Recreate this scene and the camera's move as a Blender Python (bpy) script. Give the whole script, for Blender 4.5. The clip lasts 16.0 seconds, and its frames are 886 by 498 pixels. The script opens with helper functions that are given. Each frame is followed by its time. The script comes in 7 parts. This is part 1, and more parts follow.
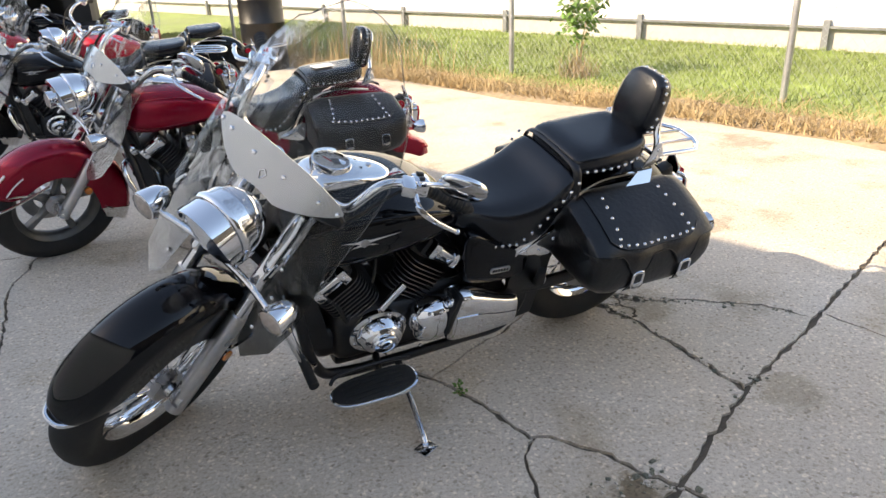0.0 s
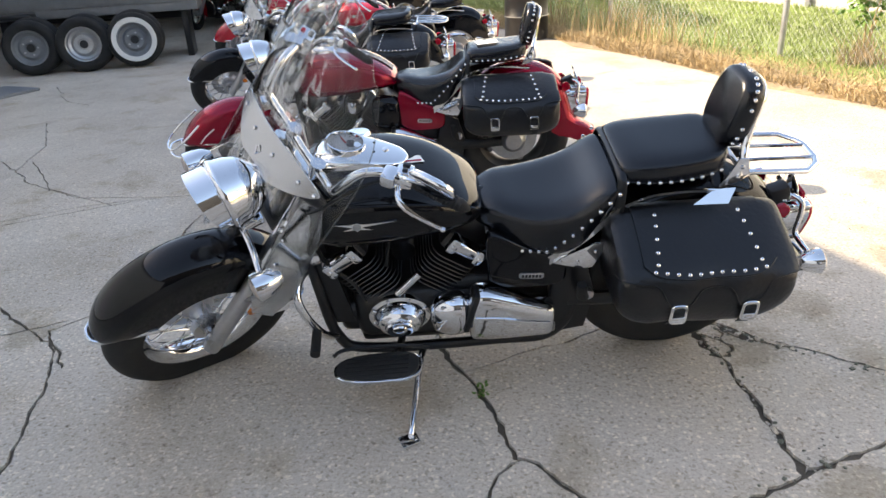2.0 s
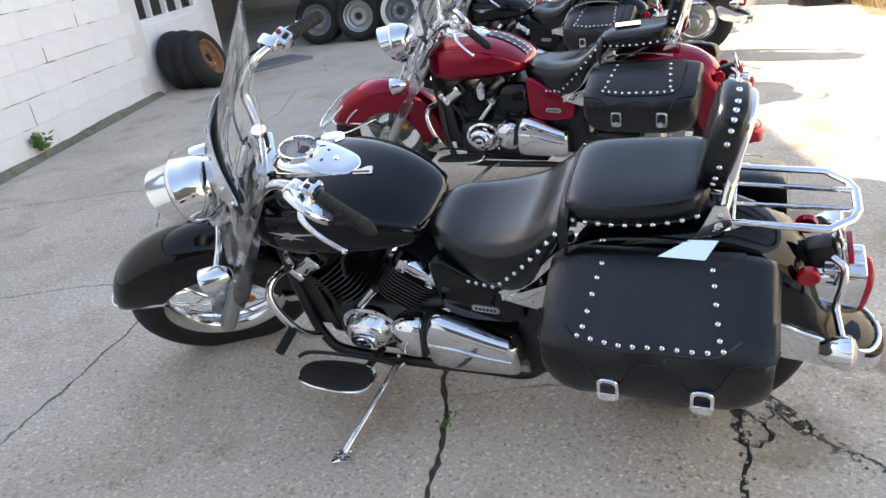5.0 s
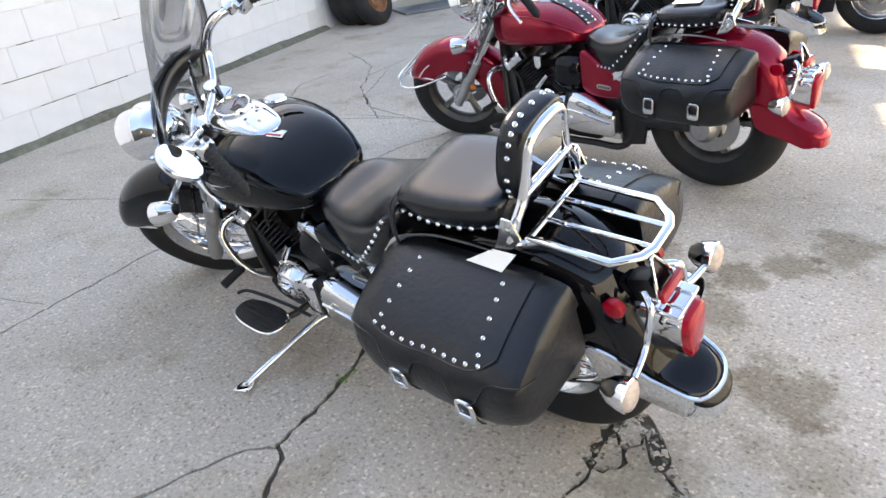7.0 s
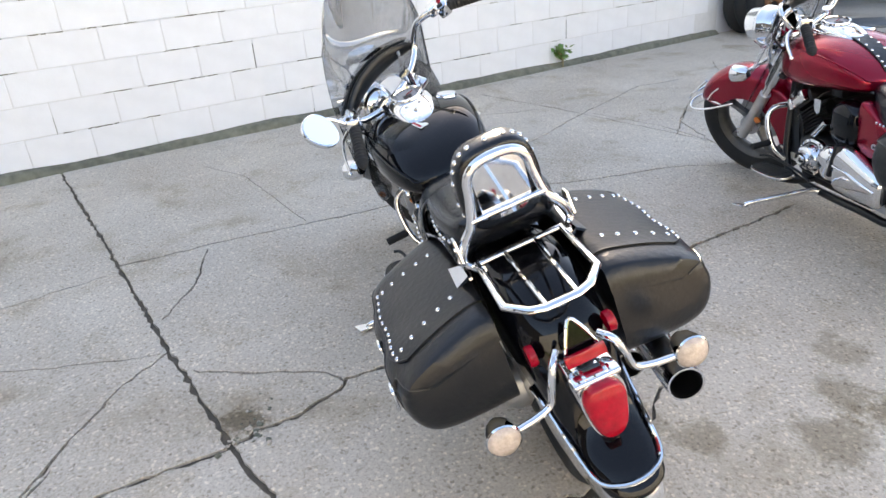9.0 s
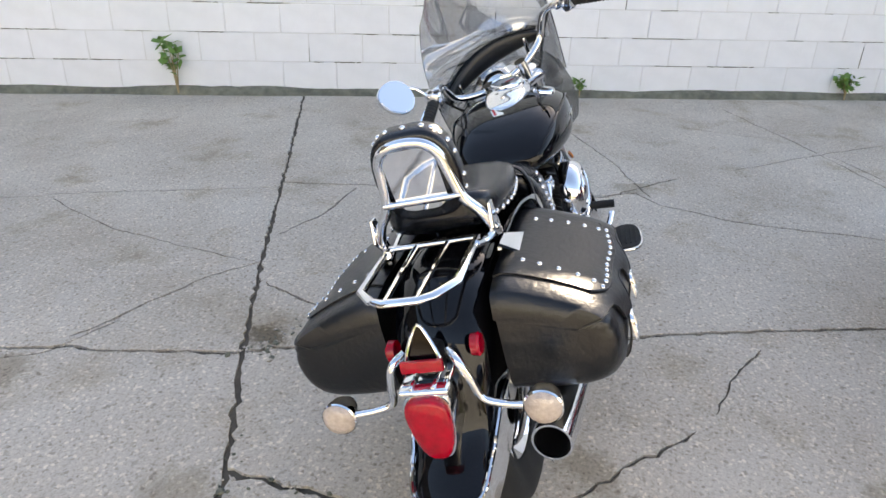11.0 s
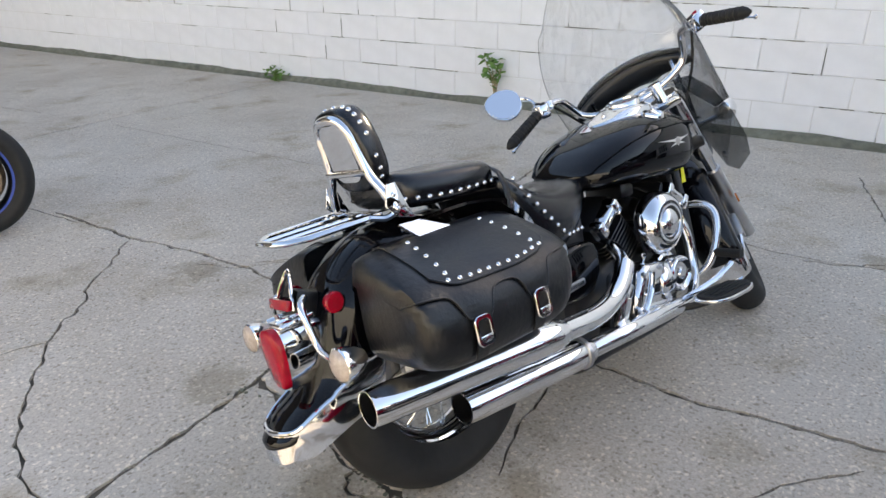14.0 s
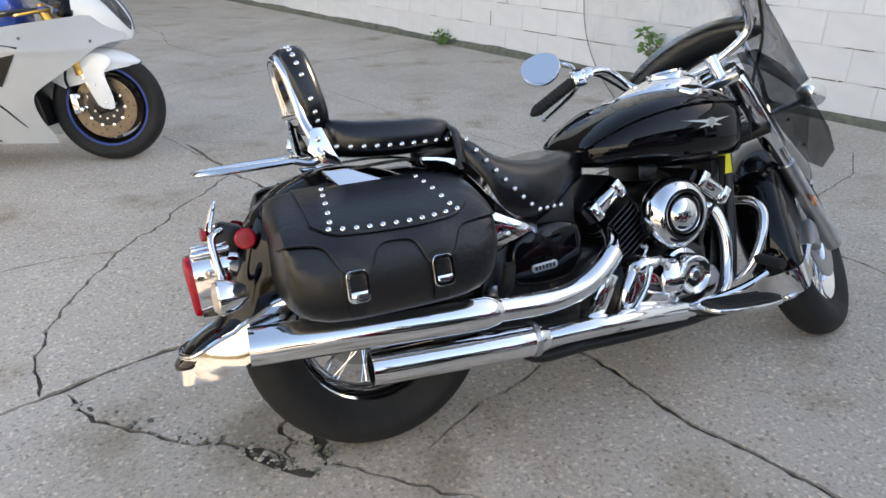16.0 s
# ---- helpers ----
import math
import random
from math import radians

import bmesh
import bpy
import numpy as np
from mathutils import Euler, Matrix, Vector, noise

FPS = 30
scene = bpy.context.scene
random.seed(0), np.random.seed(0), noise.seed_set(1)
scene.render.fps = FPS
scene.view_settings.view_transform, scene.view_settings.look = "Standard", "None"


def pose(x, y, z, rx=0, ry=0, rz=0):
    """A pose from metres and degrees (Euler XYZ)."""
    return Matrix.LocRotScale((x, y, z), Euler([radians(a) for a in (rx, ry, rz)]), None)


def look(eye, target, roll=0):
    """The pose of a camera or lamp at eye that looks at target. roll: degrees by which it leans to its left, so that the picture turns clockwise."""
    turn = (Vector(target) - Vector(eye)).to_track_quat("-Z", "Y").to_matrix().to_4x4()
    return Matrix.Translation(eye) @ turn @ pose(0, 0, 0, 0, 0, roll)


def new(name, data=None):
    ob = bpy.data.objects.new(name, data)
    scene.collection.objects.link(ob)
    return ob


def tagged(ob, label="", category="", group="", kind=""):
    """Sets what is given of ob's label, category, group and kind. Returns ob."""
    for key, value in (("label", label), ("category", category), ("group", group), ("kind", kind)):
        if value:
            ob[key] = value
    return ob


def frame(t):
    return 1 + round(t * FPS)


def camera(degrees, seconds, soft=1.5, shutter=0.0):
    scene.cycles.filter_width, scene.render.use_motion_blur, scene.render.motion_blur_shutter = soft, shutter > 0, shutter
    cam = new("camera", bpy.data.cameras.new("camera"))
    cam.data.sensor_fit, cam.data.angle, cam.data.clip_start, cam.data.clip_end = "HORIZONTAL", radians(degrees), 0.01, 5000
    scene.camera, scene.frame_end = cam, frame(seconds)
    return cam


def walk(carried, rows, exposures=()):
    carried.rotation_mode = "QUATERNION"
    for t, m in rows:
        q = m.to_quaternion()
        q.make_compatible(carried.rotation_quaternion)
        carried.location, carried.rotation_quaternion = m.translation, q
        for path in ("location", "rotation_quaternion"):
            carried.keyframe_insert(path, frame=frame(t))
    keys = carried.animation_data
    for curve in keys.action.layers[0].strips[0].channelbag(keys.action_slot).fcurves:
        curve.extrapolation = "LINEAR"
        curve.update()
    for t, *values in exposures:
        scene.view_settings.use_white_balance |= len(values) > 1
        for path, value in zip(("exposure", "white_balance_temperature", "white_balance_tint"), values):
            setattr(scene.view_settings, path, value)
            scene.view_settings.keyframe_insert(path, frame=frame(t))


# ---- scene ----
cam = camera(64.5, 16.0)
PATH = [
    (0, (-1.139, -1.934, 1.304), (-0.413, -0.236, 0.536), -2.0),
    (0.5, (-0.948, -2.048, 1.308), (-0.466, -0.253, 0.569), -2.5),
    (1, (-0.763, -1.982, 1.301), (-0.418, -0.168, 0.532), -2.6),
    (1.5, (-0.599, -1.95, 1.299), (-0.342, -0.138, 0.494), -2.5),
    (2, (-0.382, -2.003, 1.309), (-0.441, -0.176, 0.497), -3.1),
    (2.5, (-0.239, -1.951, 1.31), (-0.447, -0.147, 0.471), -4.9),
    (3, (-0.136, -1.858, 1.323), (-0.271, -0.062, 0.455), -0.9),
    (3.5, (0.021, -1.841, 1.295), (-0.286, -0.055, 0.449), -1.8),
    (4, (0.241, -1.814, 1.3), (-0.287, -0.062, 0.491), -3.8),
    (4.2, (0.296, -1.775, 1.3), (-0.312, -0.05, 0.49), -5.0),
    (6.5, (0.966, -1.245, 1.321), (-0.221, 0.09, 0.42), -5.6),
    (7, (1.184, -1.136, 1.318), (-0.114, 0.082, 0.406), -6.3),
    (7.5, (1.376, -1.009, 1.333), (-0.117, -0.004, 0.461), -9.1),
    (8, (1.424, -0.812, 1.326), (-0.181, -0.012, 0.439), -5.9),
    (8.5, (1.585, -0.597, 1.327), (-0.117, -0.025, 0.448), -4.5),
    (9, (1.694, -0.412, 1.34), (-0.1, -0.152, 0.495), -4.5),
    (9.5, (1.645, -0.251, 1.314), (-0.174, -0.214, 0.485), -2.9),
    (10, (1.662, -0.064, 1.342), (-0.143, -0.195, 0.492), -1.8),
    (12.3, (1.534, 0.792, 1.326), (0.063, -0.285, 0.505), -1.0),
    (12.5, (1.502, 0.843, 1.321), (0.078, -0.308, 0.516), -2.6),
    (13, (1.359, 0.919, 1.313), (0.017, -0.298, 0.467), -1.0),
    (13.5, (1.269, 1.057, 1.312), (0.006, -0.26, 0.493), 0.3),
    (14, (1.173, 1.287, 1.305), (0.048, -0.153, 0.493), -0.1),
    (14.5, (1.054, 1.364, 1.29), (0.012, -0.138, 0.478), -2.4),
    (15, (0.911, 1.377, 1.303), (-0.088, -0.131, 0.45), -0.5),
    (15.5, (0.711, 1.463, 1.268), (-0.131, -0.156, 0.45), 0.7),
    (16, (0.605, 1.543, 1.239), (-0.013, -0.147, 0.365), 0.4),
]
walk(cam, [(t, look(eye, target, roll)) for t, eye, target, roll in PATH], [(0, 1.51, 8350, 14), (0.5, 1.52, 8330, 14), (2, 1.76, 8330, 14), (4, 1.82, 8250, 13), (6.5, 2.16, 8150, 13), (8.8, 2.16, 8150, 13), (9.5, 1.84, 8100, 13), (10, 1.84, 8100, 13), (12.5, 1.70, 8060, 13), (16, 1.62, 8080, 12)])

# ---- world, sun ----
SUN_DIR = Vector((-0.83, 0.12, 0.545)).normalized()
world = bpy.data.worlds.new("sky")
scene.world = world
world.use_nodes = True
wn, wl = world.node_tree.nodes, world.node_tree.links
wn.clear()
sky = wn.new("ShaderNodeTexSky")
sky.sky_type = "NISHITA"
sky.sun_disc = False
sky.sun_elevation = math.asin(SUN_DIR.z)
sky.sun_rotation = math.atan2(SUN_DIR.x, SUN_DIR.y)
sky.dust_density = 0.6
bg = wn.new("ShaderNodeBackground")
bg.inputs["Strength"].default_value = 0.15
wo = wn.new("ShaderNodeOutputWorld")
wl.new(sky.outputs[0], bg.inputs[0])
wl.new(bg.outputs[0], wo.inputs[0])
sun_data = bpy.data.lights.new("sun", "SUN")
sun_data.energy, sun_data.angle, sun_data.color = 3.6, radians(0.5), (1.0, 0.93, 0.82)
sun = new("sun", sun_data)
sun.matrix_world = look(SUN_DIR * 40, (0, 0, 0))


# ---- materials ----
def material(name, colour, rough=0.5, metal=0.0, vary=0.15, scale=30.0, bump=0.0, bump_scale=200.0, coat=0.0, spots=0.0, piece=0.0):
    """A principled material whose colour drifts at two scales, with fine relief."""
    m = bpy.data.materials.new(name)
    m.use_nodes = True
    nt = m.node_tree
    b = nt.nodes["Principled BSDF"]
    b.inputs["Roughness"].default_value, b.inputs["Metallic"].default_value = rough, metal
    b.inputs["Coat Weight"].default_value = coat
    b.inputs["Coat Roughness"].default_value = 0.03
    tc = nt.nodes.new("ShaderNodeTexCoord")
    if vary or spots or piece:
        n1 = nt.nodes.new("ShaderNodeTexNoise")
        n1.inputs["Scale"].default_value, n1.inputs["Detail"].default_value = scale, 6
        n2 = nt.nodes.new("ShaderNodeTexNoise")
        n2.inputs["Scale"].default_value, n2.inputs["Detail"].default_value = scale / 9, 4
        nt.links.new(tc.outputs["Object"], n1.inputs["Vector"])
        nt.links.new(tc.outputs["Object"], n2.inputs["Vector"])
        add = nt.nodes.new("ShaderNodeMath")
        nt.links.new(n1.outputs["Fac"], add.inputs[0])
        nt.links.new(n2.outputs["Fac"], add.inputs[1])
        src = add.outputs[0]
        if piece:
            info = nt.nodes.new("ShaderNodeObjectInfo")
            mul = nt.nodes.new("ShaderNodeMath")
            mul.operation = "MULTIPLY_ADD"
            mul.inputs[1].default_value = piece
            nt.links.new(info.outputs["Random"], mul.inputs[0])
            nt.links.new(src, mul.inputs[2])
            src = mul.outputs[0]
        ramp = nt.nodes.new("ShaderNodeMapRange")
        ramp.inputs["From Min"].default_value, ramp.inputs["From Max"].default_value = 0.6, 1.4 + piece
        ramp.inputs["To Min"].default_value, ramp.inputs["To Max"].default_value = 1 - vary, 1 + vary
        nt.links.new(src, ramp.inputs["Value"])
        mix = nt.nodes.new("ShaderNodeVectorMath")
        mix.operation = "SCALE"
        mix.inputs[0].default_value = colour
        nt.links.new(ramp.outputs[0], mix.inputs["Scale"])
        nt.links.new(mix.outputs[0], b.inputs["Base Color"])
        rr = nt.nodes.new("ShaderNodeMapRange")
        rr.inputs["From Min"].default_value, rr.inputs["From Max"].default_value = 0.3, 0.7
        rr.inputs["To Min"].default_value, rr.inputs["To Max"].default_value = rough * 0.8, min(1, rough * 1.25)
        nt.links.new(n2.outputs["Fac"], rr.inputs["Value"])
        nt.links.new(rr.outputs[0], b.inputs["Roughness"])
    else:
        b.inputs["Base Color"].default_value = (*colour, 1)
    if bump:
        n3 = nt.nodes.new("ShaderNodeTexNoise")
        n3.inputs["Scale"].default_value, n3.inputs["Detail"].default_value = bump_scale, 5
        nt.links.new(tc.outputs["Object"], n3.inputs["Vector"])
        bp = nt.nodes.new("ShaderNodeBump")
        bp.inputs["Strength"].default_value, bp.inputs["Distance"].default_value = bump, 0.004
        nt.links.new(n3.outputs["Fac"], bp.inputs["Height"])
        nt.links.new(bp.outputs[0], b.inputs["Normal"])
    return m


def glass(name, tint, rough=0.02, ior=1.45, sheen=1.0):
    """Thin clear plastic: mostly see-through, with a mirror sheen at grazing angles."""
    m = bpy.data.materials.new(name)
    m.use_nodes = True
    nt = m.node_tree
    nt.nodes.clear()
    out = nt.nodes.new("ShaderNodeOutputMaterial")
    tr = nt.nodes.new("ShaderNodeBsdfTransparent")
    tr.inputs[0].default_value = (*tint, 1)
    gl = nt.nodes.new("ShaderNodeBsdfGlossy")
    gl.inputs["Roughness"].default_value = rough
    fr = nt.nodes.new("ShaderNodeFresnel")
    fr.inputs[0].default_value = ior
    mx = nt.nodes.new("ShaderNodeMixShader")
    sc = nt.nodes.new("ShaderNodeMath")
    sc.operation = "MULTIPLY"
    sc.inputs[1].default_value = sheen
    nt.links.new(fr.outputs[0], sc.inputs[0])
    nt.links.new(sc.outputs[0], mx.inputs[0])
    nt.links.new(tr.outputs[0], mx.inputs[1])
    nt.links.new(gl.outputs[0], mx.inputs[2])
    nt.links.new(mx.outputs[0], out.inputs[0])
    return m


STAINS = [(0.33, 1.05, 0.11, 0.55), (0.38, 0.80, 0.10, 0.6), (0.58, 1.45, 0.15, 0.6), (0.70, 0.52, 0.15, 0.55), (0.47, 1.22, 0.10, 0.6), (0.24, 0.97, 0.09, 0.65), (0.85, 0.30, 0.12, 0.80), (0.04, 1.09, 0.08, 0.7), (0.30, 0.46, 0.07, 0.65), (-0.13, -0.80, 0.07, 0.35), (0.57, 0.05, 0.12, 0.72), (0.92, -0.10, 0.12, 0.84), (0.15, 0.30, 0.10, 0.68), (0.59, -0.67, 0.11, 0.74), (1.43, 0.67, 0.14, 0.7), (2.84, 1.75, 0.20, 0.7), (0.34, -1.52, 0.10, 0.72), (-2.05, 0.30, 0.10, 0.7), (1.9, 1.6, 0.16, 0.7)]


def concrete_material(name):
    """Weathered slab concrete: pale grey-brown with exposed stones, patches and damp stains."""
    m = bpy.data.materials.new(name)
    m.use_nodes = True
    nt = m.node_tree
    b = nt.nodes["Principled BSDF"]
    tc = nt.nodes.new("ShaderNodeTexCoord")

    def noise_at(scale, detail=6, rough=0.6):
        n = nt.nodes.new("ShaderNodeTexNoise")
        n.inputs["Scale"].default_value, n.inputs["Detail"].default_value, n.inputs["Roughness"].default_value = scale, detail, rough
        nt.links.new(tc.outputs["Object"], n.inputs["Vector"])
        return n.outputs["Fac"]

    def ramp(src, stops):
        r = nt.nodes.new("ShaderNodeValToRGB")
        r.color_ramp.elements[0].position, r.color_ramp.elements[0].color = stops[0][0], (*stops[0][1], 1)
        r.color_ramp.elements[1].position, r.color_ramp.elements[1].color = stops[-1][0], (*stops[-1][1], 1)
        for p, c in stops[1:-1]:
            e = r.color_ramp.elements.new(p)
            e.color = (*c, 1)
        nt.links.new(src, r.inputs[0])
        return r.outputs[0]

    def mul(a, c):
        x = nt.nodes.new("ShaderNodeMix")
        x.data_type, x.blend_type = "RGBA", "MULTIPLY"
        x.inputs[0].default_value = 1.0
        nt.links.new(a, x.inputs[6])
        nt.links.new(c, x.inputs[7])
        return x.outputs[2]
    base = ramp(noise_at(1.1, 8), [(0.3, (0.435, 0.378, 0.312)), (0.45, (0.505, 0.452, 0.386)), (0.58, (0.555, 0.502, 0.434)), (0.72, (0.595, 0.545, 0.482))])
    grit = ramp(noise_at(85, 5, 0.8), [(0.34, (0.52, 0.49, 0.46)), (0.44, (0.90, 0.89, 0.88)), (0.54, (1, 1, 1)), (0.66, (1.22, 1.21, 1.19))])
    stain = ramp(noise_at(2.6, 5, 0.55), [(0.27, (0.62, 0.56, 0.48)), (0.36, (0.86, 0.83, 0.78)), (0.46, (1, 1, 1))])
    stones = nt.nodes.new("ShaderNodeTexVoronoi")
    stones.inputs["Scale"].default_value = 115
    nt.links.new(tc.outputs["Object"], stones.inputs["Vector"])
    cell = nt.nodes.new("ShaderNodeSeparateColor")
    nt.links.new(stones.outputs["Color"], cell.inputs[0])
    pebble = ramp(cell.outputs[0], [(0.0, (0.62, 0.59, 0.56)), (0.09, (0.97, 0.96, 0.95)), (0.88, (1, 1, 1)), (0.96, (1.34, 1.32, 1.28))])
    pits = ramp(noise_at(38, 2, 0.5), [(0.24, (0.60, 0.56, 0.51)), (0.32, (0.95, 0.94, 0.93)), (0.40, (1, 1, 1))])
    col = mul(mul(mul(mul(base, grit), stain), pebble), pits)
    # damp brown stains with shapes of their own: place, size, strength
    warp = nt.nodes.new("ShaderNodeTexNoise")
    warp.inputs["Scale"].default_value, warp.inputs["Detail"].default_value, warp.inputs["Roughness"].default_value = 6.0, 9, 0.72
    nt.links.new(tc.outputs["Object"], warp.inputs["Vector"])
    for sx, sy, size, dark in STAINS:
        sub = nt.nodes.new("ShaderNodeVectorMath")
        sub.operation = "DISTANCE"
        sub.inputs[1].default_value = (sx, sy, 0)
        nt.links.new(tc.outputs["Object"], sub.inputs[0])
        wob = nt.nodes.new("ShaderNodeMath")
        wob.operation = "MULTIPLY_ADD"
        wob.inputs[1].default_value = -size * 4.2
        nt.links.new(warp.outputs["Fac"], wob.inputs[0])
        nt.links.new(sub.outputs["Value"], wob.inputs[2])
        rng = nt.nodes.new("ShaderNodeMapRange")
        rng.interpolation_type = "SMOOTHSTEP"
        rng.inputs["From Min"].default_value, rng.inputs["From Max"].default_value = -size * 1.6, -size * 0.8
        rng.inputs["To Min"].default_value, rng.inputs["To Max"].default_value = dark, 1.0
        nt.links.new(wob.outputs[0], rng.inputs["Value"])
        tint = nt.nodes.new("ShaderNodeCombineColor")
        gam = nt.nodes.new("ShaderNodeMath")
        gam.operation = "POWER"
        gam.inputs[1].default_value = 1.35
        nt.links.new(rng.outputs[0], gam.inputs[0])
        nt.links.new(rng.outputs[0], tint.inputs[0])
        nt.links.new(gam.outputs[0], tint.inputs[2])
        mid = nt.nodes.new("ShaderNodeMath")
        mid.operation = "POWER"
        mid.inputs[1].default_value = 1.12
        nt.links.new(rng.outputs[0], mid.inputs[0])
        nt.links.new(mid.outputs[0], tint.inputs[1])
        col = mul(col, tint.outputs[0])
    nt.links.new(col, b.inputs["Base Color"])
    b.inputs["Roughness"].default_value = 0.85
    bp = nt.nodes.new("ShaderNodeBump")
    bp.inputs["Strength"].default_value, bp.inputs["Distance"].default_value = 0.5, 0.004
    nt.links.new(noise_at(160, 4, 0.7), bp.inputs["Height"])
    nt.links.new(bp.outputs[0], b.inputs["Normal"])
    return m


CONCRETE = concrete_material("concrete")
DIRT = material("dirt", (0.11, 0.09, 0.068), 0.95, vary=0.4, scale=40, bump=0.6)
BLOCK = material("painted_block", (0.80, 0.808, 0.825), 0.6, vary=0.07, scale=9, bump=0.5, bump_scale=60, piece=0.2)
# darker than BLOCK: dirt and shading of the joints put into one tone
MORTAR = material("painted_mortar", (0.71, 0.71, 0.705), 0.7, vary=0.08, scale=20, bump=0.3)
FOOTING = material("footing", (0.165, 0.165, 0.125), 0.9, vary=0.55, scale=18, bump=0.6)
BLACK_PAINT = material("black_paint", (0.003, 0.003, 0.004), 0.04, vary=0.2, scale=8)
BLACK_PAINT.node_tree.nodes["Principled BSDF"].inputs["Specular IOR Level"].default_value = 0.34
RED_PAINT = material("red_paint", (0.31, 0.0, 0.020), 0.22, 0.6, vary=0.12, scale=6, coat=0.4)
BRIGHT_RED = material("bright_red_paint", (0.48, 0.004, 0.02), 0.25, vary=0.08, scale=6, coat=1.0)
CHROME = material("chrome", (0.80, 0.81, 0.83), 0.06, 1.0, vary=0.04, scale=20)
ALLOY = material("alloy", (0.55, 0.55, 0.56), 0.32, 1.0, vary=0.1, scale=60)
DULL_METAL = material("dull_metal", (0.42, 0.42, 0.42), 0.42, 1.0, vary=0.15, scale=50)
LEATHER = material("black_leather", (0.004, 0.0045, 0.006), 0.33, vary=0.4, scale=14, bump=0.35, bump_scale=70)
VINYL = material("black_vinyl", (0.004, 0.0048, 0.007), 0.19, vary=0.25, scale=20, bump=0.10, bump_scale=500)
for soft, gloss in ((LEATHER, 0.5), (VINYL, 0.52)):
    soft.node_tree.nodes["Principled BSDF"].inputs["Specular IOR Level"].default_value = gloss
RUBBER = material("rubber", (0.010, 0.010, 0.010), 0.75, vary=0.3, scale=40, bump=0.2, bump_scale=200)
BLACK_METAL = material("black_metal", (0.007, 0.007, 0.008), 0.35, vary=0.3, scale=40, bump=0.1)
LENS_RED = material("red_lens", (0.34, 0.0, 0.012), 0.16, vary=0.35, scale=60, bump=0.25, bump_scale=120, coat=0.35)
LENS_RED.node_tree.nodes["Principled BSDF"].inputs["Specular IOR Level"].default_value = 0.3
LENS_CLEAR = material("pale_amber_lens", (0.46, 0.38, 0.33), 0.12, vary=0.3, scale=90, bump=0.5, bump_scale=200, coat=0.8)
AMBER = material("amber_lens", (0.60, 0.16, 0.02), 0.2, vary=0.1, coat=0.6)
MIRROR = material("mirror_glass", (0.92, 0.93, 0.95), 0.01, 1.0, vary=0.0)
SCREEN = glass("clear_screen", (0.915, 0.92, 0.92), 0.03, ior=1.5, sheen=0.85)
SCREEN_EDGE = glass("screen_edge", (0.85, 0.86, 0.86), 0.25, 1.5)
SMOKE = glass("smoked_plastic", (0.30, 0.31, 0.315), 0.10, 1.55)
PANEL = material("satin_panel", (0.58, 0.585, 0.59), 0.22, 0.9, vary=0.06, scale=30)
WHITE_PAINT = material("white_paint", (0.86, 0.88, 0.89), 0.25, vary=0.03, scale=8, coat=0.8)
CAST_WHEEL = material("weathered_cast_wheel", (0.22, 0.215, 0.21), 0.45, 0.7, vary=0.25, scale=30)
CAST_RIM = material("dark_cast_rim", (0.09, 0.088, 0.085), 0.4, 0.6, vary=0.25, scale=30)
BROWN_DISC = material("weathered_disc", (0.20, 0.15, 0.11), 0.45, 0.8, vary=0.3, scale=30)
GOLD = material("gold_anodised", (0.75, 0.45, 0.12), 0.3, 1.0, vary=0.1, scale=20)
BLUE_PAINT = material("blue_paint", (0.01, 0.06, 0.35), 0.25, vary=0.1, coat=0.8)
TAPE = material("blue_tape", (0.008, 0.05, 0.30), 0.5, vary=0.15, scale=30)
YELLOW = material("yellow_paper", (0.75, 0.7, 0.03), 0.6, vary=0.05)
FIN_EDGE = material("worn_fin_edge", (0.10, 0.10, 0.10), 0.35, 0.8, vary=0.2, scale=40)
PAPER = material("paper", (0.8, 0.79, 0.76), 0.6, vary=0.04)
DIAL = material("dial_face", (0.30, 0.31, 0.32), 0.4, vary=0.05)
GALV = material("galvanised", (0.42, 0.43, 0.44), 0.45, 0.8, vary=0.15, scale=40)
GRASS = material("grass", (0.19, 0.25, 0.075), 0.75, vary=0.5, scale=2.2)
STRAW = material("straw", (0.40, 0.30, 0.165), 0.85, vary=0.5, scale=14)
DRY_SOIL = material("dry_soil", (0.30, 0.23, 0.15), 0.95, vary=0.5, scale=22, bump=0.8, bump_scale=60)
LEAF = material("leaf", (0.11, 0.22, 0.04), 0.6, vary=0.35, scale=12)
SIDING = material("white_siding", (0.80, 0.79, 0.76), 0.6, vary=0.05, scale=4)
# colour of the added south wall, dark so that gloss reflects little
DARK_BACKDROP = material("dark_backdrop", (0.055, 0.05, 0.045), 0.85, vary=0.12, scale=4)
BEIGE = material("beige_block", (0.46, 0.43, 0.40), 0.85, vary=0.12, scale=10, bump=0.3)
# near-black colour stands in for the unlit depth behind openings
INTERIOR_SHADE = material("interior_shade", (0.02, 0.019, 0.018), 0.9, vary=0.3, scale=6)
RUST = material("rusty_steel", (0.22, 0.10, 0.045), 0.75, vary=0.4, scale=25, bump=0.3)
STEEL_GREY = material("grey_steel", (0.18, 0.19, 0.2), 0.5, 0.3, vary=0.2, scale=10)
WHITEWALL = material("whitewall", (0.68, 0.67, 0.64), 0.6, vary=0.1, scale=20)


# ---- mesh helpers ----
def smooth(me, angle=40):
    me.shade_smooth()
    me.set_sharp_from_angle(angle=radians(angle))


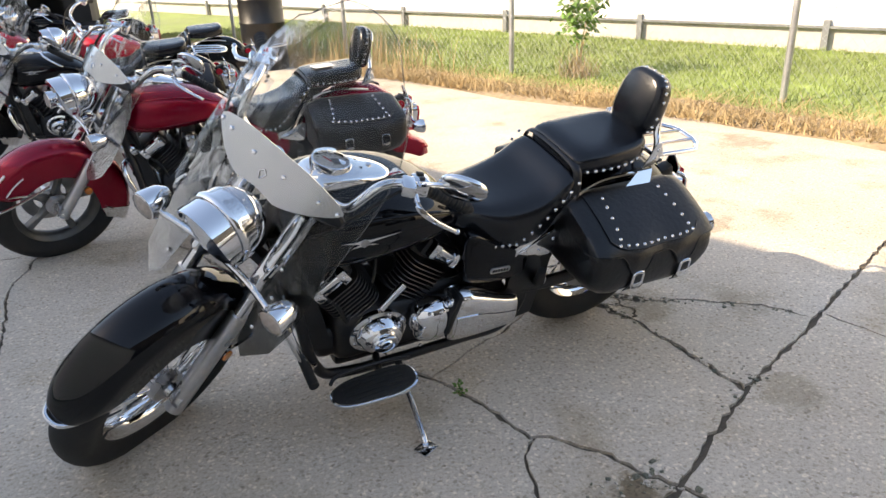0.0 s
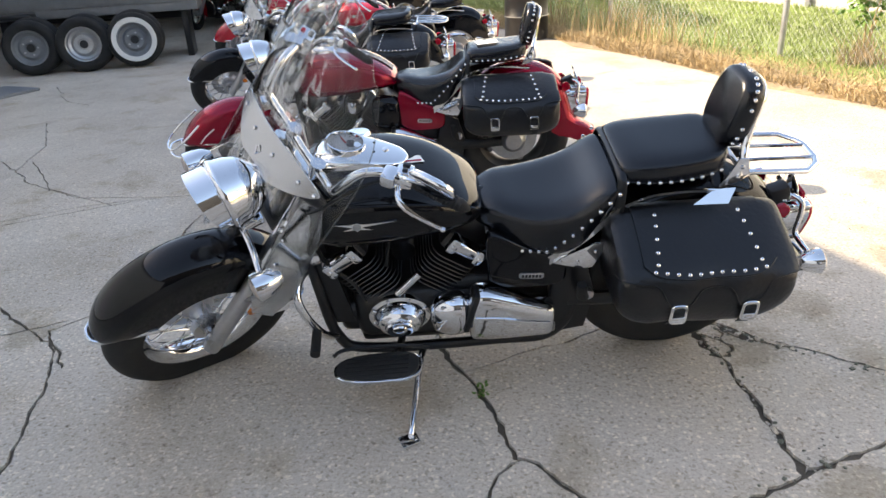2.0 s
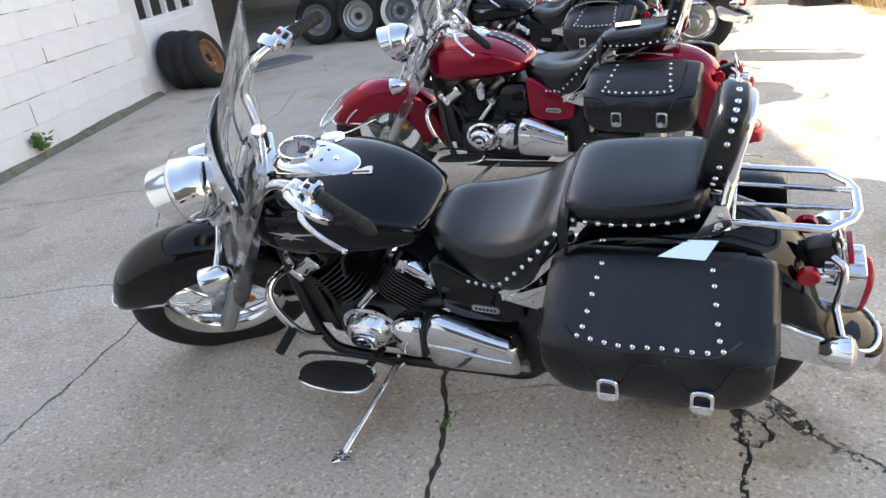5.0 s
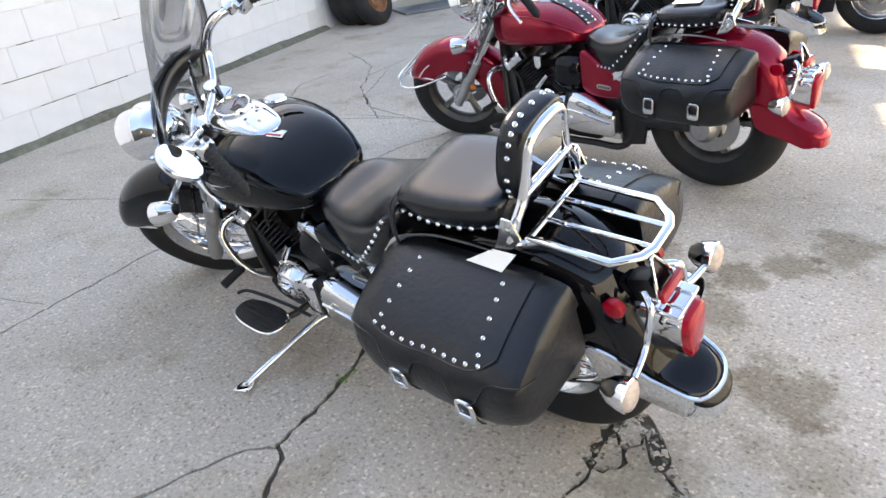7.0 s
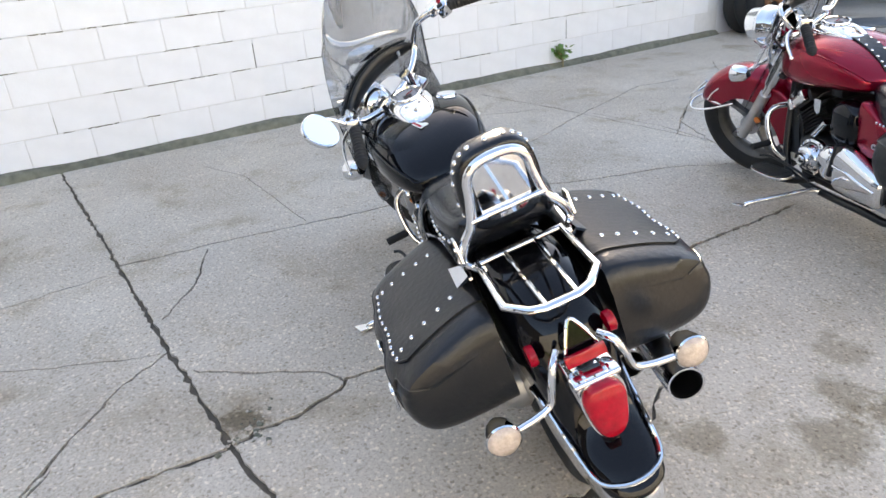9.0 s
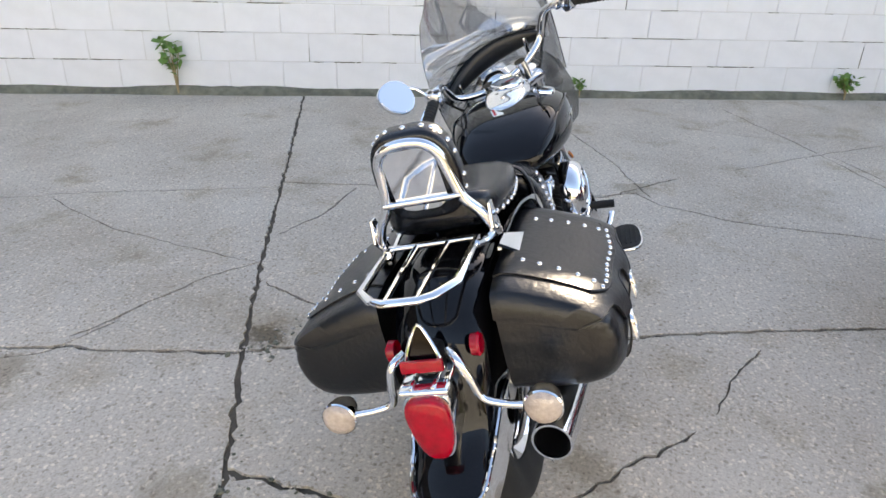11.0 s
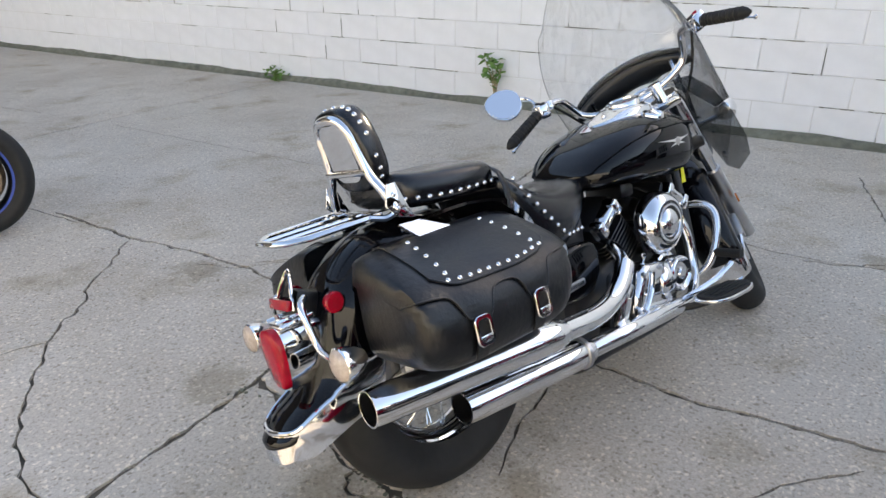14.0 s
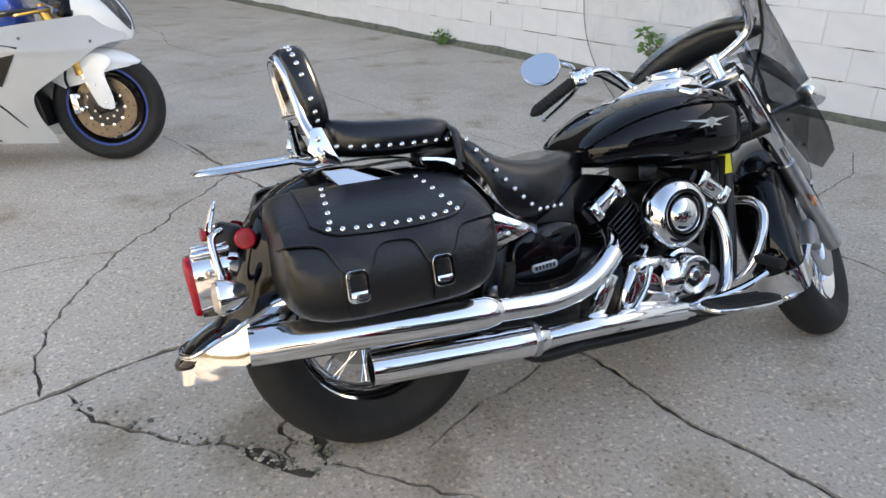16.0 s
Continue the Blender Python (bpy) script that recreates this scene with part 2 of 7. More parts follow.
def mesh_of(bm, mat, angle=40, name="piece"):
    me = bpy.data.meshes.new(name)
    bmesh.ops.recalc_face_normals(bm, faces=bm.faces)
    bm.to_mesh(me)
    bm.free()
    mats = mat if isinstance(mat, (list, tuple)) else [mat]
    for m in mats:
        me.materials.append(m)
    smooth(me, angle)
    return me


def part(name, bm, mat, parent=None, label="", angle=40):
    """Link a bmesh as one mesh object under a thing or a part."""
    ob = new(name, mesh_of(bm, mat, angle, name))
    if parent is not None:
        ob.parent = parent
    if label:
        ob["label"] = label
    return ob


def thing(name, m, label, category, group="", kind=""):
    ob = new(name)
    ob.empty_display_size = 0.1
    ob.matrix_world = m
    return tagged(ob, label, category, group, kind)


def box(sx, sy, sz, m=None, bevel=0.0, seg=2):
    bm = bmesh.new()
    bmesh.ops.create_cube(bm, size=1, matrix=Matrix.Diagonal((sx, sy, sz, 1)))
    if bevel:
        bmesh.ops.bevel(bm, geom=bm.edges[:], offset=bevel, segments=seg, profile=0.5, affect="EDGES")
    if m is not None:
        bm.transform(m)
    return bm


def join(*bms):
    out = bmesh.new()
    for b in bms:
        me = bpy.data.meshes.new("tmp")
        b.to_mesh(me)
        b.free()
        out.from_mesh(me)
        bpy.data.meshes.remove(me)
    return out


def lathe(profile, seg=32, m=None, closed=False):
    """Turn a profile of (radius, height) about z."""
    bm = bmesh.new()
    rings = []
    for r, z in profile:
        if r < 1e-6:
            rings.append([bm.verts.new((0, 0, z))])
        else:
            rings.append([bm.verts.new((r * math.cos(2 * math.pi * i / seg), r * math.sin(2 * math.pi * i / seg), z)) for i in range(seg)])
    pairs = list(zip(rings, rings[1:]))
    if closed:
        pairs.append((rings[-1], rings[0]))
    for a, b in pairs:
        for i in range(seg):
            j = (i + 1) % seg
            if len(a) == 1 and len(b) == 1:
                continue
            if len(a) == 1:
                bm.faces.new((a[0], b[i], b[j]))
            elif len(b) == 1:
                bm.faces.new((a[i], a[j], b[0]))
            else:
                bm.faces.new((a[i], a[j], b[j], b[i]))
    if m is not None:
        bm.transform(m)
    return bm


def catmull(pts, n=6):
    """A smooth line through the points."""
    P = [Vector(p) for p in pts]
    if len(P) < 3:
        return P
    out = []
    for i in range(len(P) - 1):
        p0, p1, p2, p3 = P[max(i - 1, 0)], P[i], P[i + 1], P[min(i + 2, len(P) - 1)]
        for k in range(n):
            t = k / n
            out.append(0.5 * (2 * p1 + (p2 - p0) * t + (2 * p0 - 5 * p1 + 4 * p2 - p3) * t * t + (3 * p1 - p0 - 3 * p2 + p3) * t ** 3))
    out.append(P[-1])
    return out


def tube(pts, r, seg=12, n=6, loop=False, flat=1.0, caps=True):
    """A round bar along a smooth line; r is one radius or one for each point. flat squashes its height."""
    line = [Vector(p) for p in pts] if n <= 1 else catmull(pts, n)
    if loop and n > 1:
        line = catmull([pts[-1], *pts, pts[0], pts[1]], n)[n:-n]
        if (line[0] - line[-1]).length < 1e-6:
            line.pop()
    rs = r if isinstance(r, (list, tuple)) else [r] * len(pts)
    bm = bmesh.new()
    rings = []
    N = len(line)
    up = Vector((0, 0, 1))
    prev = None
    for i, p in enumerate(line):
        if loop:
            d = line[(i + 1) % N] - line[i - 1]
        else:
            d = line[min(i + 1, N - 1)] - line[max(i - 1, 0)]
        d.normalize()
        if prev is None:
            a = d.cross(up)
            if a.length < 1e-3:
                a = d.cross(Vector((0, 1, 0)))
            a.normalize()
        else:
            a = (prev - d * prev.dot(d)).normalized()
        prev = a
        b = d.cross(a)
        f = i / max(N - 1, 1) * (len(rs) - 1)
        k = min(int(f), len(rs) - 2) if len(rs) > 1 else 0
        rad = rs[k] + (rs[min(k + 1, len(rs) - 1)] - rs[k]) * (f - k)
        rings.append([bm.verts.new(p + (a * math.cos(2 * math.pi * j / seg) + b * math.sin(2 * math.pi * j / seg) * flat) * rad) for j in range(seg)])
    for i in range(N if loop else N - 1):
        a, b = rings[i], rings[(i + 1) % N]
        for j in range(seg):
            bm.faces.new((a[j], a[(j + 1) % seg], b[(j + 1) % seg], b[j]))
    if caps and not loop:
        bm.faces.new(rings[0])
        bm.faces.new(rings[-1])
    return bm


def loft(sections, caps=True, loop=False, close=True):
    """Skin a row of rings of points, all with the same count. close: each ring is closed."""
    bm = bmesh.new()
    rings = [[bm.verts.new(p) for p in s] for s in sections]
    n = len(rings[0])
    for i in range(len(rings) if loop else len(rings) - 1):
        a, b = rings[i], rings[(i + 1) % len(rings)]
        for j in range(n if close else n - 1):
            k = (j + 1) % n
            bm.faces.new((a[j], a[k], b[k], b[j]))
    if caps and close and not loop:
        bm.faces.new(rings[0])
        bm.faces.new(rings[-1])
    return bm


def plate(outline, thick, m=None, bevel=0.0, seg=2):
    """An outline in the xy plane made into a plate of that thickness, centred on z = 0."""
    bm = bmesh.new()
    f = bm.faces.new([bm.verts.new((x, y, -thick / 2)) for x, y in outline])
    ext = bmesh.ops.extrude_face_region(bm, geom=[f])
    bmesh.ops.translate(bm, verts=[v for v in ext["geom"] if isinstance(v, bmesh.types.BMVert)], vec=(0, 0, thick))
    if bevel:
        es = [e for e in bm.edges if abs(e.verts[0].co.z - e.verts[1].co.z) < 1e-6]
        bmesh.ops.bevel(bm, geom=es, offset=bevel, segments=seg, profile=0.5, affect="EDGES")
    if m is not None:
        bm.transform(m)
    return bm


def turn_to(p, axis):
    """A pose at p whose z axis points along axis."""
    return Matrix.Translation(p) @ Vector(axis).to_track_quat("Z", "Y").to_matrix().to_4x4()


def rod(a, b, r, seg=12):
    return tube([a, b], r, seg, 1)


def rounded(w, h, r, n=5):
    """The outline of a rectangle with round corners, centred."""
    pts = []
    for cx, cy, a0 in ((w / 2 - r, h / 2 - r, 0), (-w / 2 + r, h / 2 - r, 90), (-w / 2 + r, -h / 2 + r, 180), (w / 2 - r, -h / 2 + r, 270)):
        for i in range(n + 1):
            a = radians(a0 + 90 * i / n)
            pts.append((cx + r * math.cos(a), cy + r * math.sin(a)))
    return pts


# ---- the building line ----
WALL_O = Vector((-2.795, -3.27, 0))
WALL_D = Vector((-0.375, 0.927, 0)).normalized()
WALL_N = Vector((WALL_D.y, -WALL_D.x, 0))


def on_wall(s, out=0.0, z=0.0):
    return WALL_O + WALL_D * s + WALL_N * out + Vector((0, 0, z))


WALL_M = Matrix((( WALL_D.x, WALL_N.x, 0, WALL_O.x), (WALL_D.y, WALL_N.y, 0, WALL_O.y), (0, 0, 1, 0), (0, 0, 0, 1)))


# ---- ground ----
GROUND_N = random.Random(4)


def crack(pts, width, wobble=0.02):
    """A wandering slot through the slab with ragged lips: a closed prism along the points."""
    line = []
    drift = 0.0
    for a, b in zip(pts, pts[1:]):
        a, b = Vector((*a, 0)), Vector((*b, 0))
        n = max(2, int((b - a).length / 0.028))
        side = Vector((-(b - a).y, (b - a).x, 0)).normalized()
        for k in range(n):
            drift = drift * 0.6 + GROUND_N.gauss(0, wobble * 0.36)
            line.append(a.lerp(b, k / n) + side * (drift * math.sin(math.pi * k / n) ** 0.5 if line else 0))
    line.append(Vector((*pts[-1], 0)))
    left, right = [], []
    for i, p in enumerate(line):
        d = (line[min(i + 1, len(line) - 1)] - line[max(i - 1, 0)]).normalized()
        side = Vector((-d.y, d.x, 0))
        taper = 0.25 if i in (0, len(line) - 1) else 1
        left.append(p + side * width * taper * GROUND_N.choice((0.15, 0.3, 0.4, 0.5, 0.7)))
        right.append(p - side * width * taper * GROUND_N.choice((0.15, 0.3, 0.4, 0.5, 0.7)))
    bm = bmesh.new()
    rows = [[bm.verts.new((l.x, l.y, -0.06)), bm.verts.new((r.x, r.y, -0.06)), bm.verts.new((r.x, r.y, 0.02)), bm.verts.new((l.x, l.y, 0.02))] for l, r in zip(left, right)]
    for a, b in zip(rows, rows[1:]):
        for j in range(4):
            bm.faces.new((a[j], a[(j + 1) % 4], b[(j + 1) % 4], b[j]))
    bm.faces.new(rows[0][::-1])
    bm.faces.new(rows[-1])
    bmesh.ops.recalc_face_normals(bm, faces=bm.faces)
    return bm


slots = [
    # long joints square to the building and along it
    crack([(-3.6, -2.43), (-1.42, -1.46), (-0.59, -1.1), (-0.01, -0.83), (0.47, -0.58), (0.98, -0.38), (1.21, -0.28), (2.6, 0.30)], 0.022, 0.006),
    crack([(0.66, -2.65), (0.45, -2.05), (0.26, -1.68), (0.08, -1.12), (-0.01, -0.83), (-0.17, -0.55), (-0.26, -0.48), (-0.36, -0.14), (-0.45, 0.03), (-0.52, 0.32), (-0.7, 0.72), (-1.1, 1.7)], 0.02, 0.012),
    crack([(0.9, -4.2), (0.2, -4.5), (-0.73, -4.85), (-1.9, -5.3)], 0.016, 0.006),
    crack([(-1.45, -1.5), (-1.57, -1.09), (-1.69, -0.56), (-1.73, -0.34), (-1.79, -0.08), (-1.87, 0.12), (-1.99, 0.32), (-1.86, 0.45), (-1.77, 0.8), (-1.8, 1.45), (-1.7, 1.85)], 0.014, 0.014),
]
cracks = [
    crack([(0.453, -0.03), (0.452, -0.15), (0.465, -0.35), (0.47, -0.6)], 0.022, 0.02),
    crack([(0.421, 0.199), (0.424, 0.125), (0.414, 0.084), (0.431, 0.017), (0.453, -0.033)], 0.034, 0.02),
    crack([(0.424, 0.125), (0.463, 0.087), (0.489, 0.094), (0.508, 0.121), (0.494, 0.179)], 0.014, 0.012),
    crack([(0.463, 0.087), (0.487, 0.061), (0.503, 0.014), (0.48, -0.019), (0.453, -0.025)], 0.016, 0.012),
    crack([(0.432, 0.208), (0.478, 0.20), (0.531, 0.158), (0.571, 0.112), (0.594, 0.064)], 0.040, 0.02),
    crack([(0.494, 0.162), (0.538, 0.102), (0.589, 0.067)], 0.022, 0.016),
    crack([(-0.25, -0.49), (-0.33, -0.57), (-0.38, -0.78), (-0.46, -1.0)], 0.012, 0.012),
    crack([(-0.40, -0.07), (-0.31, -0.02), (-0.12, 0.08), (0.02, 0.14), (0.16, 0.23)], 0.010, 0.014),
    crack([(-2.31, 0.54), (-2.11, 0.36), (-1.92, 0.22), (-1.80, 0.05)], 0.014, 0.016),
    crack([(-4.34, 3.08), (-3.63, 2.78), (-3.15, 2.25), (-2.65, 1.9), (-2.1, 1.86), (-1.72, 1.84)], 0.012, 0.02),
    crack([(-3.09, 1.45), (-2.58, 1.74), (-2.15, 1.87)], 0.010, 0.014),
    crack([(1.32, 1.9), (1.33, 1.32), (1.39, 0.95), (1.46, 0.5), (1.5, 0.2)], 0.012, 0.014),
    crack([(-1.52, -1.08), (-1.13, -1.09), (-0.86, -1.18)], 0.010, 0.012),
    crack([(-0.61, -1.11), (-0.41, -1.24), (-0.12, -1.34), (0.1, -1.42)], 0.012, 0.012),
    crack([(-0.85, -2.40), (-0.66, -1.89), (-0.61, -1.38), (-0.60, -1.12)], 0.008, 0.010),
    crack([(-4.06, 0.84), (-3.33, 1.27), (-2.38, 1.75), (-2.14, 1.85)], 0.012, 0.014),
    crack([(-2.58, 0.84), (-3.1, 1.38), (-3.74, 2.1), (-3.8, 2.5)], 0.012, 0.016),
    crack([(-2.38, 1.75), (-2.93, 2.1), (-3.4, 2.75)], 0.010, 0.016),
    crack([(-2.92, -1.28), (-2.6, -0.99), (-2.0, -0.74), (-1.70, -0.61)], 0.007, 0.012),
    crack([(-3.41, 0.55), (-3.36, 0.95), (-3.38, 1.30)], 0.008, 0.012),
    crack([(-3.39, 2.51), (-3.53, 3.17), (-3.95, 3.96), (-3.86, 4.15)], 0.010, 0.016),
    crack([(-3.21, -0.32), (-2.5, 0.13), (-1.95, 0.40)], 0.010, 0.014),
    crack([(-0.1, -4.42), (-0.41, -3.6), (-0.79, -2.58), (-1.01, -2.22), (-1.19, -1.84), (-1.38, -1.47)], 0.010, 0.02),
    crack([(0.45, -2.05), (0.71, -1.67), (0.80, -1.48), (0.95, -1.27), (1.08, -0.95), (1.15, -0.7), (1.12, -0.33)], 0.012, 0.018),
    crack([(1.4, -1.2), (1.19, -1.26), (0.96, -1.25)], 0.010, 0.014),
    crack([(0.32, -1.58), (0.19, -1.42), (-0.05, -1.34)], 0.009, 0.014),
    crack([(1.05, -0.32), (0.97, -0.17), (0.82, -0.06), (0.71, 0.02), (0.59, 0.067)], 0.016, 0.02),
    crack([(0.42, 0.20), (0.30, 0.28), (0.10, 0.43), (-0.1, 0.6)], 0.012, 0.02),
    crack([(-0.62, 0.82), (-0.39, 0.71), (-0.2, 0.66)], 0.008, 0.012),
    crack([(0.79, -2.87), (0.5, -2.2)], 0.008, 0.012),
    crack([(1.0, -7.5), (0.77, -6.8), (0.72, -6.1), (0.25, -5.2)], 0.012, 0.03),
    crack([(0.75, 3.1), (0.92, 2.6), (1.2, 2.1), (1.32, 1.8)], 0.012, 0.02),
    crack([(-4.82, 5.8), (-4.28, 4.95), (-3.9, 4.65)], 0.012, 0.03),
    crack([(-3.94, 5.9), (-3.3, 5.97), (-2.2, 6.3)], 0.012, 0.02),
]
slab = bmesh.new()
outer = [(-90, -90), (90, -90), (90, 90), (-90, 90)]
f = slab.faces.new([slab.verts.new((x, y, -0.045)) for x, y in outer])
ext = bmesh.ops.extrude_face_region(slab, geom=[f])
bmesh.ops.translate(slab, verts=[v for v in ext["geom"] if isinstance(v, bmesh.types.BMVert)], vec=(0, 0, 0.045))
ground = part("ground", slab, [CONCRETE, DIRT])
tagged(ground, "weathered pale concrete yard with wide cracks and damp stains", "ground", kind="structure")
cutter = new("cutter", mesh_of(join(*slots, *cracks), CONCRETE))
cut = ground.modifiers.new("cut", "BOOLEAN")
cut.operation, cut.object, cut.solver, cut.use_self = "DIFFERENCE", cutter, "EXACT", True
cut_mesh = bpy.data.meshes.new_from_object(ground.evaluated_get(bpy.context.evaluated_depsgraph_get()))
ground.modifiers.clear()
ground.data = cut_mesh
cut_mesh.shade_flat()
bpy.data.objects.remove(cutter)
soil = part("soil", box(60, 60, 0.02, pose(0, 0, -0.020)), DIRT)
tagged(soil, "dark dirt showing in the joints of the slab", "soil", kind="structure")

# crumbs of broken concrete where the cracks meet under the tail
CRUMB = mesh_of(box(1, 1, 0.6, None, 0.2, 1), CONCRETE, 30, "crumb")
rnd = random.Random(11)
GRAVEL = mesh_of(box(1, 1, 0.6, None, 0.2, 1), FOOTING, 30, "crumb")
ARMS = [((0.421, 0.19), (0.424, 0.10), 0.012), ((0.414, 0.084), (0.45, -0.03), 0.014), ((0.44, 0.205), (0.53, 0.158), 0.013), ((0.53, 0.158), (0.594, 0.064), 0.014), ((0.60, 0.06), (0.78, -0.03), 0.012), ((-0.22, -0.74), (0.0, -0.83), 0.022), ((-0.10, -0.80), (-0.02, -0.72), 0.02), ((0.35, -0.62), (0.58, -0.50), 0.03), ((0.80, -0.05), (1.03, -0.28), 0.014), ((0.45, -0.05), (0.47, -0.5), 0.012)]
for k in range(300):
    (x0, y0), (x1, y1), spread = ARMS[k % len(ARMS)]
    f = rnd.random()
    ob = new("crumb", CRUMB if rnd.random() < 0.55 else GRAVEL)
    size = rnd.uniform(0.004, 0.013) if rnd.random() < 0.9 else rnd.uniform(0.013, 0.022)
    ob.matrix_world = pose(x0 + (x1 - x0) * f + rnd.gauss(0, spread), y0 + (y1 - y0) * f + rnd.gauss(0, spread), size * 0.12, rnd.uniform(-20, 20), rnd.uniform(-20, 20), rnd.uniform(0, 360)) @ Matrix.Diagonal((size, size * rnd.uniform(0.6, 1), size * 0.6, 1))
    ob.parent = ground

# ---- the white block building ----
H = 3.72
wall = part("wall_white", box(16.8, 0.25, H, WALL_M @ pose(-0.7, -0.129, H / 2)), MORTAR)
tagged(wall, "white painted concrete block wall with flaking joints", "wall", kind="structure")
rnd = random.Random(17)
foot_secs = []
for k in range(169):
    a = -9.1 + 0.1 * k
    lump = 0.006 * math.sin(a * 3.1) + 0.003 * math.sin(a * 7.7 + 1) + rnd.uniform(-0.004, 0.004)
    foot_secs.append([(a, -0.02, -0.03), (a, 0.066 + lump, -0.03), (a, 0.060 + lump, 0.008), (a, 0.040 + lump * 1.2, 0.034 + lump * 0.8), (a, 0.012 + lump * 0.5, 0.050 + lump), (a, -0.02, 0.056 + lump)])
bm = loft(foot_secs)
bm.transform(WALL_M)
footing = part("footing", bm, FOOTING, angle=60)
tagged(footing, "dirty mossy concrete footing along the wall", "footing", kind="structure")
fascia = part("wall_upper", box(16, 0.25, 1.9, WALL_M @ pose(15.7, -0.129, H - 0.95)), MORTAR)
tagged(fascia, "white painted wall over the garage openings", "wall", kind="structure")
roof = part("roof", box(32.6, 8, 0.2, WALL_M @ pose(7.2, -4.0, H + 0.1)), STEEL_GREY)
tagged(roof, "flat grey roof of the block building", "roof", kind="structure")
# inside walls painted near-black for the garage's unlit depth
garage = part("wall_garage", join(box(16, 0.2, H, WALL_M @ pose(15.7, -7.0, H / 2)), box(0.2, 7, H, WALL_M @ pose(23.6, -3.5, H / 2)), box(0.2, 7, H, WALL_M @ pose(9.3, -3.6, H / 2))), INTERIOR_SHADE)
tagged(garage, "inside walls of the garage, their darkness put into the colour", "wall", kind="structure")
pier = part("pier", box(0.4, 0.26, 2.45, WALL_M @ pose(9.55, -0.129, 1.225), 0.01), BLOCK)
tagged(pier, "white painted pier beside the garage opening", "pier", kind="structure")
sill_wall = part("wall_under_window", box(1.65, 0.25, 0.7, WALL_M @ pose(8.525, -0.129, 0.35)), BLOCK)
tagged(sill_wall, "white painted wall under the barred window", "wall", kind="structure")
win = thing("window_1", WALL_M @ pose(8.525, -0.10, 1.55), "barred window with white frame and dark panes", "window", kind="structure")
part("window_frame", join(box(1.65, 0.1, 0.07, pose(0, 0, -0.815)), box(1.65, 0.1, 0.07, pose(0, 0, 0.815)), box(0.07, 0.1, 1.7, pose(-0.79, 0, 0)), box(0.07, 0.1, 1.7, pose(0.79, 0, 0)), *[box(0.04, 0.06, 1.6, pose(x, 0.01, 0)) for x in (-0.4, 0.0, 0.4)], *[box(1.55, 0.06, 0.05, pose(0, 0.012, z)) for z in (-0.27, 0.27)]), WHITE_PAINT, win, "white painted window frame")
part("pane", box(1.6, 0.01, 1.65, pose(0, -0.03, 0)), INTERIOR_SHADE, win, "dark glass panes")

BW, BH, B0 = 0.4, 0.21, 0.035
block_mesh = mesh_of(box(BW - 0.0055, 0.03, BH - 0.0055, None, 0.0035, 1), BLOCK, 40, "block")
rnd = random.Random(7)
rest = []
for row in range(17):
    z = B0 + BH * (row + 0.5)
    x0 = -9.05 + (BW / 2 if row % 2 else 0)
    k = 0
    while x0 + BW * k < 7.5:
        s = x0 + BW * (k + 0.5)
        k += 1
        if s > 7.62 - BW / 2:
            continue
        m = WALL_M @ pose(s, -0.0150 + rnd.uniform(-0.002, 0.001), z, 0, rnd.uniform(-0.3, 0.3), 0)
        if row < 9 and -5.2 < s < 7.7:
            ob = new("block", block_mesh)
            ob.parent = wall
            ob.matrix_world = m
        else:
            rest.append(box(BW - 0.009, 0.03, BH - 0.009, m))
if rest:
    tagged(part("blocks", join(*rest), BLOCK, wall), kind="stuff")
# slots where the paint and mortar have dropped out
slot_bms = []
for k in range(230):
    row = rnd.randrange(1, 9) if k % 9 else 0
    a = rnd.uniform(-6.5, 7.3)
    n = rnd.randrange(2, 9)
    for q in range(n):
        L = rnd.uniform(0.012, 0.05)
        slot_bms.append(box(L, 0.004, rnd.uniform(0.0018, 0.0065), WALL_M @ pose(a, -0.0012, B0 + BH * row + rnd.uniform(-0.0015, 0.0015), 0, rnd.uniform(-3, 3), 0)))
        a += L * rnd.uniform(0.7, 1.3)
for k in range(26):
    row = rnd.randrange(0, 8)
    a = -9.05 + (BW / 2 if row % 2 else 0) + BW * rnd.randrange(8, 40)
    if a < 7.3:
        h = rnd.uniform(0.03, 0.19)
        slot_bms.append(box(rnd.uniform(0.002, 0.005), 0.004, h, WALL_M @ pose(a, -0.0012, B0 + BH * row + h / 2, 0, rnd.uniform(-1, 1), 0)))
part("open_joint", join(*slot_bms), FOOTING, wall, "dark open mortar joints")["kind"] = "stuff"

# walls that close the yard; the dark south one is added to darken reflections
south = part("added_wall_south", box(60, 0.3, 6.5, pose(0, -11.5, 3.25)), DARK_BACKDROP)
tagged(south, "plain dark wall added to darken reflections, closing the yard", "wall", kind="structure")
# shed walls: interior darkness painted into their colour
north = part("wall_north", join(box(8.2, 0.3, 3.2, pose(-5.6, 14.0, 1.6)), box(0.3, 5.2, 3.2, pose(-1.6, 11.5, 1.6))), INTERIOR_SHADE)
tagged(north, "shed walls behind the parked motorcycles, interior darkness put into the colour", "wall", kind="structure")
# roof added only to keep the ground under it dark
shed_roof = part("added_shed_roof", box(8.6, 5.6, 0.2, pose(-5.6, 11.4, 2.9)), INTERIOR_SHADE)
tagged(shed_roof, "added low roof that darkens the open shed", "roof", kind="structure")

# ---- grass, fence and the far building ----
FO = Vector((2.86, 5.25, 0))


def by_fence(s, out=0.0, z=0.0):
    return FO + WALL_D * s + WALL_N * out + Vector((0, 0, z))


FENCE_M = Matrix(((WALL_D.x, WALL_N.x, 0, FO.x), (WALL_D.y, WALL_N.y, 0, FO.y), (0, 0, 1, 0), (0, 0, 0, 1)))
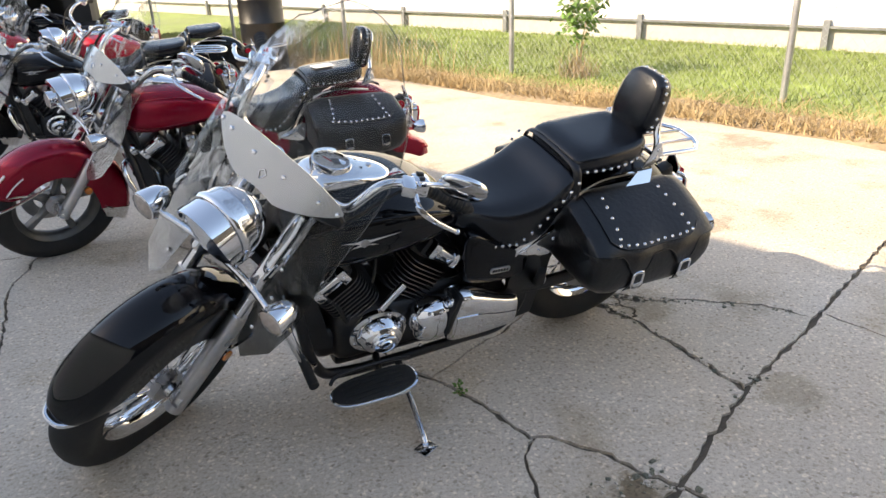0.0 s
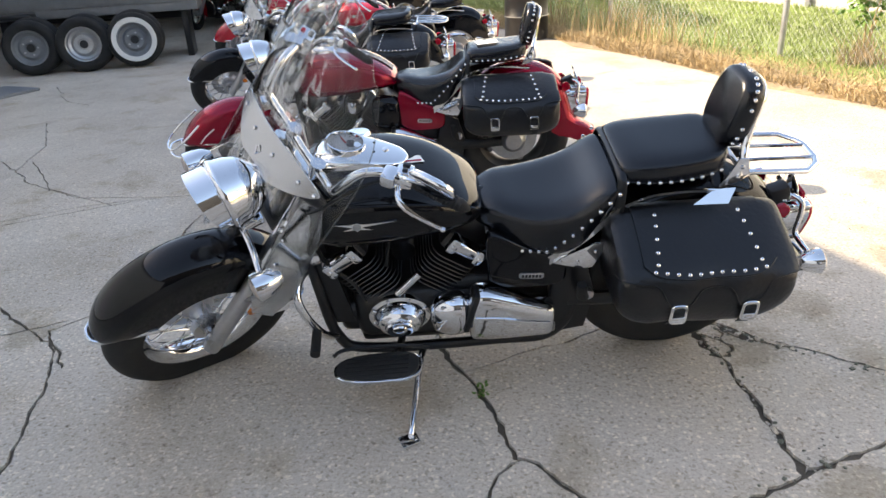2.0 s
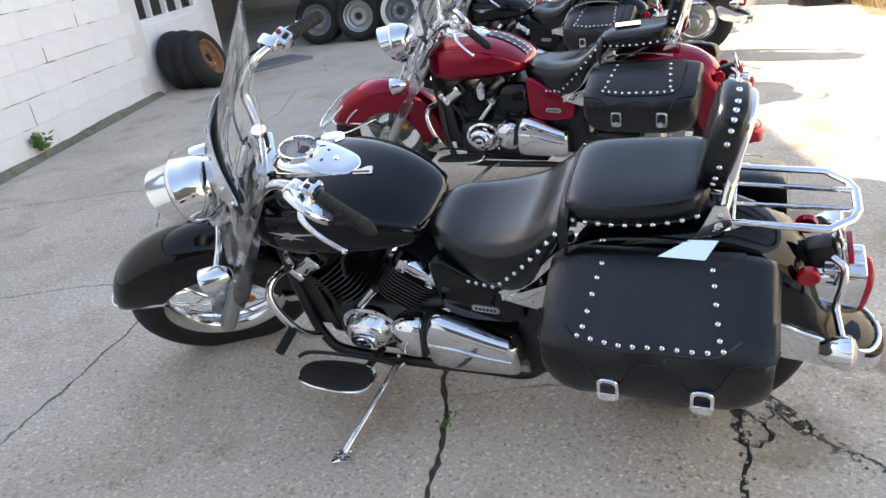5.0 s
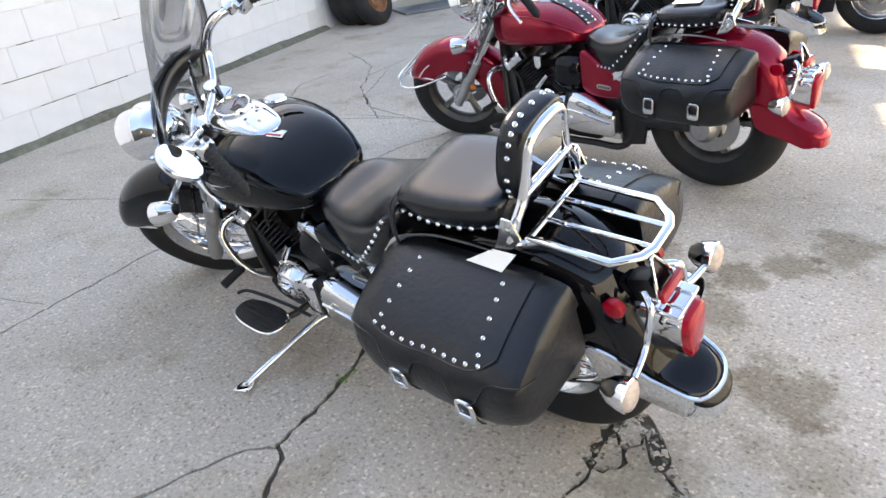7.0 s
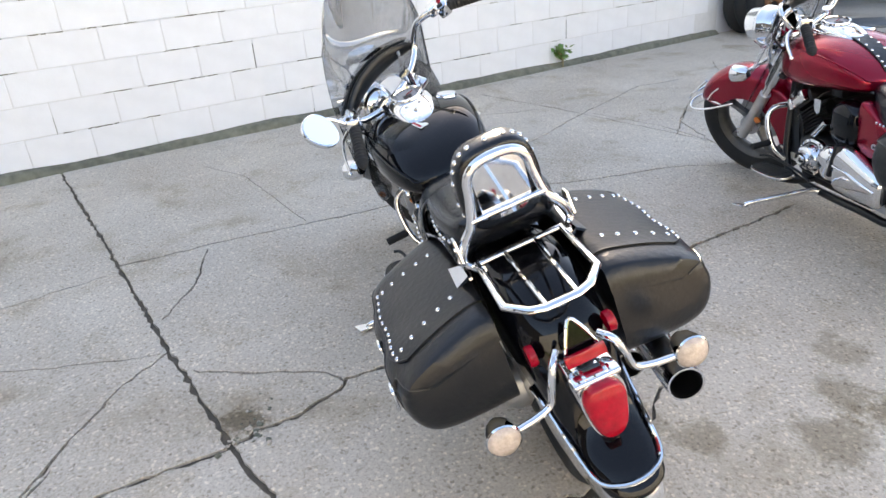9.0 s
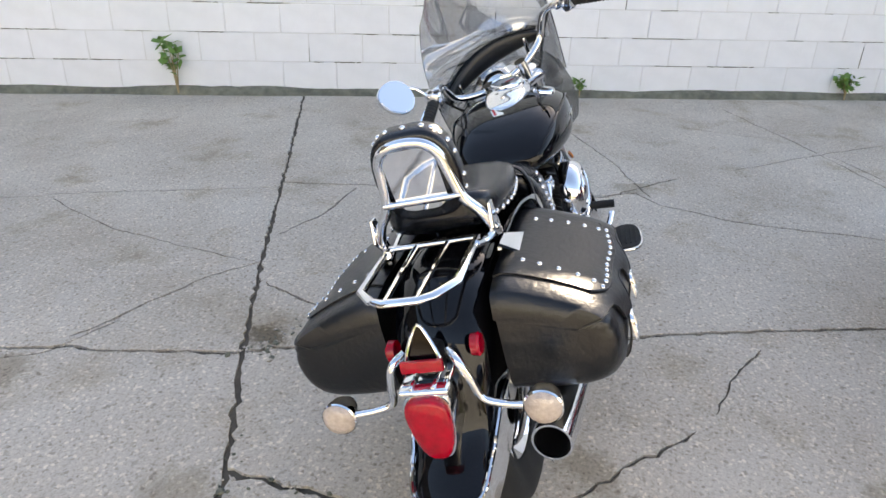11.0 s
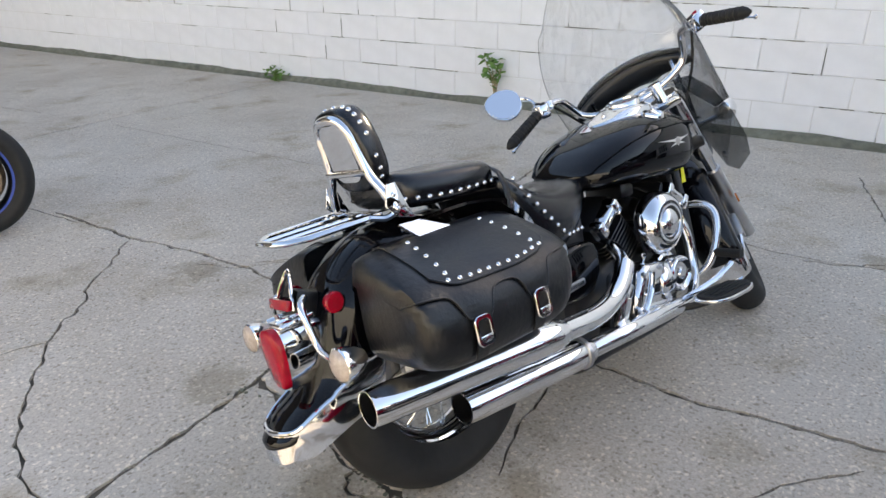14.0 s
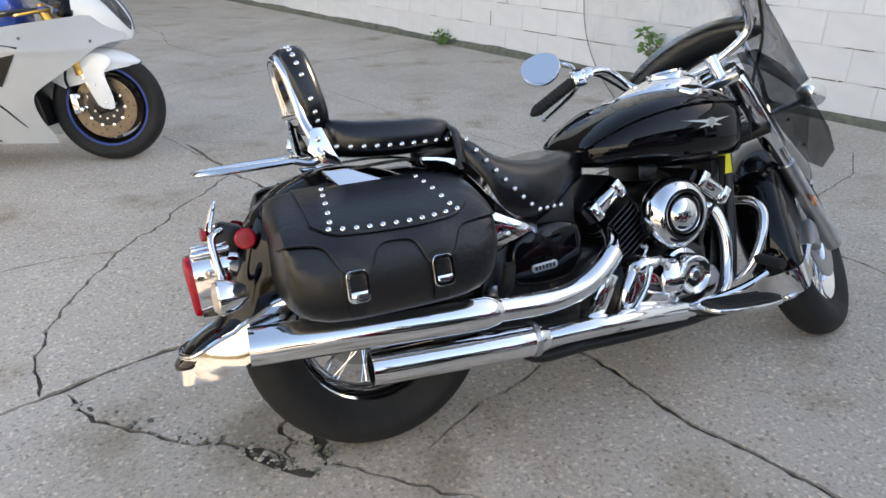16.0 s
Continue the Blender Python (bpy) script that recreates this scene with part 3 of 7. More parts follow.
rnd = random.Random(21)
# turf with an uneven kerbless edge
edge = []
for i in range(60):
    s = -14 + 34 * i / 59
    edge.append((s, -0.95 + 0.10 * math.sin(s * 2.1) + 0.07 * math.sin(s * 5.3 + 1) + rnd.uniform(-0.05, 0.05)))
bm = bmesh.new()
cols = []
for s, o in edge:
    cols.append([bm.verts.new((s, o, -0.005)), bm.verts.new((s, o + 0.12, 0.03)), bm.verts.new((s, o + 0.5, 0.05)), bm.verts.new((s, 1.5, 0.05)), bm.verts.new((s, 4.2, 0.05))])
for a, b in zip(cols, cols[1:]):
    for j in range(4):
        bm.faces.new((a[j], a[j + 1], b[j + 1], b[j]))
for fc in bm.faces:
    if sum(v.co.y for v in fc.verts) / 4 < -0.45:
        fc.material_index = 1
bm.transform(FENCE_M)
tagged(part("lawn", bm, [GRASS, DRY_SOIL]), "green lawn with a dry straw edge behind the fence", "lawn", kind="structure")


def blades(name, n, place, h0, h1, w, mat, label, category, lean=0.5):
    verts, faces = [], []
    r = random.Random(len(name) * 7 + n)
    for _ in range(n):
        p = place(r)
        h = r.uniform(h0, h1)
        a = r.uniform(0, 2 * math.pi)
        dx, dy = math.cos(a), math.sin(a)
        l = r.uniform(0, lean) * h
        b = r.uniform(0, 2 * math.pi)
        lx, ly = math.cos(b) * l, math.sin(b) * l
        i = len(verts)
        verts += [(p.x - dx * w, p.y - dy * w, p.z), (p.x + dx * w, p.y + dy * w, p.z), (p.x + dx * w * 0.7 + lx * 0.4, p.y + dy * w * 0.7 + ly * 0.4, p.z + h * 0.6), (p.x - dx * w * 0.7 + lx * 0.4, p.y - dy * w * 0.7 + ly * 0.4, p.z + h * 0.6), (p.x + lx, p.y + ly, p.z + h)]
        faces += [(i, i + 1, i + 2, i + 3), (i + 3, i + 2, i + 4)]
    me = bpy.data.meshes.new(name)
    me.from_pydata(verts, [], faces)
    me.materials.append(mat)
    return tagged(new(name, me), label, category, kind="stuff")


blades("grass", 42000, lambda r: by_fence(r.uniform(-7, 9), r.uniform(-0.35, 3.55), 0.045), 0.025, 0.085, 0.0045, GRASS, "short green grass of the lawn", "grass", 1.2)
blades("dry_grass", 22000, lambda r: by_fence(r.uniform(-8, 10), -0.95 + abs(r.gauss(0.05, 0.36)), 0.012), 0.02, 0.15, 0.005, STRAW, "dry straw-coloured grass along the fence", "dry grass", 2.6)
blades("tall_dry_weeds", 750, lambda r: by_fence(r.choice((1.2, 2.0, 2.6, 3.6, 4.3, 4.6)) + r.gauss(0, 0.32), -0.45 + r.gauss(0, 0.18), 0.03), 0.15, 0.60, 0.004, STRAW, "tall dry weeds at the fence", "dry weeds", 0.5)

fence = thing("chain_link_fence", FENCE_M, "galvanised chain-link fence with round steel posts", "fence")
for k in range(-3, 5):
    part("post", join(lathe([(0.03, 0), (0.03, 2.1), (0, 2.12)], 14, Matrix.Translation((3.0 * k, 0, 0)))), GALV, fence)
verts, faces = [], []
pitch, top = 0.075, 1.85
for sgn in (1, -1):
    x = -9.0 - top
    while x < 12.0 + top:
        a, b = Vector((x, 0.008 * sgn, 0.05)), Vector((x + sgn * (top - 0.05) * 0.9, 0.008 * sgn, top))
        d = (b - a).normalized()
        n1 = d.cross(Vector((0, 1, 0))) * 0.0011
        n2 = Vector((0, 0.0011, 0))
        i = len(verts)
        for p in (a, b):
            verts += [tuple(p + n1), tuple(p - n1 * 0.5 + n2), tuple(p - n1 * 0.5 - n2)]
        faces += [(i, i + 1, i + 4, i + 3), (i + 1, i + 2, i + 5, i + 4), (i + 2, i, i + 3, i + 5)]
        x += pitch
me = bpy.data.meshes.new("wire_mesh")
me.from_pydata(verts, [], faces)
me.materials.append(GALV)
wire = new("wire_mesh", me)
wire.parent = fence
wire["kind"] = "stuff"

far = thing("far_building", FENCE_M @ pose(0, 3.6, 0), "long white building on a beige block base", "building")
part("base_wall", box(40, 0.3, 0.33, pose(0, 0.15, 0.165)), BEIGE, far, "beige block base")
part("wall", box(40, 0.3, 4.2, pose(0, 0.12, 2.43)), SIDING, far, "white metal siding")
for z in range(18):
    part("siding_lap", box(40, 0.012, 0.02, pose(0, -0.034, 0.58 + 0.22 * z)), SIDING, far)
part("drip_edge", box(40, 0.05, 0.03, pose(0, -0.05, 0.335)), STEEL_GREY, far)
for k in range(-5, 6):
    part("pilaster", box(0.08, 0.05, 0.42, pose(2.6 * k + 0.4, -0.06, 0.21)), STEEL_GREY, far)


def leafy(name, base, height, spread, n, leaf, label, seed, trunk=0.012, low=0.3):
    """A sapling: bent stems and many folded leaves in clumps with gaps."""
    r = random.Random(seed)
    plant = thing(name, Matrix.Translation(base), label, "plant")
    stems, tips = [], []
    for k in range(5):
        a = r.uniform(0, 2 * math.pi)
        q = spread * r.uniform(0.3, 1.0)
        top_p = Vector((math.cos(a) * q, math.sin(a) * q, height * r.uniform(0.65, 1.0)))
        mid = Vector((top_p.x * 0.3, top_p.y * 0.3, top_p.z * 0.55))
        stems.append(tube([(0, 0, 0), tuple(mid), tuple(top_p)], [trunk, trunk * 0.7, trunk * 0.25], 6, 4))
        tips += [mid.lerp(top_p, f) for f in (0.15, 0.35, 0.5, 0.65, 0.8, 0.9, 1.0)]
    part("stem", join(*stems), STRAW, plant)
    verts, faces = [], []
    for _ in range(n):
        c = r.choice(tips) + Vector((r.gauss(0, spread * 0.22), r.gauss(0, spread * 0.22), r.gauss(0, spread * 0.18)))
        if c.z < height * low:
            continue
        m3 = Euler((r.uniform(-0.9, 0.9), r.uniform(-0.9, 0.9), r.uniform(0, 6.28))).to_matrix()
        L, W = leaf * r.uniform(0.6, 1.2), leaf * r.uniform(0.3, 0.45)
        i = len(verts)
        for p in ((0, 0, 0), (L * 0.4, W, -W * 0.3), (L * 0.45, 0, W * 0.1), (L * 0.4, -W, -W * 0.3), (L, 0, -L * 0.2)):
            verts.append(tuple(c + m3 @ Vector(p)))
        faces += [(i, i + 2, i + 1), (i, i + 3, i + 2), (i + 1, i + 2, i + 4), (i + 2, i + 3, i + 4)]
    me = bpy.data.meshes.new("leaves")
    me.from_pydata(verts, [], faces)
    me.materials.append(LEAF)
    ob = new("leaves", me)
    ob.parent = plant
    ob["kind"] = "stuff"
    return plant


leafy("sapling", (3.34, 4.63, 0.03), 1.10, 0.30, 360, 0.085, "leafy green sapling growing by the chain-link fence", 3, 0.009, 0.26)
blades("dead_weed", 260, lambda r: Vector((3.30 + r.gauss(0, 0.09), 4.58 + r.gauss(0, 0.09), 0.03)), 0.08, 0.36, 0.004, DRY_SOIL, "dead brown weed clump at the foot of the sapling", "dry weeds", 0.8)
leafy("weed", on_wall(0.17, 0.06), 0.42, 0.13, 46, 0.085, "tall green weed growing at the wall foot", 5, 0.006, 0.08)
leafy("weed", on_wall(5.46, 0.06), 0.22, 0.09, 60, 0.06, "low green weed growing at the wall foot", 6, 0.004, 0.05)
leafy("grass_tuft", on_wall(-2.25, 0.07), 0.10, 0.13, 90, 0.05, "small green grass tuft at the wall foot", 8, 0.003, 0.02)
leafy("grass_tuft", on_wall(3.25, 0.05), 0.16, 0.04, 30, 0.05, "dark weed stalk at the wall foot", 9, 0.004, 0.05)
leafy("grass_tuft", (-0.345, -0.18, -0.02), 0.03, 0.035, 30, 0.018, "tiny green weed in the slab joint", 10, 0.002, 0.02)



# ---- motorcycles ----
# A machine is built upright: x to its tail, y to its right side, z up, the wheels on z = 0.
RAKE = radians(35)
AXIS = Vector((math.sin(RAKE), 0, math.cos(RAKE)))
HEAD_O = Vector((-1.37, 0, 0))


def steer(angle):
    return Matrix.Translation(HEAD_O) @ Matrix.Rotation(radians(angle), 4, AXIS) @ Matrix.Translation(-HEAD_O)


def fork_pt(s, d, y):
    """A point along the steering axis, d ahead of it and y to the side."""
    return HEAD_O + AXIS * s + Vector((-math.cos(RAKE), 0, math.sin(RAKE))) * d + Vector((0, y, 0))


def power(v, e):
    return math.copysign(abs(v) ** e, v)


def ring(x, w, zb, zt, e=2.4, n=28, yc=0.0):
    zc, h = (zb + zt) / 2, (zt - zb) / 2
    return [(x, yc + w * power(math.cos(2 * math.pi * i / n), 2 / e), zc + h * power(math.sin(2 * math.pi * i / n), 2 / e)) for i in range(n)]


def mix_rows(rows, n=4):
    """Fill in rows of numbers smoothly."""
    out = []
    for i in range(len(rows) - 1):
        p0, p1, p2, p3 = rows[max(i - 1, 0)], rows[i], rows[i + 1], rows[min(i + 2, len(rows) - 1)]
        for k in range(n):
            t = k / n
            out.append([0.5 * (2 * b + (c - a) * t + (2 * a - 5 * b + 4 * c - d) * t * t + (3 * b - a - 3 * c + d) * t ** 3) for a, b, c, d in zip(p0, p1, p2, p3)])
    out.append(list(rows[-1]))
    return out


STUD_MESH = mesh_of(lathe([(0.0062, -0.001), (0.006, 0.0016), (0.0042, 0.0036), (0, 0.0046)], 10), CHROME, 60, "stud")
SCREW_MESH = mesh_of(lathe([(0.006, -0.002), (0.006, 0.002), (0.004, 0.0035), (0, 0.0035)], 8), CHROME, 40, "screw")


def stud(p, normal, parent, me=STUD_MESH, name="stud"):
    ob = new(name, me)
    ob.parent = parent
    ob.matrix_local = turn_to(p, normal)
    return ob


def tyre_bm(R, w, rim, m, groove=True):
    prof = []
    n = 14
    for i in range(n + 1):
        a = -math.pi * 0.62 + 2 * math.pi * 0.62 * i / n
        h = (R - rim)
        r = rim + h * 0.48 + h * 0.52 * math.cos(a)
        prof.append((r, w / 2 * math.sin(a) / math.sin(math.pi * 0.5)))
    prof = [(rim - 0.004, -w * 0.36)] + prof + [(rim - 0.004, w * 0.36)]
    return lathe(prof, 56, m, closed=True)


def rim_bm(r, w, m):
    prof = [(r + 0.006, -w / 2), (r + 0.006, -w / 2 + 0.006), (r - 0.008, -w / 2 + 0.014), (r - 0.022, -w * 0.2), (r - 0.024, 0), (r - 0.022, w * 0.2), (r - 0.008, w / 2 - 0.014),
            (r + 0.006, w / 2 - 0.006), (r + 0.006, w / 2), (r - 0.004, w / 2 + 0.001), (r - 0.02, w / 2 - 0.012), (r - 0.032, w * 0.2), (r - 0.034, 0), (r - 0.032, -w * 0.2), (r - 0.02, -w / 2 + 0.012), (r - 0.004, -w / 2 - 0.001)]
    return lathe(prof, 48, m, closed=True)


def wheel(name, c, R, w, r, bike, m, cast=False, disc_side=-1):
    """A wheel under the bike; m turns it with the fork."""
    at = m @ Matrix.Translation(c) @ pose(0, 0, 0, 90)
    ty = part(name, tyre_bm(R, w, r, at), RUBBER, bike, "black rubber tyre")
    part("rim", rim_bm(r, w * 0.64, at), CAST_RIM if cast else CHROME, ty, "cast alloy rim" if cast else "chrome rim")
    part("hub", lathe([(0, -0.075), (0.02, -0.075), (0.024, -0.06), (0.05, -0.055), (0.052, -0.03), (0.034, -0.02), (0.034, 0.02), (0.052, 0.03), (0.05, 0.055), (0.024, 0.06), (0.02, 0.075), (0, 0.075)], 24, at), ALLOY, ty)
    if cast:
        for k in range(5):
            a = 2 * math.pi * k / 5
            bm = loft([[(x * math.cos(a) - y * math.sin(a), x * math.sin(a) + y * math.cos(a), z) for y, z in ((-h, -0.018), (h, -0.018), (h * 0.8, 0.018), (-h * 0.8, 0.018))] for x, h in ((0.035, 0.022), (0.09, 0.013), (r - 0.02, 0.02))])
            bmesh.ops.bevel(bm, geom=bm.edges[:], offset=0.004, segments=1, affect="EDGES")
            bm.transform(at)
            part("spoke", bm, CAST_WHEEL, ty)
    else:
        me = mesh_of(tube([(0.05, 0, 0), (r - 0.024, 0, 0)], 0.0023, 5, 1), CHROME, 60, "spoke")
        for k in range(36):
            a = 2 * math.pi * k / 36
            side = 1 if k % 2 else -1
            lean = 18 if (k // 2) % 2 else -18
            ob = new("spoke", me)
            ob.parent = ty
            ob.matrix_local = at @ pose(0, 0, 0, 0, 0, math.degrees(a)) @ Matrix.Translation((0.0, 0, side * 0.034)) @ Matrix.Translation((0.05, 0, 0)) @ pose(0, 0, 0, 0, side * 12, lean) @ Matrix.Translation((-0.05, 0, 0))
    part("brake_disc", lathe([(0.075, -0.0025), (0.13, -0.0025), (0.13, 0.0025), (0.075, 0.0025)], 40, at @ Matrix.Translation((0, 0, disc_side * 0.062)), closed=True), DULL_METAL, ty)
    return ty


def arc_guard(c, rows, thick, m):
    """A mudguard: rows of (angle, radius, half width, drop, flare); a U section swept about the axle c."""
    secs = []
    for ang, rad, hw, drop, flare in mix_rows(rows, 5):
        a = radians(ang)
        outer, inner = [], []
        pts = []
        for i in range(-8, 9):
            u = i / 8
            if abs(u) <= 0.62:
                th = u / 0.62 * math.pi / 2
                pts.append((hw * math.sin(th), -hw * 0.62 * (1 - math.cos(th))))
            else:
                k = (abs(u) - 0.62) / 0.38
                pts.append((math.copysign(hw + flare * k, u), -hw * 0.62 - drop * k))
        for y, dr in pts:
            outer.append((c[0] + (rad + dr) * math.cos(a), y, c[2] + (rad + dr) * math.sin(a)))
            q = 1 - thick / max(hw, 0.01)
            inner.append((c[0] + (rad + dr - (thick if abs(dr) < hw * 0.6 else 0)) * math.cos(a), y * q, c[2] + (rad + dr - (thick if abs(dr) < hw * 0.6 else 0)) * math.sin(a)))
        secs.append(outer + inner[::-1])
    bm = loft(secs)
    bm.transform(m)
    return bm


def guard_pt(c, rows, ang, t, off=0.0):
    """A point of a mudguard's skin at an angle, t from edge to edge."""
    rows = sorted(rows)
    rad, hw, drop, flare = [float(np.interp(ang, [r[0] for r in rows], [r[k] for r in rows])) for k in (1, 2, 3, 4)]
    if abs(t) <= 0.62:
        th = t / 0.62 * math.pi / 2
        y, dr = (hw + off) * math.sin(th), -hw * 0.62 * (1 - math.cos(th)) + off
    else:
        k = (abs(t) - 0.62) / 0.38
        y, dr = math.copysign(hw + flare * k + off, t), -hw * 0.62 - drop * k
    a = radians(ang)
    return Vector((c[0] + (rad + dr) * math.cos(a), y, c[2] + (rad + dr) * math.sin(a)))


BAG_X, BAG_HX = 0.232, 0.238


def bag_pt(x, u, side, off=0.0):
    """A point of a saddlebag's skin: u runs from the inner foot round the outer face to the inner top."""
    base = [(0.135, 0.405), (0.25, 0.40), (0.335, 0.408), (0.378, 0.44), (0.392, 0.50), (0.383, 0.555), (0.350, 0.594), (0.295, 0.622), (0.225, 0.648), (0.165, 0.665), (0.135, 0.662)]
    f = u * (len(base) - 1)
    i = min(int(f), len(base) - 2)
    k = f - i
    p0, p1, p2, p3 = base[max(i - 1, 0)], base[i], base[i + 1], base[min(i + 2, len(base) - 1)]
    y, z = [0.5 * (2 * b + (c - a) * k + (2 * a - 5 * b + 4 * c - d) * k * k + (3 * b - a - 3 * c + d) * k ** 3) for a, b, c, d in zip(p0, p1, p2, p3)]
    t = min(abs(x - BAG_X) / BAG_HX, 1)
    x = BAG_X + (x - BAG_X) * (0.955 if side > 0 else 1)
    up = (1 - t ** 8) ** (1 / 5)
    lo = (1 - t ** 4.2) ** (1 / 2.8)
    zc, yc = 0.56, 0.135
    y = yc + (y - yc) * (0.76 + 0.24 * (up if z > zc else (up + lo) / 2)) 
    z = zc + (z - zc) * (0.42 + 0.58 * (up if z > zc else lo))
    n = Vector((0, y - 0.2, z - 0.5))
    n.normalize()
    sag = 0.004 * math.sin(23 * x + 9 * z) * math.sin(17 * z + 3 * side) + 0.003 * math.sin(41 * x - 31 * z)
    return Vector((x + 0.02 * (0.56 - z) + (0.030 if side > 0 else 0), side * ((y + sag * max(0, y - 0.2) / 0.19) * (0.915 if side > 0 else 0.962) + n.y * off), z + n.z * off))


def lid_edge(x, side):
    """Where the lid ends on the outer face: tongues run down to the two buckles, arches rise between."""
    t = (x - BAG_X) / BAG_HX
    u = 0.535 + 0.035 * t * t
    for sx in (-0.095, 0.095):
        d = abs(x - (BAG_X + sx + 0.01)) / 0.042
        u -= 0.115 / (1 + d ** 6)
    if abs(x - BAG_X - 0.01) < 0.095:
        u -= 0.012
    return u


def saddlebag(bike, side, studs=True):
    us = [i / 40 for i in range(41)]
    ts = [-1, -0.985, -0.95, -0.9, -0.8, -0.65, -0.4, 0, 0.4, 0.65, 0.8, 0.9, 0.95, 0.985, 1]
    body = part("saddlebag", loft([[bag_pt(BAG_X + t * BAG_HX, u, side) for u in us] for t in ts]), LEATHER, bike, "black studded leather saddlebag", 60)
    # the lid: a thick skin over the top and both ends, with tongues down to the buckles
    cover = []
    for i in range(61):
        t = -1 + i / 30
        x = BAG_X + t * BAG_HX
        u0 = lid_edge(x, side)
        row = [bag_pt(x, u0 + (1.0 - u0) * q / 20, side, 0.006) for q in range(21)]
        grow = 0.007 * max(0, abs(t) - 0.9) / 0.1
        row = [Vector((p.x + math.copysign(grow, t), p.y, p.z)) for p in row]
        inner = bag_pt(x, u0, side, -0.012)
        cover.append([inner] + row)
    lid = part("lid", loft(cover), LEATHER, body, "black leather lid hanging over the bag", 50)
    hem = [c[1] for c in cover]
    part("hem", tube([tuple(p) for p in hem], 0.0022, 6, 1), LEATHER, lid, "stitched hem of the lid")
    # studded panel sewn on the lid
    xs = [BAG_X - 0.175 + 0.35 * i / 14 for i in range(15)]
    secs = []
    for x in xs:
        t = (x - BAG_X) / 0.175
        u0 = 0.568 + 0.03 * t * t + 0.05 * max(0, abs(t) - 0.8) / 0.2
        row = [u0 + (1.0 - u0) * q / 16 for q in range(17)]
        secs.append([bag_pt(x, u, side, 0.0105) for u in row] + [bag_pt(x, u, side, 0.005) for u in row[::-1]])
    panel = part("lid_panel", loft(secs), LEATHER, lid, "studded leather panel", 50)
    part("panel_piping", tube([tuple(bag_pt(x, 0.568 + 0.03 * ((x - BAG_X) / 0.175) ** 2 + 0.05 * max(0, abs((x - BAG_X) / 0.175) - 0.8) / 0.2, side, 0.009)) for x in xs], 0.003, 6, 2), LEATHER, lid)
    if studs:
        for i in range(11):
            x = BAG_X - 0.148 + 0.0290 * i
            t = (x - BAG_X) / 0.175
            u = 0.590 + 0.03 * t * t
            p = bag_pt(x, u, side, 0.0108)
            stud(p, Vector((0, side * 0.85, 0.5)), body)
        for sx in (-1, 1):
            for q in range(5):
                x = BAG_X + sx * (0.138 - 0.0055 * q) - (0.004 if sx > 0 else 0)
                u = 0.645 + 0.052 * q
                p = bag_pt(x, u, side, 0.0108)
                stud(p, Vector((0, side * (0.8 - 0.12 * q), 0.55 + 0.1 * q)), body)
    for sx in (-0.095, 0.095):
        x = BAG_X + sx + 0.01
        prof = [bag_pt(x, u, side, 0.005) for u in (0.27, 0.30, 0.34, 0.38, 0.42)]
        strap = loft([[(q.x - 0.016, q.y, q.z), (q.x + 0.016, q.y, q.z), (q.x + 0.016, q.y + side * 0.004, q.z), (q.x - 0.016, q.y + side * 0.004, q.z)] for q in prof])
        part("strap", strap, LEATHER, body)
        q = bag_pt(x, 0.385, side, 0.014)
        bk = Matrix.Translation(q) @ pose(0, 0, 0, 90 + (4 if side > 0 else -4), 0, 0)
        out, cut_in = rounded(0.047, 0.066, 0.014, 4), rounded(0.031, 0.046, 0.010, 4)
        rings = []
        for line, h in ((out, -0.002), (out, 0.002), ([(px * 0.94, py * 0.95) for px, py in out], 0.004), ([(px * 1.06, py * 1.06) for px, py in cut_in], 0.004), (cut_in, 0.002), (cut_in, -0.002)):
            rings.append([bk @ Vector((px, py, -side * h if side > 0 else h)) for px, py in line])
        part("buckle", loft(rings, loop=True), CHROME, body, "chrome buckle")
        part("buckle_plate", box(0.036, 0.007, 0.022, Matrix.Translation(q + Vector((0, side * 0.002, -0.020))), 0.003), CHROME, body)
    return body


def loft_seat(rows, e=3.0, n=30):
    secs = []
    for x, w, zb, zt, dish in mix_rows(rows, 4):
        s = []
        for (px, py, pz) in ring(x, w, zb, zt, e, n):
            if pz > (zb + zt) / 2:
                pz -= dish * max(0.0, 1 - (py / max(w, 0.01)) ** 2) * (pz - (zb + zt) / 2) / ((zt - zb) / 2 + 1e-6)
            s.append((px, py, pz))
        secs.append(s)
    return loft(secs)


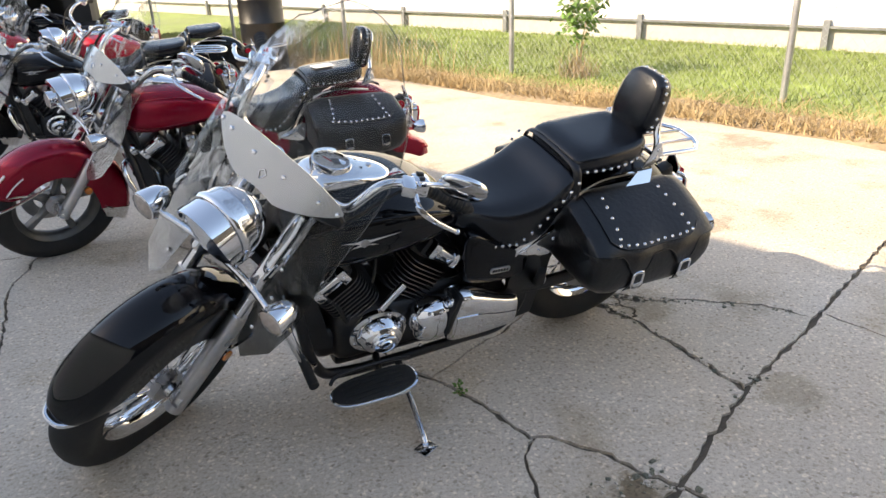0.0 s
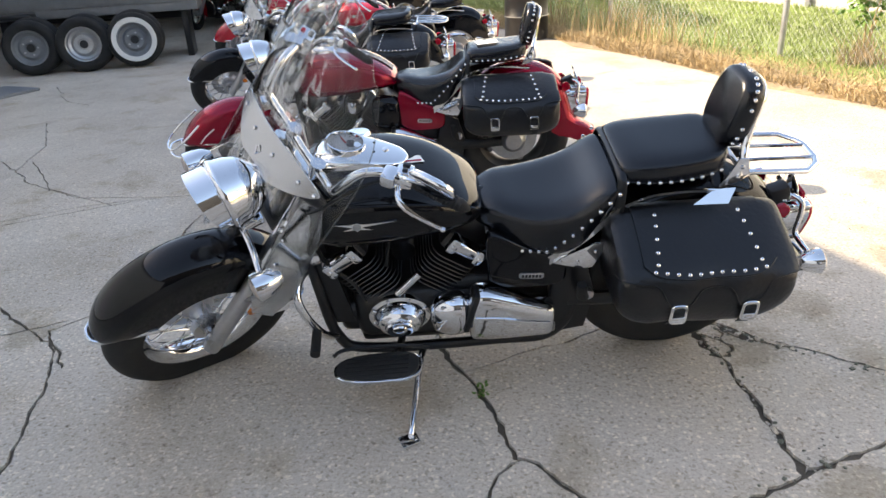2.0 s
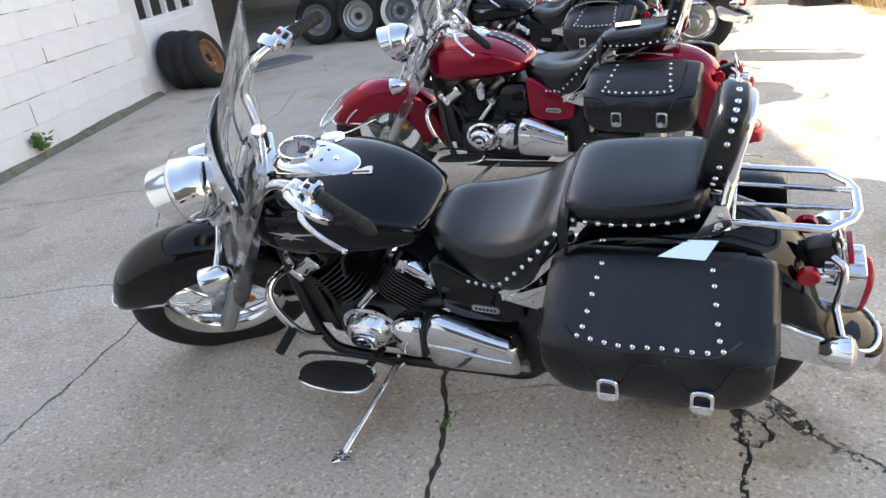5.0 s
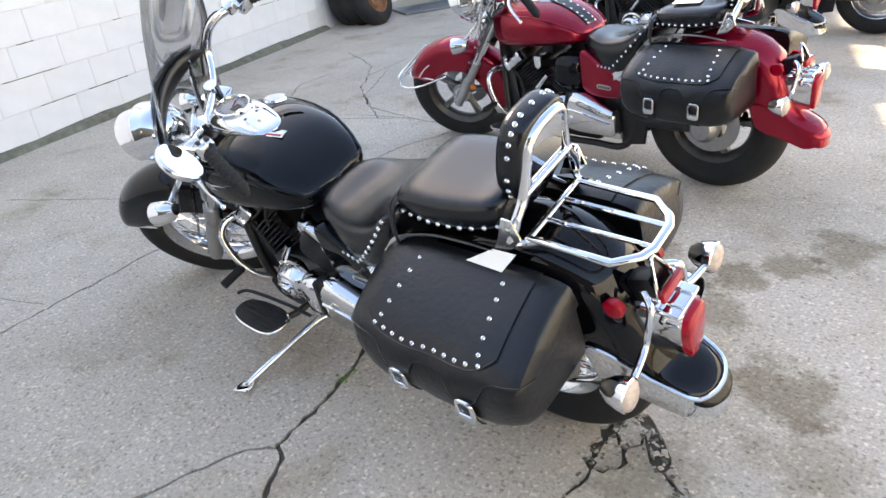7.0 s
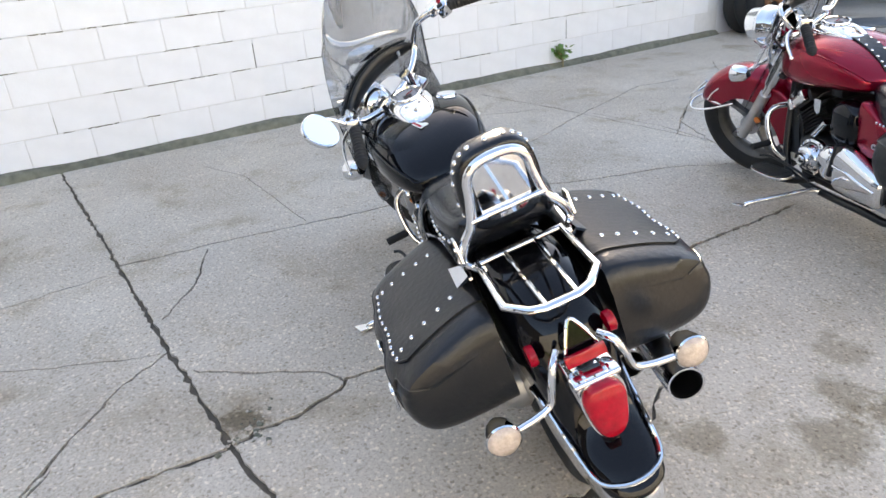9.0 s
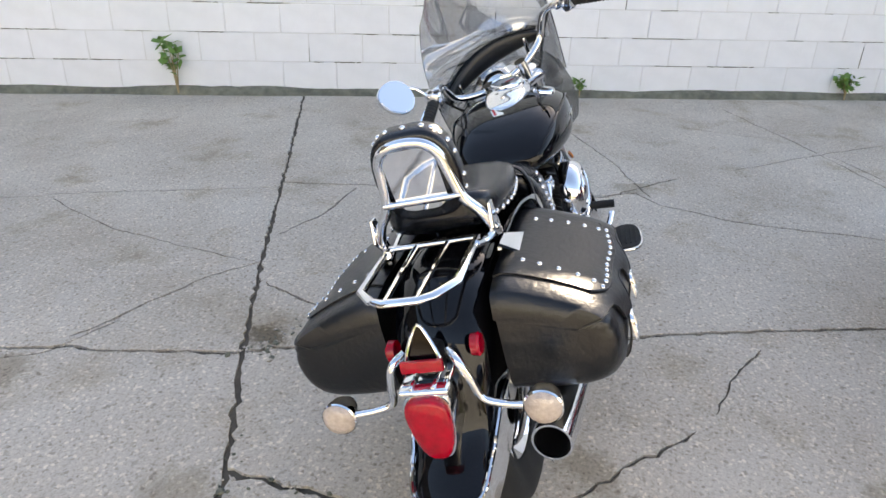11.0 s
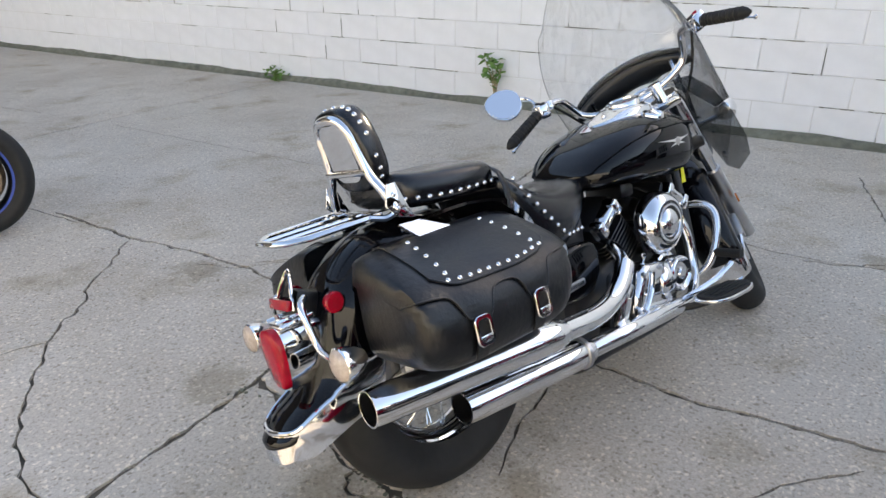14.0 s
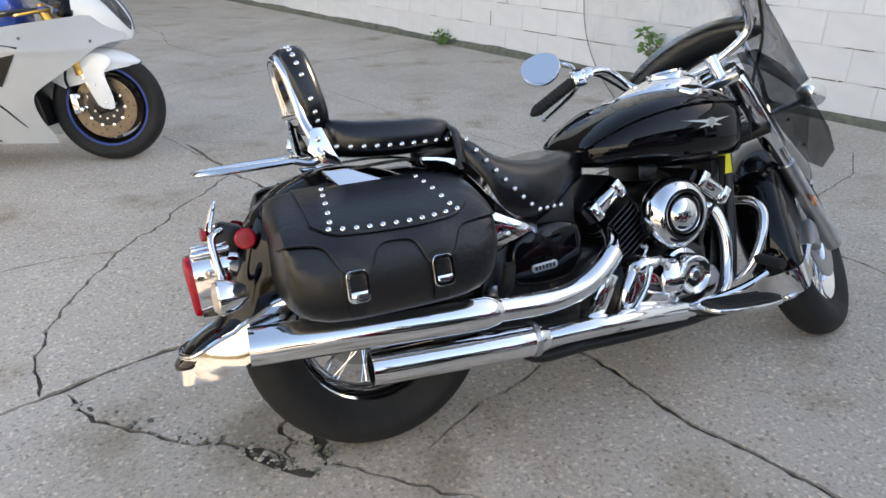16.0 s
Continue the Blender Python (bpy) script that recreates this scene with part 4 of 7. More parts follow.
def cruiser(name, m, paint, label, group="", turn=0.0, cast=False, rack=True, screen=True, bags=True, back=True, studs=True, front_trim=False, fin_detail=True, guard=None):
    bike = thing(name, m, label, "motorcycle", group)
    I = Matrix()
    S = steer(turn)
    # wheels
    rear = Vector((0.258, 0, 0.312))
    front = Vector((-1.243 if turn > 33 else -1.228, 0, 0.259 if turn > 33 else 0.288))
    over = Vector((front.x, 0, 0.300 if turn > 33 else 0.272))
    wheel("rear_wheel", rear, 0.312, 0.165, 0.192, bike, I, cast, 1)
    wheel("front_wheel", front, 0.306, 0.125, 0.205, bike, S, cast, -1)
    # mudguards
    guard_c = Vector((0.285, 0, 0.318))
    rear_rows = [(152, 0.355, 0.075, 0.03, 0), (135, 0.375, 0.098, 0.06, 0), (105, 0.385, 0.105, 0.11, 0.002), (75, 0.39, 0.106, 0.12, 0.004), (56, 0.378, 0.102, 0.12, 0.004), (42, 0.350, 0.096, 0.11, 0.004), (30, 0.327, 0.090, 0.090, 0.004), (20, 0.320, 0.086, 0.080, 0.004), (11, 0.342, 0.082, 0.068, 0.004), (4, 0.398, 0.077, 0.052, 0.002), (-1, 0.433, 0.066, 0.036, 0.0), (-2.2, 0.435, 0.054, 0.024, 0.0), (-2.8, 0.436, 0.036, 0.012, 0.0)]
    part("rear_mudguard", arc_guard(guard_c, rear_rows, 0.004, I), guard or paint, bike, "", 50)
    low_edge = [(36, 1.0), (28, 1.0), (19, 1.0), (11, 1.0), (5, 1.0), (0.5, 0.98), (-1.8, 0.85), (-2.6, 0.55), (-2.4, 0.25)]
    high_edge = [(36, 0.93), (28, 0.78), (19, 0.66), (11, 0.56), (6, 0.50), (3.2, 0.44), (2.2, 0.36), (1.8, 0.2), (1.6, 0.08)]
    lo_pts = [(a, -t) for a, t in low_edge] + [(-2.3, 0.0)] + [(a, t) for a, t in low_edge[::-1]]
    hi_pts = [(a, -t) for a, t in high_edge] + [(1.6, 0.0)] + [(a, t) for a, t in high_edge[::-1]]
    lip, bead = [], []
    for (a0, t0), (a1, t1) in zip(mix_rows(lo_pts, 3), mix_rows(hi_pts, 3)):
        o, n = guard_pt(guard_c, rear_rows, a0, t0, 0.005), guard_pt(guard_c, rear_rows, a1, t1, 0.005)
        tip_k, side_k = min(max((9 - a0) / 9, 0.0), 1.0), min(max((32 - a0) / 14, 0.0), 1.0) * min(abs(t0) / 0.9, 1.0)
        turn_down = Vector((-0.006 * tip_k, math.copysign(0.005 * side_k, t0), -max(0.034 * tip_k, 0.046 * side_k)))
        o = o + turn_down
        lip.append([o, o.lerp(n, 0.5) + (guard_pt(guard_c, rear_rows, (a0 + a1) / 2, (t0 + t1) / 2, 0.007) - guard_pt(guard_c, rear_rows, (a0 + a1) / 2, (t0 + t1) / 2, 0.0)) * 0.5, n, guard_pt(guard_c, rear_rows, a1, t1, 0.0), guard_pt(guard_c, rear_rows, a0, t0, -0.003) + turn_down])
        bead.append(tuple(n))
    tip = part("mudguard_tip", loft(lip), CHROME if not cast else paint, bike, "chrome skirt of the mudguard tip" if not cast else "", 60)
    if not cast:
        part("tip_bead", tube(bead, 0.0055, 8, 1), CHROME, tip)
    part("front_mudguard", arc_guard(over, [(-28, 0.353, 0.066, 0.085, 0), (-16, 0.350, 0.072, 0.115, 0), (8, 0.346, 0.076, 0.128, 0), (35, 0.341, 0.078, 0.122, 0), (65, 0.338, 0.079, 0.105, 0), (95, 0.337, 0.079, 0.105, 0), (120, 0.336, 0.079, 0.105, 0), (136, 0.334, 0.077, 0.095, 0), (145, 0.331, 0.070, 0.07, 0), (151, 0.329, 0.054, 0.035, 0), (154, 0.328, 0.036, 0.012, 0)], 0.003, S), paint, bike, "", 50)
    part("mudguard_band", arc_guard(over, [(-29, 0.357, 0.070, 0.088, 0.001), (-22, 0.355, 0.0735, 0.102, 0.001), (-16, 0.3535, 0.076, 0.118, 0.001)], 0.003, S), CHROME, bike, "broad chrome band on the mudguard's end", 50)
    for a0, sweep in ((154, -22), (-29, 16)):
        edge = []
        for k in range(-12, 13):
            u = k / 12
            a = radians(a0 + sweep * abs(u) ** 2.2)
            rad = 0.333 - 0.148 * abs(u) ** 1.6 if sweep < 0 else 0.356 - 0.15 * abs(u) ** 1.6
            edge.append(S @ Vector((over.x + rad * math.cos(a), 0.081 * power(u, 0.62), over.z + rad * math.sin(a))))
        part("mudguard_trim", tube([tuple(p) for p in edge], 0.0065 if sweep < 0 else 0.009, 8, 2), CHROME, bike, "chrome edge of the front mudguard")
    if front_trim:
        for half in ([(-0.03, 0.096, 0.165), (-0.17, 0.104, 0.125), (-0.275, 0.100, 0.105), (-0.345, 0.068, 0.108), (-0.366, 0.0, 0.115)], [(-0.19, 0.080, 0.270), (-0.275, 0.092, 0.205), (-0.335, 0.080, 0.158), (-0.364, 0.045, 0.142), (-0.372, 0.0, 0.140)]):
            pts = [(over.x + a, -b, over.z + c) for a, b, c in half] + [(over.x + a, b, over.z + c) for a, b, c in half[-2::-1]]
            part("mudguard_rail", tube([tuple(S @ Vector(p)) for p in pts], 0.006, 8, 5), CHROME, bike, "chrome bumper rail")
        for y in (-1, 1):
            part("pinstripe", tube([tuple(S @ Vector((over.x + 0.262 * math.cos(radians(a)), y * 0.0815, over.z + 0.262 * math.sin(radians(a))))) for a in (118, 126, 134, 142)], 0.0035, 6, 3), PAPER, bike, "white pinstripe on the mudguard")
    # fork
    for y in (-0.1, 0.1):
        leg = part("fork_leg", rod(S @ fork_pt(0.245 if turn > 33 else 0.29, 0.040, y), S @ fork_pt(0.60, 0.036, y), 0.027, 16), ALLOY, bike, "satin alloy fork leg")
        part("fork_tube", rod(S @ fork_pt(0.60, 0.036, y), S @ fork_pt(0.972, 0.036, y), 0.0205, 14), CHROME, bike)
        part("fork_cover", lathe([(0.030, 0), (0.033, 0.01), (0.033, 0.25), (0.029, 0.27)], 18, S @ turn_to(fork_pt(0.67, 0.036, y), AXIS)), CHROME, bike, "chrome fork cover")
        part("axle_lug", lathe([(0, -0.02), (0.024, -0.018), (0.026, 0), (0.024, 0.018), (0, 0.02)], 16, S @ Matrix.Translation(Vector((front.x, y, front.z))) @ pose(0, 0, 0, 90)), ALLOY, leg)
        part("reflector", lathe([(0, 0), (0.018, 0), (0.017, 0.006), (0, 0.008)], 16, S @ Matrix.Translation(fork_pt(0.46, 0.0, y + math.copysign(0.025, y))) @ pose(0, 0, 0, -90 if y > 0 else 90)), AMBER, bike, "amber reflector")
    part("caliper", box(0.06, 0.03, 0.09, S @ Matrix.Translation(Vector((front.x + 0.115, 0.08, front.z + 0.02))) @ pose(0, 0, 0, 0, -25), 0.008), DULL_METAL, bike)
    part("upper_yoke", box(0.06, 0.25, 0.028, S @ Matrix.Translation(fork_pt(0.955, 0.012, 0)) @ pose(0, 0, 0, 0, 35), 0.010), CHROME, bike, "chrome fork yoke")
    part("lower_yoke", box(0.06, 0.25, 0.03, S @ Matrix.Translation(fork_pt(0.76, 0.012, 0)) @ pose(0, 0, 0, 0, 35), 0.010), BLACK_METAL, bike)
    part("steering_head", rod(fork_pt(0.74, 0, 0), fork_pt(0.965, 0, 0), 0.03, 16), BLACK_METAL, bike)
    # headlamp, signals
    hm = S @ Matrix.Translation((-1.058, 0, 0.806)) @ pose(0, 0, 0, 0, -94)
    lamp = part("headlamp", lathe([(0, -0.112), (0.03, -0.108), (0.058, -0.092), (0.080, -0.064), (0.091, -0.034), (0.095, -0.008), (0.098, -0.002), (0.099, 0.006), (0.095, 0.013), (0.088, 0.015), (0.086, 0.030), (0.083, 0.034)], 40, hm), CHROME, bike, "chrome headlamp shell")
    part("headlamp_glass", lathe([(0.084, 0.034), (0.06, 0.044), (0.03, 0.049), (0, 0.05)], 32, hm), MIRROR, lamp)
    visor = []
    for i in range(13):
        a = radians(-100 + 200 * i / 12)
        lip = 0.030 * max(0.0, math.cos(radians(-100 + 200 * i / 12))) ** 0.6 + 0.012
        visor.append([(0.091 * math.cos(a), 0.091 * math.sin(a), 0.018), (0.0915 * math.cos(a), 0.0915 * math.sin(a), 0.034 + lip), (0.0885 * math.cos(a), 0.0885 * math.sin(a), 0.034 + lip), (0.088 * math.cos(a), 0.088 * math.sin(a), 0.018)])
    vb = loft(visor)
    vb.transform(hm)
    part("visor", vb, CHROME, lamp, "chrome headlamp visor")
    part("signal_bar", tube([tuple(S @ Vector(p)) for p in ((-1.068, -0.20, 0.672), (-1.05, -0.1, 0.672), (-1.045, 0, 0.672), (-1.05, 0.1, 0.672), (-1.068, 0.20, 0.672))], 0.010, 10, 5), CHROME, bike, "chrome lamp bar")
    part("lamp_bracket", box(0.07, 0.12, 0.03, S @ Matrix.Translation((-1.02, 0, 0.70)), 0.008), CHROME, bike)
    for y in (-0.228, 0.228):
        sm = S @ Matrix.Translation((-1.066, y, 0.685)) @ pose(0, 0, 0, 0, -92)
        sg = part("front_signal", lathe([(0, -0.05), (0.018, -0.047), (0.033, -0.025), (0.038, 0.0), (0.040, 0.02), (0.040, 0.03), (0.036, 0.032)], 24, sm), CHROME, bike, "chrome indicator lamp")
        part("signal_lens", lathe([(0.037, 0.03), (0.025, 0.038), (0, 0.042)], 20, sm), LENS_CLEAR, sg)
    # handlebar
    for y in (-1, 1):
        pts = [(-0.822, 0.0, 0.836), (-0.822, y * 0.05, 0.838), (-0.822, y * 0.10, 0.848), (-0.828, y * 0.155, 0.868), (-0.828, y * 0.188, 0.892), (-0.802, y * 0.204, 0.928), (-0.765, y * 0.216, 0.956), (-0.725, y * 0.238, 0.962), (-0.68, y * 0.268, 0.950)]
        part("handlebar", tube([tuple(S @ Vector(p)) for p in pts], 0.0125, 12, 6), CHROME, bike, "chrome handlebar")
        sw = S @ Matrix.Translation((-0.672, y * 0.272, 0.950)) @ pose(0, 0, 0, 0, 20, y * -48)
        box_sw = part("switch_box", box(0.05, 0.046, 0.05, sw, 0.010), CHROME, bike, "chrome switch box")
        part("switch", box(0.014, 0.02, 0.008, sw @ Matrix.Translation((0.012, 0.0, 0.026)), 0.002), BLACK_METAL, box_sw)
        part("switch", box(0.012, 0.014, 0.008, sw @ Matrix.Translation((-0.012, 0.0, 0.026)), 0.002), LENS_RED if y > 0 else BLACK_METAL, box_sw)
        g0, g1 = Vector((-0.66, y * 0.288, 0.944)), Vector((-0.572, y * 0.385, 0.893))
        prof = []
        L = (g1 - g0).length
        for k in range(29):
            f = k / 28
            prof.append((0.0165 + 0.0035 * math.sin(f * math.pi * 11) ** 2, f * L))
        prof = [(0, 0)] + prof + [(0.015, L + 0.008), (0.006, L + 0.022), (0, L + 0.026)]
        part("grip", lathe(prof, 16, S @ turn_to(g0, g1 - g0)), RUBBER, bike, "ribbed black rubber grip")
        lev = [(-0.70, y * 0.285, 0.945), (-0.715, y * 0.32, 0.93), (-0.69, y * 0.365, 0.905), (-0.645, y * 0.41, 0.875)]
        part("lever", tube([tuple(S @ Vector(p)) for p in lev], [0.008, 0.009, 0.007, 0.0055, ], 8, 6, flat=0.6), CHROME, bike, "chrome hand lever")
        part("lever_tip", lathe([(0, -0.008), (0.006, -0.005), (0.008, 0), (0.006, 0.005), (0, 0.008)], 10, S @ Matrix.Translation((-0.643, y * 0.412, 0.874))), CHROME, bike)
        part("reservoir", box(0.055, 0.04, 0.035, S @ Matrix.Translation((-0.71, y * 0.262, 0.962)) @ pose(0, 0, 0, 0, 10, y * -40), 0.009), CHROME, bike)
        part("riser", rod(S @ Vector((-0.832, y * 0.07, 0.79)), S @ Vector((-0.814, y * 0.07, 0.862)), 0.021, 16), CHROME, bike, "chrome handlebar clamp")
        cab = [(-0.69, y * 0.26, 0.945), (-0.78, y * 0.25, 0.955), (-0.88, y * 0.20, 0.86), (-0.90, y * 0.12, 0.74), (-0.86, y * 0.08, 0.60)]
        part("cable", tube([tuple(S @ Vector(p)) for p in cab], 0.0045, 6, 6), RUBBER, bike, "black control cable")
    if name == "motorcycle" or not screen:
        mm = S @ Matrix.Translation((-0.662, -0.375, 1.028))
        back_shell = mm @ pose(0, 0, 0, 68, 0, 119)
        out = [(0.063 * math.cos(a) * (1 + 0.12 * math.sin(a)), 0.062 * power(math.sin(a), 0.9)) for a in [2 * math.pi * i / 28 for i in range(28)]]
        mir = part("mirror", plate(out, 0.016, back_shell, 0.006), CHROME, bike, "chrome mirror with an oval glass")
        part("mirror_glass", plate([(x * 0.93, y * 0.91) for x, y in out], 0.002, back_shell @ Matrix.Translation((0, 0, 0.0085))), MIRROR, mir)
        part("mirror_stem", tube([tuple(S @ Vector(p)) for p in ((-0.69, -0.28, 0.965), (-0.715, -0.30, 1.01), (-0.705, -0.335, 1.035), (-0.672, -0.365, 1.03))], 0.006, 8, 5), CHROME, mir)
    # tank
    tank_rows = [(-0.872, 0.05, 0.645, 0.71, 0), (-0.862, 0.10, 0.615, 0.745, 0), (-0.83, 0.155, 0.592, 0.78, 0), (-0.76, 0.188, 0.582, 0.802, 0), (-0.67, 0.196, 0.585, 0.806, 0), (-0.58, 0.191, 0.592, 0.798, 0), (-0.49, 0.176, 0.602, 0.774, 0), (-0.42, 0.154, 0.610, 0.740, 0), (-0.375, 0.130, 0.618, 0.708, 0), (-0.350, 0.098, 0.625, 0.684, 0), (-0.340, 0.05, 0.635, 0.667, 0)]
    secs = [ring(x, w, zb, zt, 2.85, 44) for x, w, zb, zt, _ in mix_rows(tank_rows, 4)]
    tank = part("tank", loft(secs), paint, bike, "", 60)
    seam = [(x, y * w * 0.938, (zb + zt) / 2 + (zt - zb) * 0.285) for y in (1, -1) for x, w, zb, zt, _ in (tank_rows[2:-1] if y > 0 else tank_rows[-2:1:-1])]
    part("tank_seam", tube(seam, 0.0042, 6, 3, loop=True), paint, tank)
    for y in (-1, 1):
        em = Matrix.Translation((-0.685, y * 0.1935, 0.705)) @ pose(0, 0, 0, 90, 0, 0) @ Matrix.Diagonal((1.25, 1.3, 1, 1))
        wing = [(-0.050, 0.008), (-0.015, 0.006), (0.0, 0.010), (0.014, 0.006), (0.085, 0.010), (0.022, 0.001), (0.010, -0.002), (0.034, -0.009), (0.006, -0.007), (0.0, -0.012), (-0.006, -0.007), (-0.030, -0.009), (-0.010, -0.002), (-0.018, 0.001)]
        if cast:
            continue
        part("emblem", plate([(x, z) for x, z in wing], 0.008, em, 0.0), CHROME, tank, "winged chrome emblem")
        part("emblem_disc", lathe([(0, -0.006), (0.009, -0.005), (0.009, 0.005), (0.006, 0.006), (0, 0.006)], 18, em), DULL_METAL, tank)
    # console and speedometer
    con = []
    for x, w, z0, h in mix_rows([(-0.80, 0.03, 0.79, 0.012), (-0.79, 0.058, 0.792, 0.03), (-0.755, 0.074, 0.795, 0.045), (-0.70, 0.077, 0.795, 0.045), (-0.65, 0.072, 0.795, 0.036), (-0.60, 0.060, 0.79, 0.024), (-0.565, 0.046, 0.783, 0.020), (-0.548, 0.030, 0.779, 0.017), (-0.540, 0.010, 0.777, 0.014)], 4):
        con.append([(x, w * math.cos(math.pi * i / 16), z0 + h * max(math.sin(math.pi * i / 16), 0) ** 0.45) for i in range(17)] + [(x, 0, z0 - 0.015)])
    console = part("console", loft(con), CHROME, bike, "chrome tank console", 60)
    gm = Matrix.Translation((-0.708, 0, 0.838)) @ pose(0, 0, 0, 0, 10)
    part("speedometer", lathe([(0.056, -0.02), (0.057, 0.004), (0.054, 0.011), (0.049, 0.012), (0.047, 0.006)], 36, gm), CHROME, console, "round speedometer in a chrome ring")
    part("dial", lathe([(0, 0.004), (0.048, 0.004)], 32, gm), DIAL, console, "pale grey dial")
    part("odometer", box(0.02, 0.03, 0.002, gm @ Matrix.Translation((0.014, 0, 0.0055))), BLACK_METAL, console)
    part("needle", box(0.03, 0.003, 0.002, gm @ Matrix.Translation((-0.006, 0.012, 0.0065)) @ pose(0, 0, 0, 0, 0, -60)), LENS_RED, console)
    for k in range(13):
        a = radians(-40 + 260 * k / 12)
        part("dial_mark", box(0.007, 0.002, 0.001, gm @ pose(0, 0, 0.0052, 0, 0, math.degrees(a) + 90) @ Matrix.Translation((0.038, 0, 0))), BLACK_METAL, console)
    for x, y in ((-0.635, 0.022), (-0.635, -0.022), (-0.60, 0.0)):
        part("knob", lathe([(0.008, 0), (0.008, 0.012), (0, 0.014)], 12, Matrix.Translation((x, y, 0.812 if x < -0.61 else 0.806))), BLACK_METAL if y else CHROME, console)
    part("filler_cap", lathe([(0.034, -0.03), (0.036, 0.010), (0.032, 0.017), (0.012, 0.016), (0, 0.016)], 28, Matrix.Translation((-0.680, 0.122, 0.786)) @ pose(0, 0, 0, -14)), CHROME, tank, "chrome filler cap")
    if turn < 33:
        top = [(x, zt + 0.002) for x, w, zb, zt, _ in mix_rows(tank_rows, 4) if -0.60 < x < -0.36]
        st = part("tank_strip", loft([[(x, -0.036, z - 0.006), (x, -0.034, z + 0.004), (x, 0.034, z + 0.004), (x, 0.036, z - 0.006)] for x, z in top]), LEATHER, tank, "black studded leather tank strip", 50)
        for x, z in top[::2]:
            for y in (-0.027, 0.027):
                stud((x, y, z + 0.004), (0, 0, 1), st)
    # seats
    seat = part("seat", loft_seat([(-0.368, 0.04, 0.60, 0.648, 0), (-0.355, 0.075, 0.585, 0.662, 0), (-0.30, 0.118, 0.565, 0.678, 0.004), (-0.22, 0.152, 0.512, 0.678, 0.014), (-0.14, 0.168, 0.49, 0.692, 0.022), (-0.07, 0.17, 0.52, 0.716, 0.024), (-0.015, 0.162, 0.61, 0.748, 0.012), (0.018, 0.15, 0.67, 0.756, 0.004), (0.032, 0.13, 0.70, 0.748, 0)], 3.2, 34), VINYL, bike, "black stitched vinyl seat", 60)
    pil = part("pillion_seat", loft_seat([(0.022, 0.08, 0.735, 0.775, 0), (0.03, 0.118, 0.725, 0.79, 0), (0.07, 0.133, 0.718, 0.802, 0), (0.15, 0.137, 0.715, 0.808, 0.004), (0.24, 0.13, 0.72, 0.814, 0.006), (0.30, 0.115, 0.73, 0.82, 0.004), (0.325, 0.085, 0.745, 0.81, 0)], 3.6, 32), VINYL, bike, "black vinyl pillion seat", 60)
    part("seat_strap", tube([(0.024, -0.158, 0.67), (0.026, -0.150, 0.73), (0.027, -0.118, 0.768), (0.027, 0, 0.778), (0.027, 0.118, 0.768), (0.026, 0.150, 0.73), (0.024, 0.158, 0.67)], 0.013, 8, 5, flat=0.35), LEATHER, bike, "black leather strap across the seat")
    if studs:
        for y in (-1, 1):
            for i in range(12):
                f = i / 11
                x = -0.235 + 0.25 * f
                z = 0.555 + 0.0 * f + 0.19 * max(0, f - 0.28) ** 1.15 / 0.72 ** 1.15
                w = 0.150 + 0.022 * math.sin(min(1, f * 1.2) * math.pi * 0.6)
                stud((x, y * (w + 0.002), z - 0.008), (0, y, 0.1), seat)
            for i in range(10):
                f = i / 9
                x = 0.045 + 0.26 * f
                w = 0.128 + 0.012 * math.sin(f * math.pi) - 0.016 * f ** 4
                stud((x, y * w, 0.742 + 0.012 * f ** 3), (0, y, -0.1), pil)
    # rear rails
    for y in (-1, 1):
        rail = [(-0.16, y * 0.15, 0.50), (-0.06, y * 0.158, 0.585), (0.03, y * 0.158, 0.68), (0.12, y * 0.140, 0.705), (0.24, y * 0.132, 0.705), (0.34, y * 0.125, 0.69)]
        secs = []
        for (x, yy, z), h in zip(catmull(rail, 5), [0.036 - 0.002 * min(i, 5) if i < 10 else max(0.007, 0.026 - 0.006 * (i - 9)) for i in range(26)]):
            secs.append([(x, yy - y * 0.004, z - h * 0.5), (x, yy + y * 0.004, z - h * 0.5), (x, yy + y * 0.004, z + h * 0.5), (x, yy - y * 0.004, z + h * 0.5)])
        part("strut", loft(secs), CHROME, bike, "chrome mudguard strut")
        br = [(-0.145, 0.500), (-0.13, 0.515), (-0.03, 0.565), (0.005, 0.560), (-0.01, 0.52), (-0.03, 0.475), (-0.06, 0.475), (-0.10, 0.485)]
        sb = part("strut_bracket", plate(br, 0.006, Matrix.Translation((0, y * 0.160, 0)) @ pose(0, 0, 0, 90), 0.0015), CHROME, bike, "chrome strut bracket")
        for bx, bz in ((-0.125, 0.505), (-0.075, 0.50), (-0.025, 0.535)):
            stud((bx, y * 0.163, bz), (0, y, 0), sb, SCREW_MESH, "bolt")
        if back:
            tri = [(0.300, 0.712), (0.345, 0.722), (0.375, 0.752), (0.362, 0.80), (0.338, 0.80), (0.318, 0.748)]
            wedge = bmesh.new()
            wedge.faces.new([wedge.verts.new(q) for q in ((0.205, y * 0.166, 0.664), (0.320, y * 0.166, 0.668), (0.350, y * 0.130, 0.706), (0.290, y * 0.130, 0.704))])
            bmesh.ops.recalc_face_normals(wedge, faces=wedge.faces[:])
            bmesh.ops.solidify(wedge, geom=wedge.faces[:], thickness=0.006)
            if not cast:
                part("strut_cap", wedge, CHROME, bike, "bright chrome strut cap")
            part("side_plate", plate(tri, 0.006, Matrix.Translation((0, y * 0.130, 0)) @ pose(0, 0, 0, 90), 0.0015), CHROME, bike, "chrome backrest side plate")
